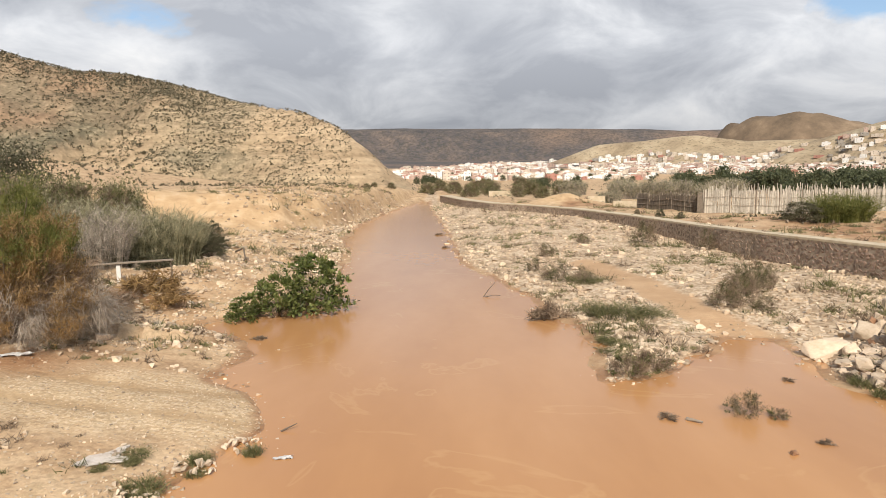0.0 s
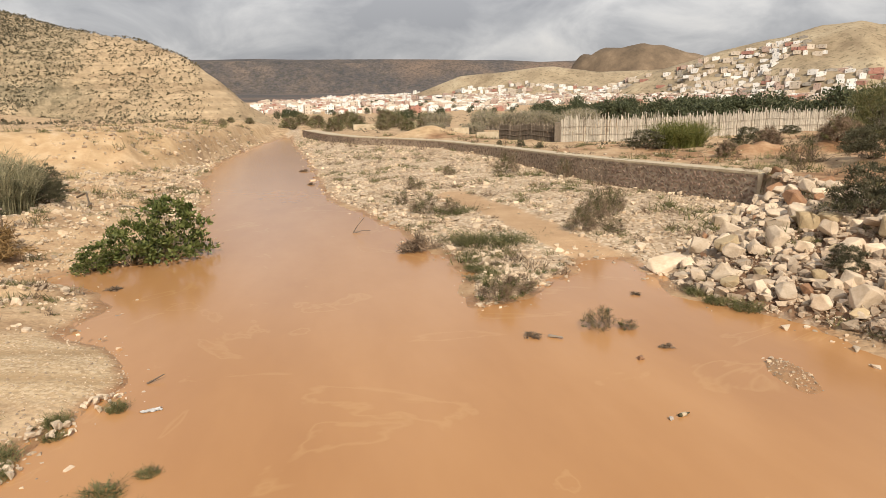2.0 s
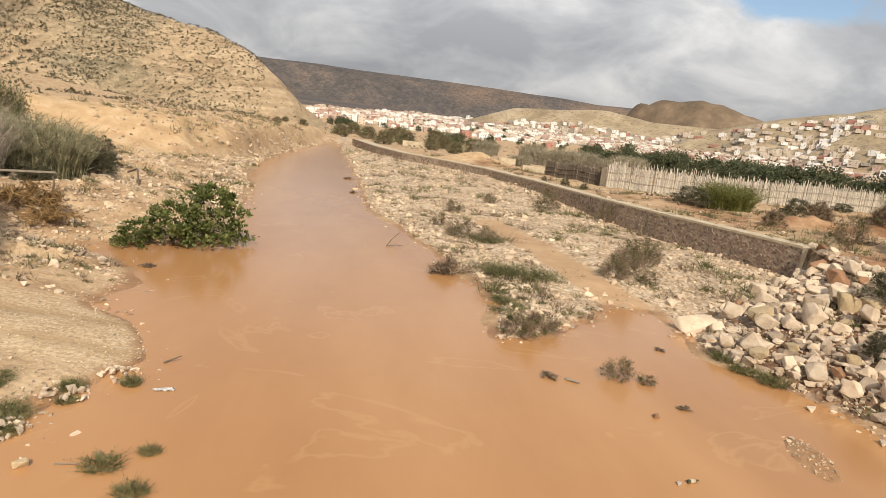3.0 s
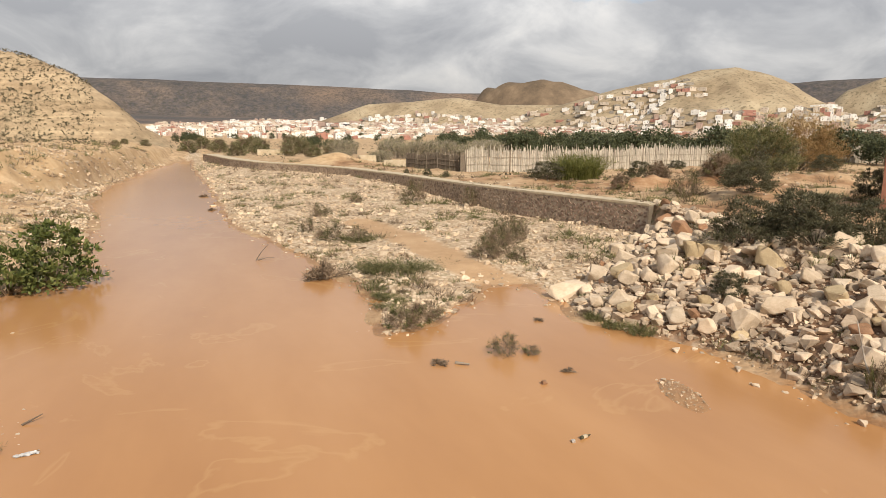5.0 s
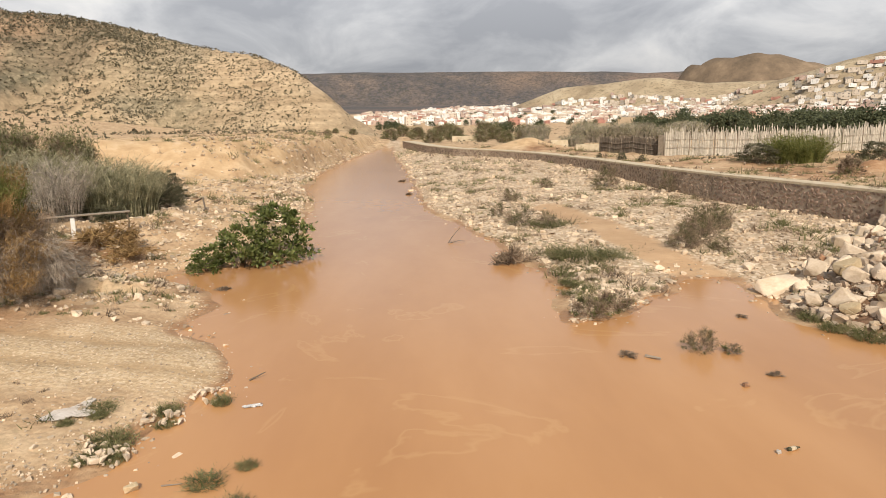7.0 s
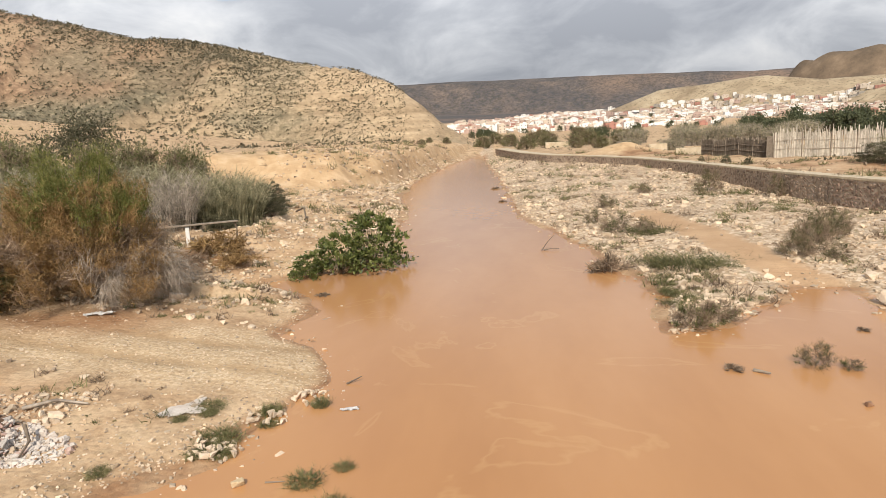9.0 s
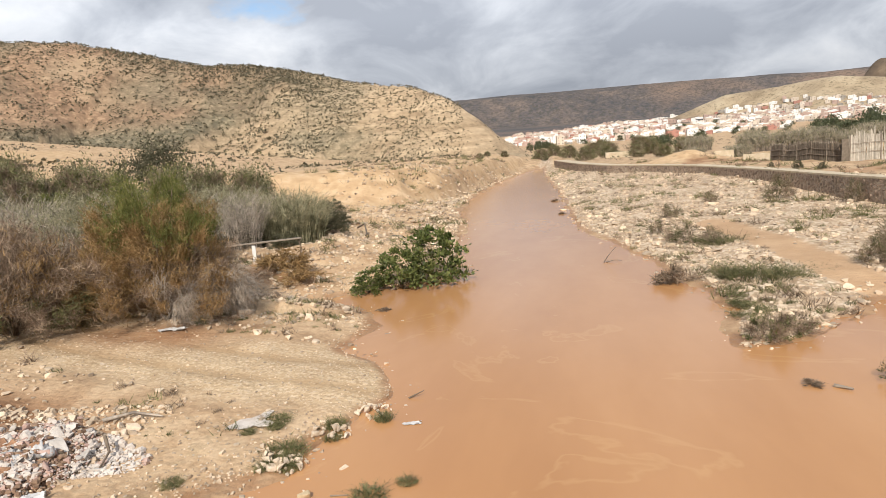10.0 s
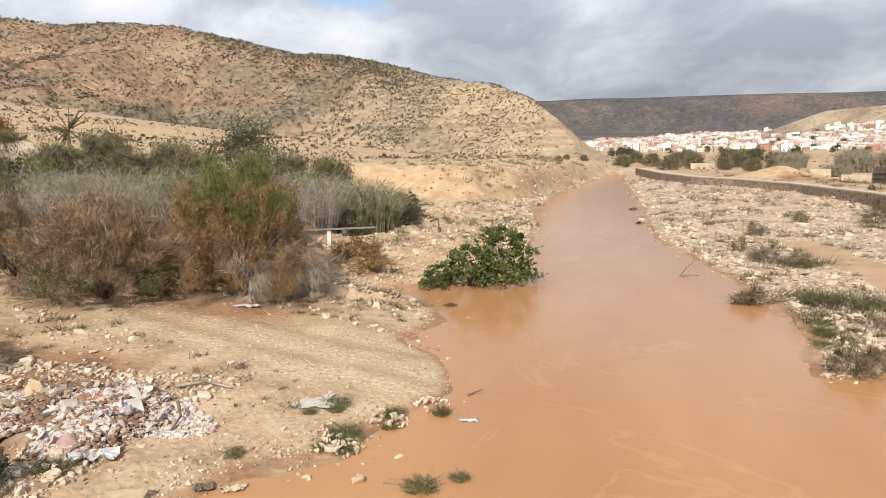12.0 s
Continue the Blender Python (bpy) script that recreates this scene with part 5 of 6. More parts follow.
# small weeds between the stones of the banks
def build_bank_weeds():
    r = np.random.default_rng(93)
    n = 130000
    az, rr = np.radians(r.uniform(-56, 62, n)), 10 * np.exp(r.uniform(0, 2.7, n))
    x, y = -rr * np.sin(az), rr * np.cos(az)
    z, m = land(x, y)
    patch = step(0.0, 0.35, fbm(x, y, 3.2, 4, 97))
    want = m["bar"] * (0.02 + 0.5 * patch) * (1 - m["path"]) + m["left"] * (1 - m["track"]) * (1 - step(12, 26, m["dist"])) * (0.03 + 0.5 * patch) * (0.12 + 0.88 * step(21, 25, y) + 0.7 * (x < -10) * (y < 9.6)) + m["behind"] * (rr < 110) * 0.45 * (0.1 + patch)
    keep = (r.uniform(0, 1, n) < want * 0.42) & (z > 0.03)
    x, y, z, rr = x[keep], y[keep], z[keep], rr[keep]
    n = len(x)
    size = np.clip(r.lognormal(-1.35, 0.5, n), 0.08, 0.7) * (0.7 + rr / 90) * (0.55 + 0.45 * step(16, 26, rr))
    for name, mat, pick, label in (("bank_weeds", M_WEED, r.uniform(0, 1, n) < 0.6, "small olive weeds between the stones of the banks"), ("dead_weeds", M_DEAD, None, "small dead brown weeds between the stones")):
        pick = pick if pick is not None else ~last
        last = pick
        k, per = int(pick.sum()), 26
        c, s = np.stack([x, y, z], 1)[pick].repeat(per, 0), size[pick].repeat(per)
        off = r.normal(size=(k * per, 3)) * [0.4, 0.4, 0.0]
        v, f = blades(c + off * s[:, None], r.normal(size=(k * per, 3)) * [0.8, 0.8, 0.3] + [0, 0, 0.9], s * r.uniform(0.5, 1.1, k * per), 0.05 * s + 0.010, r, False)
        tagged(new(name, raw(name, v, f, mat)), label, "weeds", kind="stuff")


build_bank_weeds()

# ---- loose stones ----
def hull(seed, points=11, flat=0.7):
    r = np.random.default_rng(seed)
    v = r.normal(size=(points, 3))
    v /= np.linalg.norm(v, axis=1)[:, None]
    v = np.sign(v) * np.abs(v) ** 0.7 * np.array([0.5, 0.4, 0.5 * flat])
    bm = bmesh.new()
    for p in v:
        bm.verts.new(p)
    out = bmesh.ops.convex_hull(bm, input=bm.verts)
    bmesh.ops.delete(bm, geom=[e for e in out["geom_interior"] if isinstance(e, bmesh.types.BMVert)], context="VERTS")
    bm.verts.index_update()
    vs, fs = np.array([p.co[:] for p in bm.verts]), np.array([[p.index for p in f.verts] for f in bm.faces])
    bm.free()
    return vs, fs


HULLS = [hull(500 + k) for k in range(7)]


def strew(x, y, z, size, r):
    """Joined stones of many shapes at the given places."""
    vs, fs, base = [], [], 0
    kind = r.integers(0, len(HULLS), len(x))
    for k, (hv, hf) in enumerate(HULLS):
        pick = kind == k
        n = int(pick.sum())
        if not n:
            continue
        a = r.uniform(0, 2 * np.pi, n)
        s = size[pick][:, None] * r.uniform(0.7, 1.3, (n, 3))
        p = hv[None] * s[:, None]
        px = p[:, :, 0] * np.cos(a)[:, None] - p[:, :, 1] * np.sin(a)[:, None] + x[pick][:, None]
        py = p[:, :, 0] * np.sin(a)[:, None] + p[:, :, 1] * np.cos(a)[:, None] + y[pick][:, None]
        pz = p[:, :, 2] + z[pick][:, None] + 0.12 * size[pick][:, None]
        vs.append(np.stack([px, py, pz], -1).reshape(-1, 3))
        fs.append((hf[None] + (np.arange(n) * len(hv))[:, None, None]).reshape(-1, 3) + base)
        base += n * len(hv)
    return np.concatenate(vs), np.concatenate(fs)


def build_stones():
    r = np.random.default_rng(61)
    bar = tagged(new("gravel_bar", None), "loose pale cobbles and pebbles strewn over the river banks", "stones", kind="structure")
    # candidates thinned by distance so that near banks are densest
    n = 240000
    az, rr = np.radians(r.uniform(-56, 62, n)), 9 * np.exp(r.uniform(0, 2.85, n))
    x, y = -rr * np.sin(az), rr * np.cos(az)
    z, m = land(x, y)
    d = m["dist"]
    patch = step(-0.35, 0.3, fbm(x, y, 4.0, 3, 65))
    want = 1.25 * m["bar"] * (0.35 + 0.65 * patch) * (1 - 0.97 * m["path"])
    want += m["left"] * (1 - step(6, 16, d)) * (0.6 + 0.9 * patch) * step(20.5, 24, y) * (1 - step(70, 120, y))
    want += m["left"] * (1 - step(0.2, 1.4, d)) * 0.7
    want += m["left"] * (y < 22) * (1 - m["track"]) * 0.30 * patch
    want += m["track"] * 0.9 + 1.5 * m["left"] * (x < -9.5) * (y < 13.5 + 0.12 * (x + 10)) * (1 - m["track"])
    want += 0.10 * m["behind"] * patch * (rr < 70) + 2.4 * m["island"] * (m["island"] > 0.45)
    want += m["left"] * (1 - step(0.6, 4.0, d)) * step(32, 46, y) * 1.3 + m["bar"] * (1 - step(0.3, 2.5, d)) * 0.5 + 0.13 * (d <= 0) * (z > -0.09)
    keep = (r.uniform(0, 1, n) < want * 0.42) & (z > -0.09)
    x, y, z, rr = x[keep], y[keep], z[keep], rr[keep]
    size = np.clip(r.lognormal(-2.55, 0.55, len(x)), 0.03, 0.55) * (0.6 + rr / 38)
    size = np.where(m["track"][keep] > 0.3, size * 0.33, size)
    size = np.where((m["left"][keep] > 0) & (y < 22) & (x > -9.0) & (r.uniform(0, 1, len(x)) < 0.85), np.minimum(size, 0.07), size)
    size = np.where(m["island"][keep] > 0.4, size * 0.4, size)
    size = np.minimum(size, 0.6)
    big = np.argsort(-size / rr)[:300]
    shapes = [rock_mesh("stone", M_ROCK, 540 + k, 11, 0.7) for k in range(5)]
    for i in big:
        s = float(size[i])
        attach("stone", shapes[int(i) % 5], bar, "", pose(float(x[i]), float(y[i]), float(z[i]) + s * 0.15, r.uniform(-15, 15), r.uniform(-15, 15), r.uniform(0, 360)) @ Matrix.Scale(s, 4))
    rest = np.ones(len(x), bool)
    rest[big] = False
    v, f = strew(x[rest], y[rest], z[rest], size[rest], r)
    tagged(attach("pebble_spread", raw("pebble_spread", v, f, M_PEBBLE), bar), kind="stuff")
    # fill between the boulders of the revetment, toned dark for shade in the gaps
    n = 8500
    fx, fy = r.uniform(12, 26, n), r.uniform(2, 33, n)
    fz, fm = land(fx, fy)
    ok = (fm["riprap"] > 0.4) & (r.uniform(0, 1, n) < 0.75)
    v, f = strew(fx[ok], fy[ok], fz[ok], np.clip(r.lognormal(-1.35, 0.5, int(ok.sum())), 0.08, 0.55), r)
    tagged(attach("rock_fill", raw("rock_fill", v, f, M_ROCK_FILL), bar), kind="stuff")
    # kerb of stones along the far edge of the track and under the thicket
    for k in range(60):
        p, u = line_at(TRACK, 38 + k * 0.43)
        q = p + Vector((u.y, -u.x)) * r.uniform(-3.2, -2.6)
        if ground_z(q.x, q.y) > 0.05:
            s = r.uniform(0.12, 0.34)
            attach("stone", shapes[k % 5], bar, "", pose(q.x, q.y, ground_z(q.x, q.y) + s * 0.12, 0, 0, r.uniform(0, 360)) @ Matrix.Scale(s, 4))


build_stones()


def lone_rock(label, x, y, w, d, h, seed, mat, turn=0.0, name="boulder", floor=None, tilt=0.0):
    ob = new(name, rock_mesh(name, mat, seed, 16, 0.8))
    z = ground_z(x, y) if floor is None else max(floor, ground_z(x, y))
    ob.matrix_basis = pose(x, y, z + h * 0.28, tilt, 0, turn) @ Matrix.Diagonal((w, d * 1.2, h * 1.3, 1))
    return tagged(ob, label, "rock")


lone_rock("large flat pale boulder at the flooded path's edge", 13.2, 21.6, 1.9, 1.0, 0.75, 701, M_ROCK, 10)
lone_rock("flat pale slab half under the water", 13.0, 20.2, 1.2, 0.6, 0.2, 702, M_ROCK, 20, floor=0.0)
lone_rock("pale rounded rock beside the track", -12.0, 22.3, 0.75, 0.5, 0.36, 703, M_ROCK, 30)
lone_rock("small tan stone standing in the flood water", -4.75, 10.25, 0.27, 0.22, 0.2, 704, M_ROCK_OCHRE, 10, floor=0.0)
lone_rock("tan lump of earth at the water's edge", -8.3, 8.5, 0.9, 0.55, 0.3, 705, M_ROCK_OCHRE, 40, floor=0.0)
lone_rock("small dark stone in the flood water", 7.75, 13.7, 0.22, 0.16, 0.13, 706, M_ROCK_RUST, 10, floor=0.0)
lone_rock("white stone beside the bottle in the water", 6.75, 10.65, 0.13, 0.11, 0.09, 707, M_PLASTER, 0, floor=0.0)

# ---- pale stones heaped at the water's edge ----
def stone_pile(label, x, y, w, d, count, seed):
    r = np.random.default_rng(seed)
    ob = tagged(new("stone_pile", None), label, "stones")
    g = ground_z(x, y)
    shapes = [rock_mesh("stone", M_ROCK, 740 + k, 10, 0.75) for k in range(3)]
    for k in range(count):
        a, q = r.uniform(0, 2 * math.pi), math.sqrt(r.uniform(0, 1))
        px, py, s = w / 2 * q * math.cos(a), d / 2 * q * math.sin(a), r.uniform(0.08, 0.24)
        z = max(ground_z(x + px, y + py), 0.0) - g + s * 0.2 + 0.10 * (1 - q)
        attach("stone", shapes[k % 3], ob, "", pose(px, py, z, r.uniform(-20, 20), r.uniform(-20, 20), r.uniform(0, 360)) @ Matrix.Scale(s, 4))
    ob.matrix_basis = pose(x, y, g)


stone_pile("heap of pale stones overgrown with weeds at the water", -5.75, 11.45, 1.1, 0.9, 46, 81)
stone_pile("line of pale stones along the ford's edge", -5.2, 12.9, 1.0, 0.8, 26, 82)
stone_pile("line of pale stones along the ford's edge", -4.5, 14.1, 0.9, 1.0, 22, 83)
for x, y, k in ((-5.75, 11.6, 0.7), (-5.5, 11.3, 0.55), (-6.0, 11.2, 0.5), (-5.05, 12.7, 0.5), (-6.5, 12.9, 0.45), (-7.0, 12.6, 0.4)):
    again(CLUMP, x, y, x * 133, (k, k, k), "olive weeds between pale stones at the water", floor=0.0)

# ---- reed fence on the plateau ----
def build_fence(line, high, label, mat, seed, jag=0.35):
    r = np.random.default_rng(seed)
    fence = tagged(new("reed_fence", None), label, "fence")
    total = line_length(line)
    marks = np.arange(0, total, 0.5)
    level = [line_at(line, q)[0] for q in marks]
    level = land(np.array([q.x for q in level]), np.array([q.y for q in level]))[0]
    s = 0.0
    while s < total:
        run = min(2.6, total - s)
        if run < 0.5:
            break
        rows = int(run / 0.042)
        paths, radii = [], []
        for k in range(rows):
            p, u = line_at(line, s + k * 0.042)
            g = float(np.interp(s + k * 0.042, marks, level))
            top = g + high * (1 + r.uniform(-0.05, jag) * r.uniform(0, 1) ** 1.4)
            lean = r.normal(0, 0.04)
            o = r.uniform(-0.03, 0.03)
            n = Vector((u.y, -u.x))
            a, b = p + n * o, p + n * o + u * lean * high
            paths.append(np.array([(a.x, a.y, g - 0.1), (b.x, b.y, top)]))
            radii.append([0.06, 0.036])
        v, f = tubes(paths, radii, 3)
        attach("reed_panel", raw("reed_panel", v, f, mat), fence)
        p, u = line_at(line, s)
        g = ground_z(p.x, p.y)
        v, f = tubes([np.array([(p.x - 0.05, p.y - 0.08, g - 0.2), (p.x - 0.03, p.y - 0.08, g + high * 1.08)])], [[0.055, 0.045]], 6)
        attach("post", raw("post", v, f, M_WOOD, True), fence, "weathered wooden post")
        s += 2.6
    for lift in (0.35, 0.7):
        pts = []
        for q in np.linspace(0, total - 0.01, int(total / 2) + 2):
            p, u = line_at(line, q)
            n = Vector((u.y, -u.x)) * 0.07
            pts.append((p.x + n.x, p.y + n.y - 0.1, ground_z(p.x, p.y) + high * lift))
        v, f = tubes([np.array(pts)], [[0.022] * len(pts)], 4)
        attach("rail", raw("rail", v, f, M_WOOD), fence)


build_fence([(25.2, 84.0), (28.2, 71.3)], 1.75, "dark reed fence by the road", M_REEDMAT_DARK, 601, 0.3)
build_fence([(28.6, 70.9), (34, 69.4), (52, 71.5), (74, 77.5), (86, 73.0), (97, 71.0), (112, 66)], 2.45, "long pale dry-reed fence round the orchard", M_REEDMAT, 602, 0.4)


def post_box(name, label, category, x, y, w, d, h, mat, turn=0.0, bevel=0.03):
    ob = tagged(new(name, None), label, category)
    bm = bmesh.new()
    box(bm, -w / 2, -d / 2, -0.3, w / 2, d / 2, h, bevel)
    attach("body", from_bm("body", bm, mat), ob)
    ob.matrix_basis = pose(x, y, ground_z(x, y), 0, 0, turn)
    return ob


gate = post_box("fence_door", "dark plank door leaning at the fence corner", "door", 28.35, 71.0, 0.9, 0.08, 2.25, M_REEDMAT_DARK, -10)
bm = bmesh.new()
box(bm, 0.46, -0.06, -0.3, 0.56, 0.06, 2.35, 0.02)
attach("jamb", from_bm("jamb", bm, M_WHITE), gate, "pale jamb")
post_box("low_wall", "low pale plastered block wall by the sand heap", "wall", 23.6, 100.0, 3.0, 0.4, 1.0, M_CAP, 15)
post_box("low_wall", "low pale block wall beside the road", "wall", 24.5, 86.5, 3.4, 0.3, 0.9, M_CAP, -15)
post_box("low_wall", "low sandy field wall in the distance", "wall", 14.5, 150.0, 8.0, 0.5, 1.2, M_CAP, 8)
post_box("low_wall", "low sandy field wall in the distance", "wall", 27.0, 165.0, 12.0, 0.5, 1.3, M_CAP, -5)
for x, y, w in ((21.4, 63.6, 0.9), (21.9, 59.6, 0.7), (20.6, 68.5, 0.6)):
    again(DARK_A, x, y, x * 40, (w * 0.4, w * 0.4, w * 0.45), "small dark shrub along the wall-top road")


# ---- unfinished brick building on the plateau ----
def build_brick_house():
    ob = tagged(new("brick_building", None), "unfinished red-brick building with bare flat walls", "building")
    w, d, h, t = 6.0, 5.0, 3.1, 0.22
    r = np.random.default_rng(77)
    for name, (x0, y0, x1, y1) in (("front_wall", (0, 0, w, t)), ("back_wall", (0, d - t, w, d)), ("side_wall", (0, t, t, d - t)), ("end_wall", (w - t, t, w, d - t))):
        bm = bmesh.new()
        box(bm, x0, y0, -0.4, x1, y1, h)
        wall = attach(name, from_bm(name, bm, M_BRICK_RED), ob)
        if name in ("front_wall", "side_wall"):
            one = bmesh.new()
            box(one, -0.105, -0.012, -0.026, 0.105, 0.012, 0.026, 0.004)
            me = from_bm("brick", one, M_BRICK_RED)
            span = w if name == "front_wall" else d
            rows, cols = (12, 12)
            for a in range(rows):
                for b in range(cols):
                    s = 0.12 + b * 0.235 + (0.117 if a % 2 else 0)
                    z = h - 0.06 - a * 0.066
                    m = pose(s, -0.008, z) if name == "front_wall" else pose(-0.008, s, z, 0, 0, 90)
                    attach("brick", me, wall, "", m)
    bm = bmesh.new()
    box(bm, 0, 0, h, w, d, h + 0.16)
    attach("roof_slab", from_bm("roof_slab", bm, M_CAP), ob, "rough concrete roof slab")
    for k in range(9):
        bm = bmesh.new()
        box(bm, -0.15, -0.1, 0, 0.15, 0.1, 0.2, 0.015)
        attach("loose_block", from_bm("loose_block", bm, M_MORTAR), ob, "loose hollow block", pose(0.4 + k * 0.55 + r.uniform(-0.1, 0.1), 0.2, h + 0.16, 0, 0, r.uniform(-20, 20)))
    ob.matrix_basis = pose(31.2, 22.6, ground_z(31.6, 22.6), 0, 0, -57)


build_brick_house()


# ---- white house among the palms ----
def build_white_house():
    az, r0 = radians(56.2), 78.0
    ob = tagged(new("white_house", None), "white and grey flat-roofed house with stepped storeys", "house")
    z0 = ground_z(-r0 * math.sin(az), r0 * math.cos(az))
    per = r0 * math.tan(radians(1))

    def block(name, mat, a0, a1, depth0, depth1, low, high, label=""):
        bm = bmesh.new()
        x0, x1 = -(a0 - 56.2) * per, -(a1 - 56.2) * per
        box(bm, x0, depth0, low - z0, x1, depth1, high - z0, 0.03)
        # parapet
        for q in ((x0, depth0, x1, depth0 + 0.2), (x0, depth1 - 0.2, x1, depth1), (x0, depth0 + 0.2, x0 + 0.2, depth1 - 0.2), (x1 - 0.2, depth0 + 0.2, x1, depth1 - 0.2)):
            box(bm, q[0], q[1], high - z0 - 0.01, q[2], q[3], high - z0 + 0.4)
        return attach(name, from_bm(name, bm, mat), ob, label), x0, x1

    body, x0, x1 = block("upper_storey", M_WHITE, 64, 55.6, 3.0, 11, 8.2, 11.2, "bright whitewashed upper storey")
    for k in (-5.0, -2.6):
        bm = bmesh.new()
        box(bm, k, 2.92, 9.3 - z0, k + 0.9, 3.02, 10.4 - z0)
        win = attach("window", from_bm("window", bm, M_GLASS), body)
        bm = bmesh.new()
        box(bm, k - 0.1, 2.8, 9.18 - z0, k + 1.0, 3.0, 9.28 - z0)
        attach("sill", from_bm("sill", bm, M_WHITE), win)
    block("stair_tower", M_GREY, 57.0, 54.3, 1.2, 5.5, z0 - 0.5, 10.7, "grey stair tower")
    block("rear_wing", M_GREY, 54.3, 52.9, 4.0, 9.5, z0 - 0.5, 9.0, "grey wing")
    block("roof_room", M_WHITE, 55.2, 52.9, 5.5, 9.0, 9.0, 11.9, "white roof room")
    lower, x0, x1 = block("lower_storey", M_WHITE, 64, 56.4, 0.6, 10.5, z0 - 0.5, 7.6, "white lower storey")
    bm = bmesh.new()
    box(bm, -11, -0.6, 6.5 - z0, 0.0, 0.6, 6.75 - z0, 0.02)
    box(bm, -11, -0.6, 6.75 - z0, 0.0, -0.45, 7.6 - z0, 0.02)
    attach("balcony", from_bm("balcony", bm, M_WHITE), ob)
    for k in (-7.5, -4.6, -2.2):
        bm = bmesh.new()
        box(bm, k, 0.52, 6.9 - z0, k + 0.9, 0.62, 7.5 - z0)
        attach("window", from_bm("window", bm, M_GLASS), lower)
    bm = bmesh.new()
    box(bm, -9, -0.2, 4.6 - z0, -0.6, 0.0, 5.4 - z0, 0.02)
    attach("garden_wall", from_bm("garden_wall", bm, M_WHITE), ob)
    bm = bmesh.new()
    bmesh.ops.create_cone(bm, cap_ends=True, segments=16, radius1=0.55, radius2=0.45, depth=0.25, matrix=Matrix.Translation((-3.4, 5, 11.9 - z0)) @ Matrix.Rotation(0.9, 4, "X"))
    box(bm, -3.45, 4.95, 11.2 - z0, -3.35, 5.05, 11.9 - z0)
    attach("dish", from_bm("dish", bm, M_WHITE), ob, "white satellite dish")
    ob.matrix_basis = pose(-r0 * math.sin(az), r0 * math.cos(az), z0, 0, 0, 56.2 - 8)


build_white_house()
heap = new("dirt_mound", rock_mesh("dirt_mound", M_ROCK, 90, 40, 0.9))
heap.matrix_basis = pose(-50.5, 41.0, ground_z(-50.5, 41.0) + 1.6, 0, 0, 30) @ Matrix.Diagonal((7.5, 5.0, 5.4, 1))
tagged(heap, "low pale heap of dumped earth beyond the cane", "heap")


# ---- rustic gate in the cane ----
def build_gate():
    ob = tagged(new("garden_gate", None), "rusty sheet-metal garden gate between crooked poles", "gate")
    bm = bmesh.new()
    box(bm, -0.55, -0.02, 0.05, 0.55, 0.02, 2.0, 0.01)
    for k in range(6):
        box(bm, -0.5 + k * 0.19, -0.035, 0.08, -0.46 + k * 0.19, -0.02, 1.97)
    attach("leaf", from_bm("leaf", bm, M_MORTAR), ob, "grey corrugated sheet")
    for x, tilt in ((-0.66, 2), (0.66, -4), (1.6, 3), (-1.7, -3)):
        v, f = tubes([np.array([(x, 0, -0.3), (x + tilt * 0.02, 0, 2.7)])], [[0.07, 0.05]], 6)
        attach("pole", raw("pole", v, f, M_STRAW, True), ob, "bleached crooked pole")
    v, f = tubes([np.array([(-2.6, 0.02, 2.3), (-0.6, 0, 2.36), (1.2, 0.03, 2.3), (2.8, 0, 2.4)])], [[0.035] * 4], 5)
    attach("crossbar", raw("crossbar", v, f, M_STRAW, True), ob)
    ob.matrix_basis = pose(-34.2, 21.4, ground_z(-34.2, 21.4), 0, 0, 55)


build_gate()
r8 = np.random.default_rng(8)
for k in range(24):
    x, y = -34.5 + k * 0.72 + r8.uniform(-0.2, 0.2), 22.2 + k * 0.12 + r8.uniform(-0.5, 0.3)
    hgt, lx = r8.uniform(1.6, 3.2), r8.uniform(-0.9, 0.9)
    v, f = tubes([np.array([(0, 0, -0.2), (lx * 0.5, 0, hgt * 0.55), (lx, 0.1, hgt)])], [[0.03, 0.025, 0.012]], 5)
    pole = new("cane_pole", raw("cane_pole", v, f, M_STRAW, True))
    pole.matrix_basis = pose(x, y, ground_z(x, y), 0, 0, 55)
    tagged(pole, "leaning bleached cane pole at the thicket edge", "pole", "cane poles at the thicket edge")
for x, y in ((-35.8, 21.0), (-31.0, 24.0), (-28.0, 23.0)):
    again(DEAD_B, x, y, x * 70, (0.8, 0.8, 0.75))


# ---- plank shelf on a white post at the bank ----
def build_plank():
    g = ground_z(-14.95, 29.5)
    ob = tagged(new("plank_bench", None), "weathered plank on a whitewashed post at the bank", "bench")
    bm = bmesh.new()
    box(bm, -1.35, -0.18, 0.94, 2.35, 0.14, 1.01, 0.012)
    bmesh.ops.rotate(bm, verts=bm.verts, cent=(0, 0, 1), matrix=Matrix.Rotation(radians(-1.0), 3, "Y"))
    attach("plank", from_bm("plank", bm, M_WOOD), ob, "long warped grey plank")
    bm = bmesh.new()
    box(bm, -0.09, -0.09, -0.3, 0.09, 0.09, 0.94, 0.015)
    attach("post", from_bm("post", bm, M_WHITE), ob, "whitewashed post")
    v, f = tubes([np.array([(2.2, 0, 1.05), (2.28, 0.02, 0.5), (2.18, 0, -0.3)])], [[0.05, 0.045, 0.05]], 6)
    attach("prop", raw("prop", v, f, M_BARK, True), ob, "crooked dark prop")
    ob.matrix_basis = pose(-14.95, 29.5, g, 0, 0, 27)


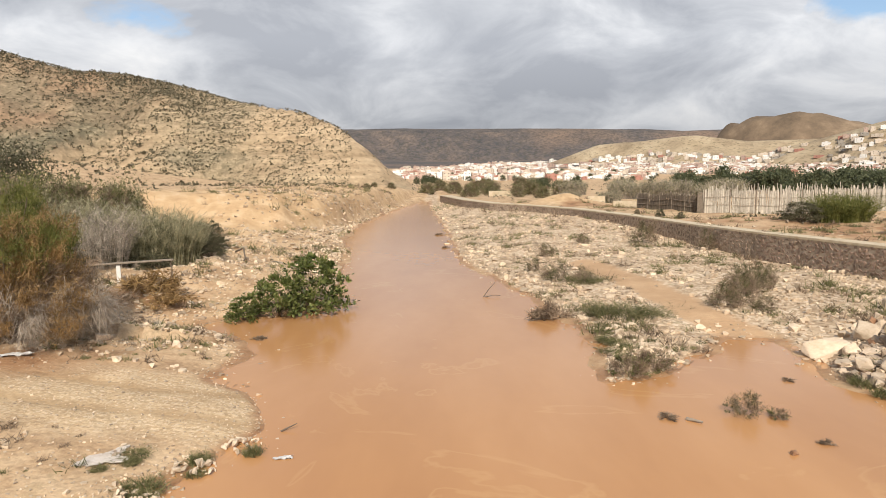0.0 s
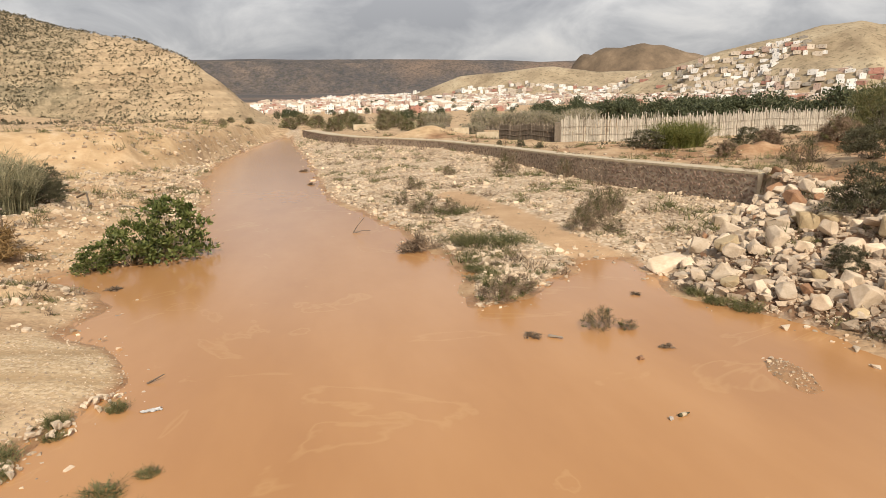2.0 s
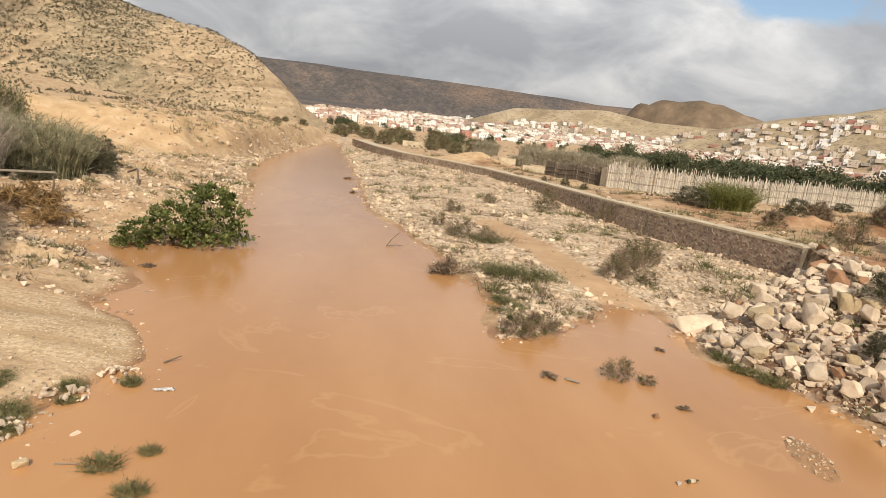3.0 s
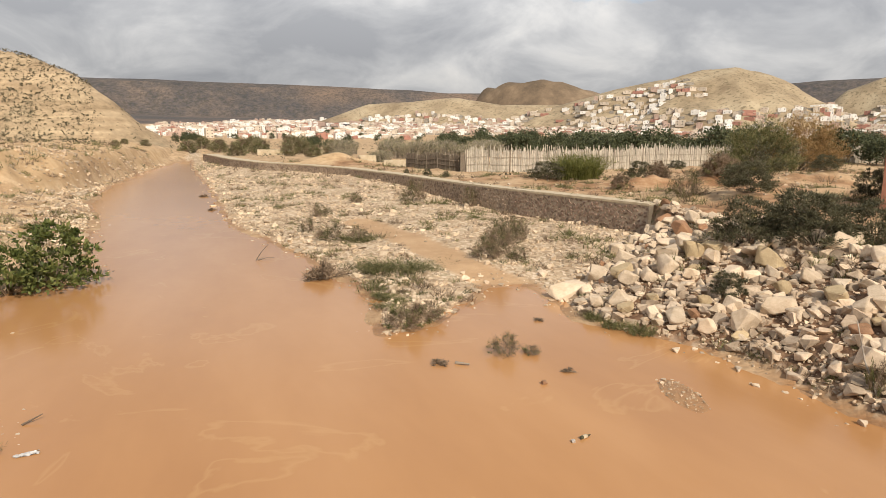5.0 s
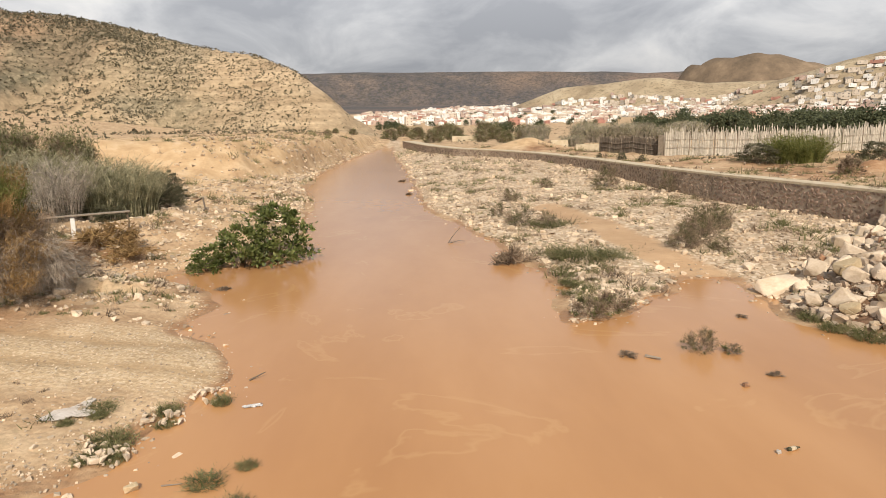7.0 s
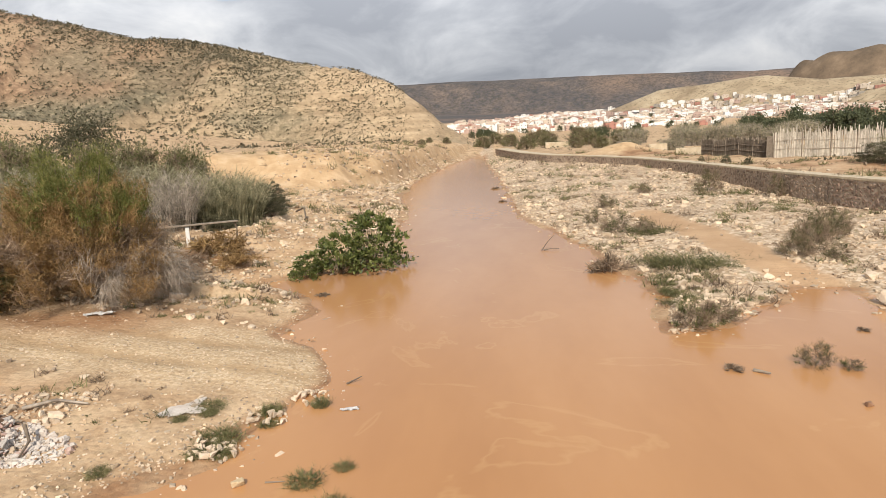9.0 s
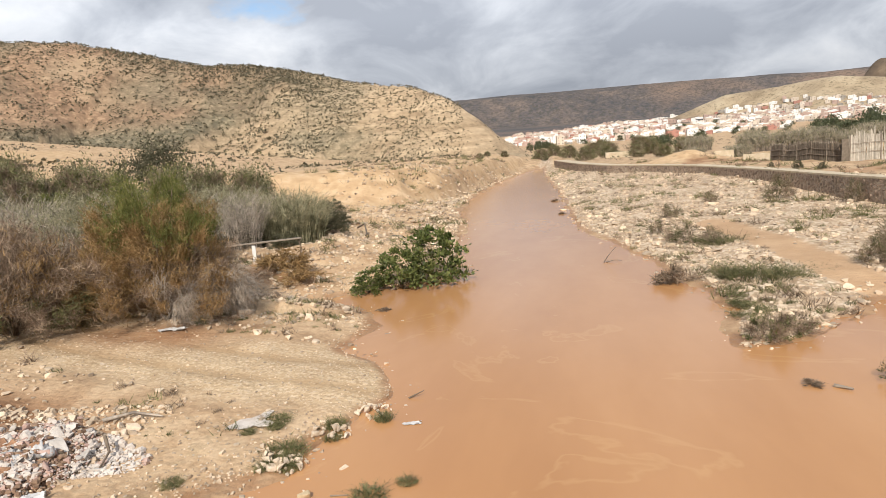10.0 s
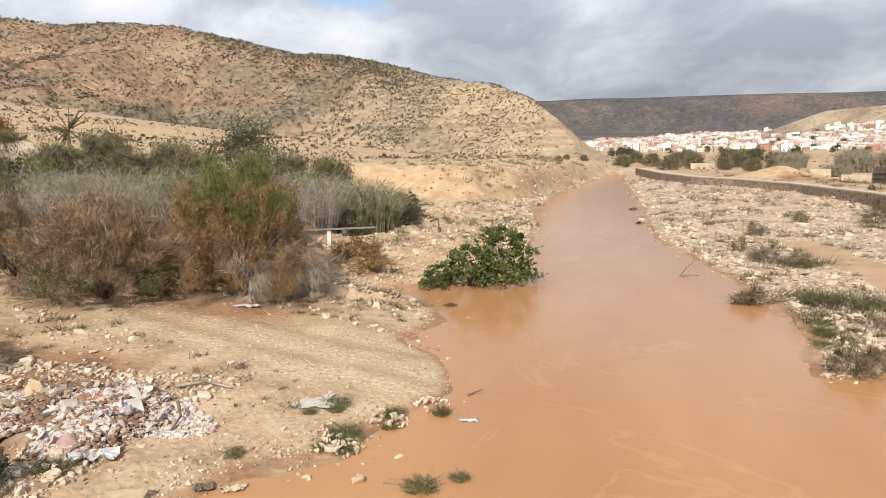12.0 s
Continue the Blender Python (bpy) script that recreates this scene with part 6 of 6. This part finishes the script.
build_plank()
ROOTS = shrub("root_tangle", "tangle of dead roots hanging over the eroded bank", 2.2, 0.8, 190, M_TAMARISK_DRY, 22, 50, (0.45, 0.026), 0.14, -0.9, False, 0.03, M_TAMARISK_DRY, "root_mass")
seat(ROOTS, -13.3, 28.8)
again(ROOTS, -12.1, 27.9, 90, (0.9, 0.9, 0.6), "brown dead brush fallen at the bank's foot")

# ---- town across the valley ----
PAINTS = {"white": surface("town_white", (0.60, 0.575, 0.545), (0.71, 0.69, 0.66), (0.80, 0.78, 0.755), 0.05, 0.85, 0.1, "island", 0.14),
          "cream": surface("cream_render", (0.44, 0.36, 0.285), (0.54, 0.46, 0.375), (0.62, 0.545, 0.465), 0.3, 0.85, 0.2, "island", 0.1),
          "pink": surface("pink_render", (0.34, 0.235, 0.19), (0.41, 0.295, 0.245), (0.48, 0.37, 0.315), 0.3, 0.85, 0.2, "island", 0.12),
          "red": surface("red_render", (0.28, 0.135, 0.10), (0.35, 0.17, 0.13), (0.42, 0.22, 0.175), 0.3, 0.85, 0.2, "island", 0.15),
          "grey": surface("grey_block", (0.22, 0.195, 0.165), (0.29, 0.26, 0.225), (0.36, 0.33, 0.29), 0.3, 0.85, 0.2, "island", 0.15)}


def house(colour, w, d, storeys, seed):
    """A flat-roofed town house: walls with parapet and stair head, window rows on the two sides seen."""
    r = np.random.default_rng(seed)
    h = storeys * 3.1
    ob = tagged(new("house", None), f"{colour} flat-roofed town house of {('one storey', 'two storeys', 'three storeys')[storeys - 1]} on the slope", "house", "houses of the town")
    bm = bmesh.new()
    box(bm, -w / 2, -d / 2, -4, w / 2, d / 2, h)
    walls = attach("walls_block", from_bm("walls_block", bm, PAINTS[colour]), ob)
    bm = bmesh.new()
    for q in ((-w / 2, -d / 2, w / 2, -d / 2 + 0.3), (-w / 2, d / 2 - 0.3, w / 2, d / 2), (-w / 2, -d / 2 + 0.3, -w / 2 + 0.3, d / 2 - 0.3), (w / 2 - 0.3, -d / 2 + 0.3, w / 2, d / 2 - 0.3)):
        box(bm, q[0], q[1], h, q[2], q[3], h + 0.9)
    attach("parapet", from_bm("parapet", bm, PAINTS[colour]), ob)
    bm = bmesh.new()
    k = r.uniform(-0.25, 0.25) * w
    box(bm, k - 1.4, -1.2, h, k + 1.4, 1.6, h + 2.3)
    attach("stair_head", from_bm("stair_head", bm, PAINTS[colour]), ob)
    for s in range(storeys):
        for c in range(2):
            if r.uniform() < 0.25:
                continue
            x = (-0.26 + 0.52 * c) * w
            bm = bmesh.new()
            x += r.uniform(-0.06, 0.06) * w
            wide, tall = r.uniform(0.3, 0.6), r.uniform(0.9, 1.4)
            box(bm, x - wide, -d / 2 - 0.05, s * 3.1 + 0.9, x + wide, -d / 2 + 0.05, s * 3.1 + 0.9 + tall)
            attach("window", from_bm("window", bm, M_GLASS), ob)
    return ob


KINDS = [house("white", 9, 8, 2, 1), house("cream", 10, 9, 2, 2), house("pink", 9, 9, 3, 3), house("red", 12, 9, 2, 4), house("white", 8, 8, 3, 5), house("grey", 9, 8, 1, 6), house("white", 11, 8, 2, 8), house("cream", 8, 8, 3, 9)]
# upper edge of the town as view angles from the eye, fitted to the camera's view (degrees left of yaw 0, degrees up)
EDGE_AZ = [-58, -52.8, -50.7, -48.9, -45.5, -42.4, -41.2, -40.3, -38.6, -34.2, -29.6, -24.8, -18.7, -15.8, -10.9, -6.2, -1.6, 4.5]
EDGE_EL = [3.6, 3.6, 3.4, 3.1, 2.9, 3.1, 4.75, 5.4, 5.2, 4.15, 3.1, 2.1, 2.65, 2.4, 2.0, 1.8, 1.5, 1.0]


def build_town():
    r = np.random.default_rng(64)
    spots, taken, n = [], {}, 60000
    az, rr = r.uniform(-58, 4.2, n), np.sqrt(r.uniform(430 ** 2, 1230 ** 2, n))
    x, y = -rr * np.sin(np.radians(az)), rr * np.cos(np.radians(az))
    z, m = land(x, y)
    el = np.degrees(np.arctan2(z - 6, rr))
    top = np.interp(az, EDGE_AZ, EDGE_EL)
    dense = step(-0.35, 0.15, fbm(x, y, 70, 3, 68))
    dense = np.where(az < -31, 1.0, dense)
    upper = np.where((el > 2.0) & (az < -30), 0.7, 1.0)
    # houses kept, and the cone's bare patch left, by view angle from the eye
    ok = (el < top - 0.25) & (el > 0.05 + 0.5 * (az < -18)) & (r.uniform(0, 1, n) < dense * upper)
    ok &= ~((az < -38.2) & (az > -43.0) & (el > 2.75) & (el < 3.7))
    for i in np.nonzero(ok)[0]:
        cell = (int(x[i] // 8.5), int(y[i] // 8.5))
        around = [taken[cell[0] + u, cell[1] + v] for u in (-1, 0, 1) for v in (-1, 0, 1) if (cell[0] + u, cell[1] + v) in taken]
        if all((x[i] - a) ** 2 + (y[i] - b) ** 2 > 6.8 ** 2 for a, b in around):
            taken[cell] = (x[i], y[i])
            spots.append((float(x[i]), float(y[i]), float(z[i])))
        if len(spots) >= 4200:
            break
    weights = [0.17, 0.23, 0.10, 0.06, 0.08, 0.20, 0.08, 0.08]
    spots.sort(key=lambda p: math.hypot(p[0], p[1]))
    vs, fs, base = {}, {}, {}
    models = [[(np.array([q.co[:] for q in ob.data.vertices]), np.array([q.vertices[:] for q in ob.data.polygons]), ob.data.materials[0]) for ob in kind.children] for kind in KINDS]
    for i, (a, b, c) in enumerate(spots):
        k = int(r.choice(8, p=weights))
        bearing = math.degrees(math.atan2(a, b))
        if bearing > 23 and c < 16 and r.uniform() < 0.15:
            k = 3
        turn = math.degrees(math.atan2(a, b)) * -1 + r.uniform(-16, 16)
        sc = (r.uniform(0.5, 1.2), r.uniform(0.5, 0.9), r.uniform(0.28, 0.56))
        if i < 300:
            if i < 8:
                KINDS[i].matrix_basis = pose(a, b, c, 0, 0, turn) @ Matrix.Scale(0.7, 4)
            else:
                copy_thing(KINDS[k], pose(a, b, c, 0, 0, turn) @ Matrix.Diagonal((*sc, 1)))
            continue
        # the farther houses: joined by paint
        t = radians(turn)
        for co, f, mat in models[k]:
            p = co * sc
            p = np.stack([p[:, 0] * math.cos(t) - p[:, 1] * math.sin(t) + a, p[:, 0] * math.sin(t) + p[:, 1] * math.cos(t) + b, p[:, 2] + c], 1)
            vs.setdefault(mat.name, []).append(p)
            fs.setdefault(mat.name, []).append(f + base.get(mat.name, 0))
            base[mat.name] = base.get(mat.name, 0) + len(p)
    for name in vs:
        ob = new("far_houses", raw("far_houses", np.concatenate(vs[name]), np.concatenate(fs[name]), bpy.data.materials[name]))
        tagged(ob, "dense rows of distant flat-roofed town houses", "town", kind="stuff")


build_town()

# ---- rubble and litter on the near bank ----
def build_rubble():
    r = np.random.default_rng(71)
    cx, cy = -11.4, 10.5
    g0 = ground_z(cx, cy)
    ob = tagged(new("rubble_heap", None), "dumped heap of white plaster and pink rubble with plastic", "rubble heap")
    ob.matrix_basis = pose(cx, cy, g0)

    def outline(a):
        return 1 + 0.2 * np.sin(2 * a + 1) + 0.16 * np.sin(5 * a) + 0.1 * np.sin(9 * a)

    def top(x, y):
        """Height of the heap over its base: a low lumpy dome on the sloping ground."""
        q = np.clip(1 - (x / 1.9) ** 2 - (y / 1.75) ** 2, 0, 1)
        return land(np.asarray(x) + cx, np.asarray(y) + cy, False)[0] - g0 + 0.34 * np.sqrt(q) * (1 + 0.8 * fbm(x, y, 0.8, 3, 73))

    n = 40
    u, v = np.meshgrid(np.linspace(-2.1, 2.1, n), np.linspace(-1.95, 1.95, n))
    z = top(u.ravel(), v.ravel()) - 0.03 - 0.25 * step(0.7, 1.1, np.hypot(u.ravel() / 2.0, v.ravel() / 1.85))
    i, j = np.meshgrid(np.arange(n - 1), np.arange(n - 1), indexing="ij")
    f = np.stack([i * n + j, i * n + j + 1, (i + 1) * n + j + 1, (i + 1) * n + j], -1).reshape(-1, 4)
    # base toned dark so the gaps between the chunks look shaded
    attach("base_mound", raw("base_mound", np.column_stack([u.ravel(), v.ravel(), z]), f, M_DIRT, True), ob, "red-brown earth base, dark for the shade in the gaps")
    mats = (M_PLASTER, M_DUST, M_PLASTER, M_PINK, M_DUST, M_ROCK_OCHRE, M_ROCK_RUST)
    shapes = [rock_mesh("chunk", mats[k], 720 + k, 10 + k % 3, 0.5) for k in range(7)]
    a, q = r.uniform(0, 2 * np.pi, 300), np.sqrt(r.uniform(0, 1, 300))
    x, y = 1.95 * q * outline(a) * np.cos(a), 1.8 * q * outline(a) * np.sin(a)
    size = np.clip(r.lognormal(-1.75, 0.6, 300), 0.08, 0.55)
    for px, py, pz, s in zip(x.tolist(), y.tolist(), top(x, y).tolist(), size.tolist()):
        m = pose(px, py, pz + s * 0.05, r.uniform(-50, 50), r.uniform(-50, 50), r.uniform(0, 360)) @ Matrix.Diagonal((s * r.uniform(1.0, 1.6), s, s * r.uniform(0.4, 0.9), 1))
        attach("chunk", shapes[int(r.integers(7))], ob, "", m)
    n = 11000
    a, q = r.uniform(0, 2 * np.pi, n), np.sqrt(r.uniform(0, 1, n)) ** 0.9
    x, y = 2.15 * q * outline(a) * np.cos(a), 2.0 * q * outline(a) * np.sin(a)
    z = top(x, y)
    # lime-white patches and brown patches, not an even mix
    pale = fbm(x, y, 0.9, 3, 75) + r.normal(0, 0.12, n)
    for name, mat, pick in (("plaster_debris", M_DUST, pale > 0.06), ("pink_debris", M_PINK, (pale <= 0.06) & (pale > -0.02)), ("brown_debris", M_DIRT, pale <= -0.02)):
        v, f = strew(x[pick], y[pick], z[pick], np.clip(r.lognormal(-2.8, 0.5, int(pick.sum())), 0.025, 0.2), r)
        tagged(attach(name, raw(name, v, f, mat), ob), kind="stuff")
    return ob


def crumpled(name, label, x, y, w, d, mat, seed, turn=0.0, high=0.16, category="litter", lift=0.0):
    """A crumpled sheet: a folded grid with thickness."""
    r = np.random.default_rng(seed)
    n = 22
    u, v = np.meshgrid(np.linspace(-0.5, 0.5, n), np.linspace(-0.5, 0.5, n))
    z = high * (np.abs(fbm(u * 2.1 + v * 1.4 + seed, v * 4.6 - u * 1.3, 1.0, 5, seed)) * 1.2 + np.abs(fbm(u * 6 + seed, v * 5, 1.0, 3, seed + 5)) * 0.8)
    edge = 1 + 0.7 * fbm(u * 3.4, v * 3.4 + seed, 1, 3, seed + 1)
    top = np.stack([u * w * edge, v * d * edge, z], -1).reshape(-1, 3)
    low = top - [0, 0, 0.012]
    i, j = np.meshgrid(np.arange(n - 1), np.arange(n - 1), indexing="ij")
    q = np.stack([i * n + j, i * n + j + 1, (i + 1) * n + j + 1, (i + 1) * n + j], -1).reshape(-1, 4)
    ob = new(name, raw(name, np.concatenate([top, low]), np.concatenate([q, q[:, ::-1] + n * n]), mat, True))
    ob.matrix_basis = pose(x, y, max(ground_z(x, y), 0.0) + 0.012 + lift, 0, 0, turn)
    return tagged(ob, label, category)


def stick(label, pts, thick, mat=None, name="branch", category="driftwood"):
    """A bent piece of wood through the given points, seated on the ground or the water."""
    x0, y0, _ = pts[0]
    path = np.array([(x - x0, y - y0, max(ground_z(x, y), 0.0) + z + thick * 0.6) for x, y, z in pts])
    v, f = tubes([path], [np.linspace(thick, thick * 0.45, len(pts))], 6)
    ob = new(name, raw(name, v, f, mat or M_WOOD, True))
    ob.location = (x0, y0, 0)
    return tagged(ob, label, category)


build_rubble()
crumpled("plastic_sheet", "crumpled white plastic sheet on the rubble", -13.2, 10.2, 1.2, 0.6, M_SHEET, 31, 20, 0.22, lift=0.03)
crumpled("plastic_sheet", "crumpled white plastic sheet at the heap's foot", -9.75, 9.2, 0.75, 0.4, M_SHEET, 32, 30, 0.2, lift=0.0)
crumpled("plastic_sheet", "torn white sack among the rubble", -10.4, 10.4, 0.8, 0.5, M_SHEET, 33, 50, 0.3, lift=0.22)
crumpled("lime_spill", "spill of white lime on the gravel", -7.35, 13.1, 1.2, 0.8, M_DUST, 34, 15, 0.012, "spill")
crumpled("plastic_bag", "white plastic bag under the dry bush", -17.7, 10.4, 0.4, 0.35, M_SHEET, 35, 15, 0.14)
crumpled("foam_scrap", "torn yellow foam scrap among stones", -13.2, 9.1, 0.6, 0.45, M_YELLOW, 36, 40, 0.22)
crumpled("foam_scrap", "torn yellow foam strip among stones", -12.8, 8.4, 0.25, 0.7, M_YELLOW, 37, 70, 0.25)
crumpled("foam_scrap", "small yellow foam scrap among stones", -11.8, 7.4, 0.3, 0.25, M_YELLOW, 38, 10, 0.15)
crumpled("paper_scrap", "pale paper scrap floating on the flood water", -3.5, 13.5, 0.36, 0.14, M_SHEET, 39, 15, 0.04)
crumpled("cloth_rag", "dirty pale rag at the water's edge", -6.8, 9.35, 0.42, 0.2, M_CAP, 40, 30, 0.1)
crumpled("cloth_rag", "brown sodden rag at the water's edge", -7.3, 9.2, 0.3, 0.25, M_BARK, 41, 30, 0.12)
crumpled("cloth_rag", "pale sheet caught under the tamarisk", -13.5, 20.0, 0.9, 0.25, M_SHEET, 42, 10, 0.1)
stick("pale broken plank floating in the shallows", [(6.15, 15.78, 0), (6.45, 15.5, 0.02)], 0.05)
stick("bent bleached branch beside the rubble", [(-10.6, 12.6, 0.05), (-10.0, 12.9, 0.12), (-9.3, 12.95, 0.03)], 0.05, M_STRAW)
stick("dark bent branch beside the rubble", [(-9.6, 11.4, 0.3), (-9.3, 11.1, 0.15), (-9.2, 10.6, 0.0)], 0.04, M_BARK)
stick("thin stick floating on the flood water", [(-4.3, 10.35, 0.0), (-3.95, 10.38, 0.01)], 0.018)
stick("dark stick at the ford's edge", [(-3.9, 15.0, 0.0), (-3.55, 15.2, 0.12)], 0.025, M_BARK)
stick("pale cane leaning on the boulders", [(14.2, 9.8, 0.05), (14.5, 10.4, 0.5), (14.9, 11.0, 1.1)], 0.03, M_STRAW)
stick("pale cane leaning on the boulders", [(14.5, 9.6, 0.05), (14.9, 9.9, 0.5), (15.2, 10.1, 1.0)], 0.025, M_STRAW)
stick("bare dead twig standing in the water", [(2.1, 33.1, 0.0), (2.35, 33.2, 0.35), (2.7, 33.2, 0.75)], 0.03, M_BARK)
stick("bare dead twig standing in the water", [(2.2, 33.1, 0.0), (2.6, 33.1, 0.1), (3.0, 33.2, 0.06)], 0.03, M_BARK)
stick("dead root on the stony bank", [(-13.4, 41.5, 0.3), (-12.6, 40.6, 0.7), (-12.2, 39.6, 0.2), (-12.0, 38.6, 0.1)], 0.07, M_BARK)
stick("bleached branch lying on the stony bank", [(-11.0, 41.6, 0.1), (-10.2, 40.2, 0.2), (-9.4, 39.4, 0.05)], 0.05, M_STRAW)
DRIFT = shrub("drift_pile", "flat pile of dark sodden driftwood twigs in the water", 1.6, 0.42, 195, M_DEAD, 24, 46, (0.35, 0.02), 0.14, 0.1, False, 0.02, M_BARK, "twig_mass", "driftwood")
seat(DRIFT, 4.6, 28.0, 0, 1, 0, 0.0)
for x, y, k in ((8.8, 14.3, 0.2), (-7.0, 24.1, 0.3), (5.7, 15.9, 0.28), (-7.9, 44.2, 0.4), (0.2, 58.0, 0.4), (-0.4, 72.0, 0.5), (10.4, 19.0, 0.2), (12.2, 18.9, 0.3)):
    again(DRIFT, x, y, x * 77, (k, k, k * 0.7), "small raft of dark drift twigs", floor=0.0)


def build_bottle():
    ob = tagged(new("bottle", None), "dark green glass bottle floating with a pale label", "bottle")
    prof = [(-0.15, 0.0), (-0.15, 0.036), (0.04, 0.04), (0.09, 0.018), (0.15, 0.014), (0.15, 0.0)]

    def lathe(rows, mat, name):
        bm = bmesh.new()
        rings = [[bm.verts.new((x, q * math.cos(a), q * math.sin(a))) for a in np.arange(12) * math.pi / 6] for x, q in rows]
        for a, b in zip(rings[:-1], rings[1:]):
            for k in range(12):
                bm.faces.new((a[k], a[(k + 1) % 12], b[(k + 1) % 12], b[k]))
        bmesh.ops.remove_doubles(bm, verts=bm.verts, dist=1e-5)
        bmesh.ops.recalc_face_normals(bm, faces=bm.faces[:])
        return attach(name, from_bm(name, bm, mat, True), ob)

    lathe(prof, M_DARK, "glass_body")
    lathe([(-0.10, 0.0385), (-0.10, 0.0415), (0.03, 0.0435), (0.03, 0.0405)], M_CAP, "paper_label")
    ob.matrix_basis = pose(7.1, 10.75, 0.035, 0, 4, 20)


build_bottle()
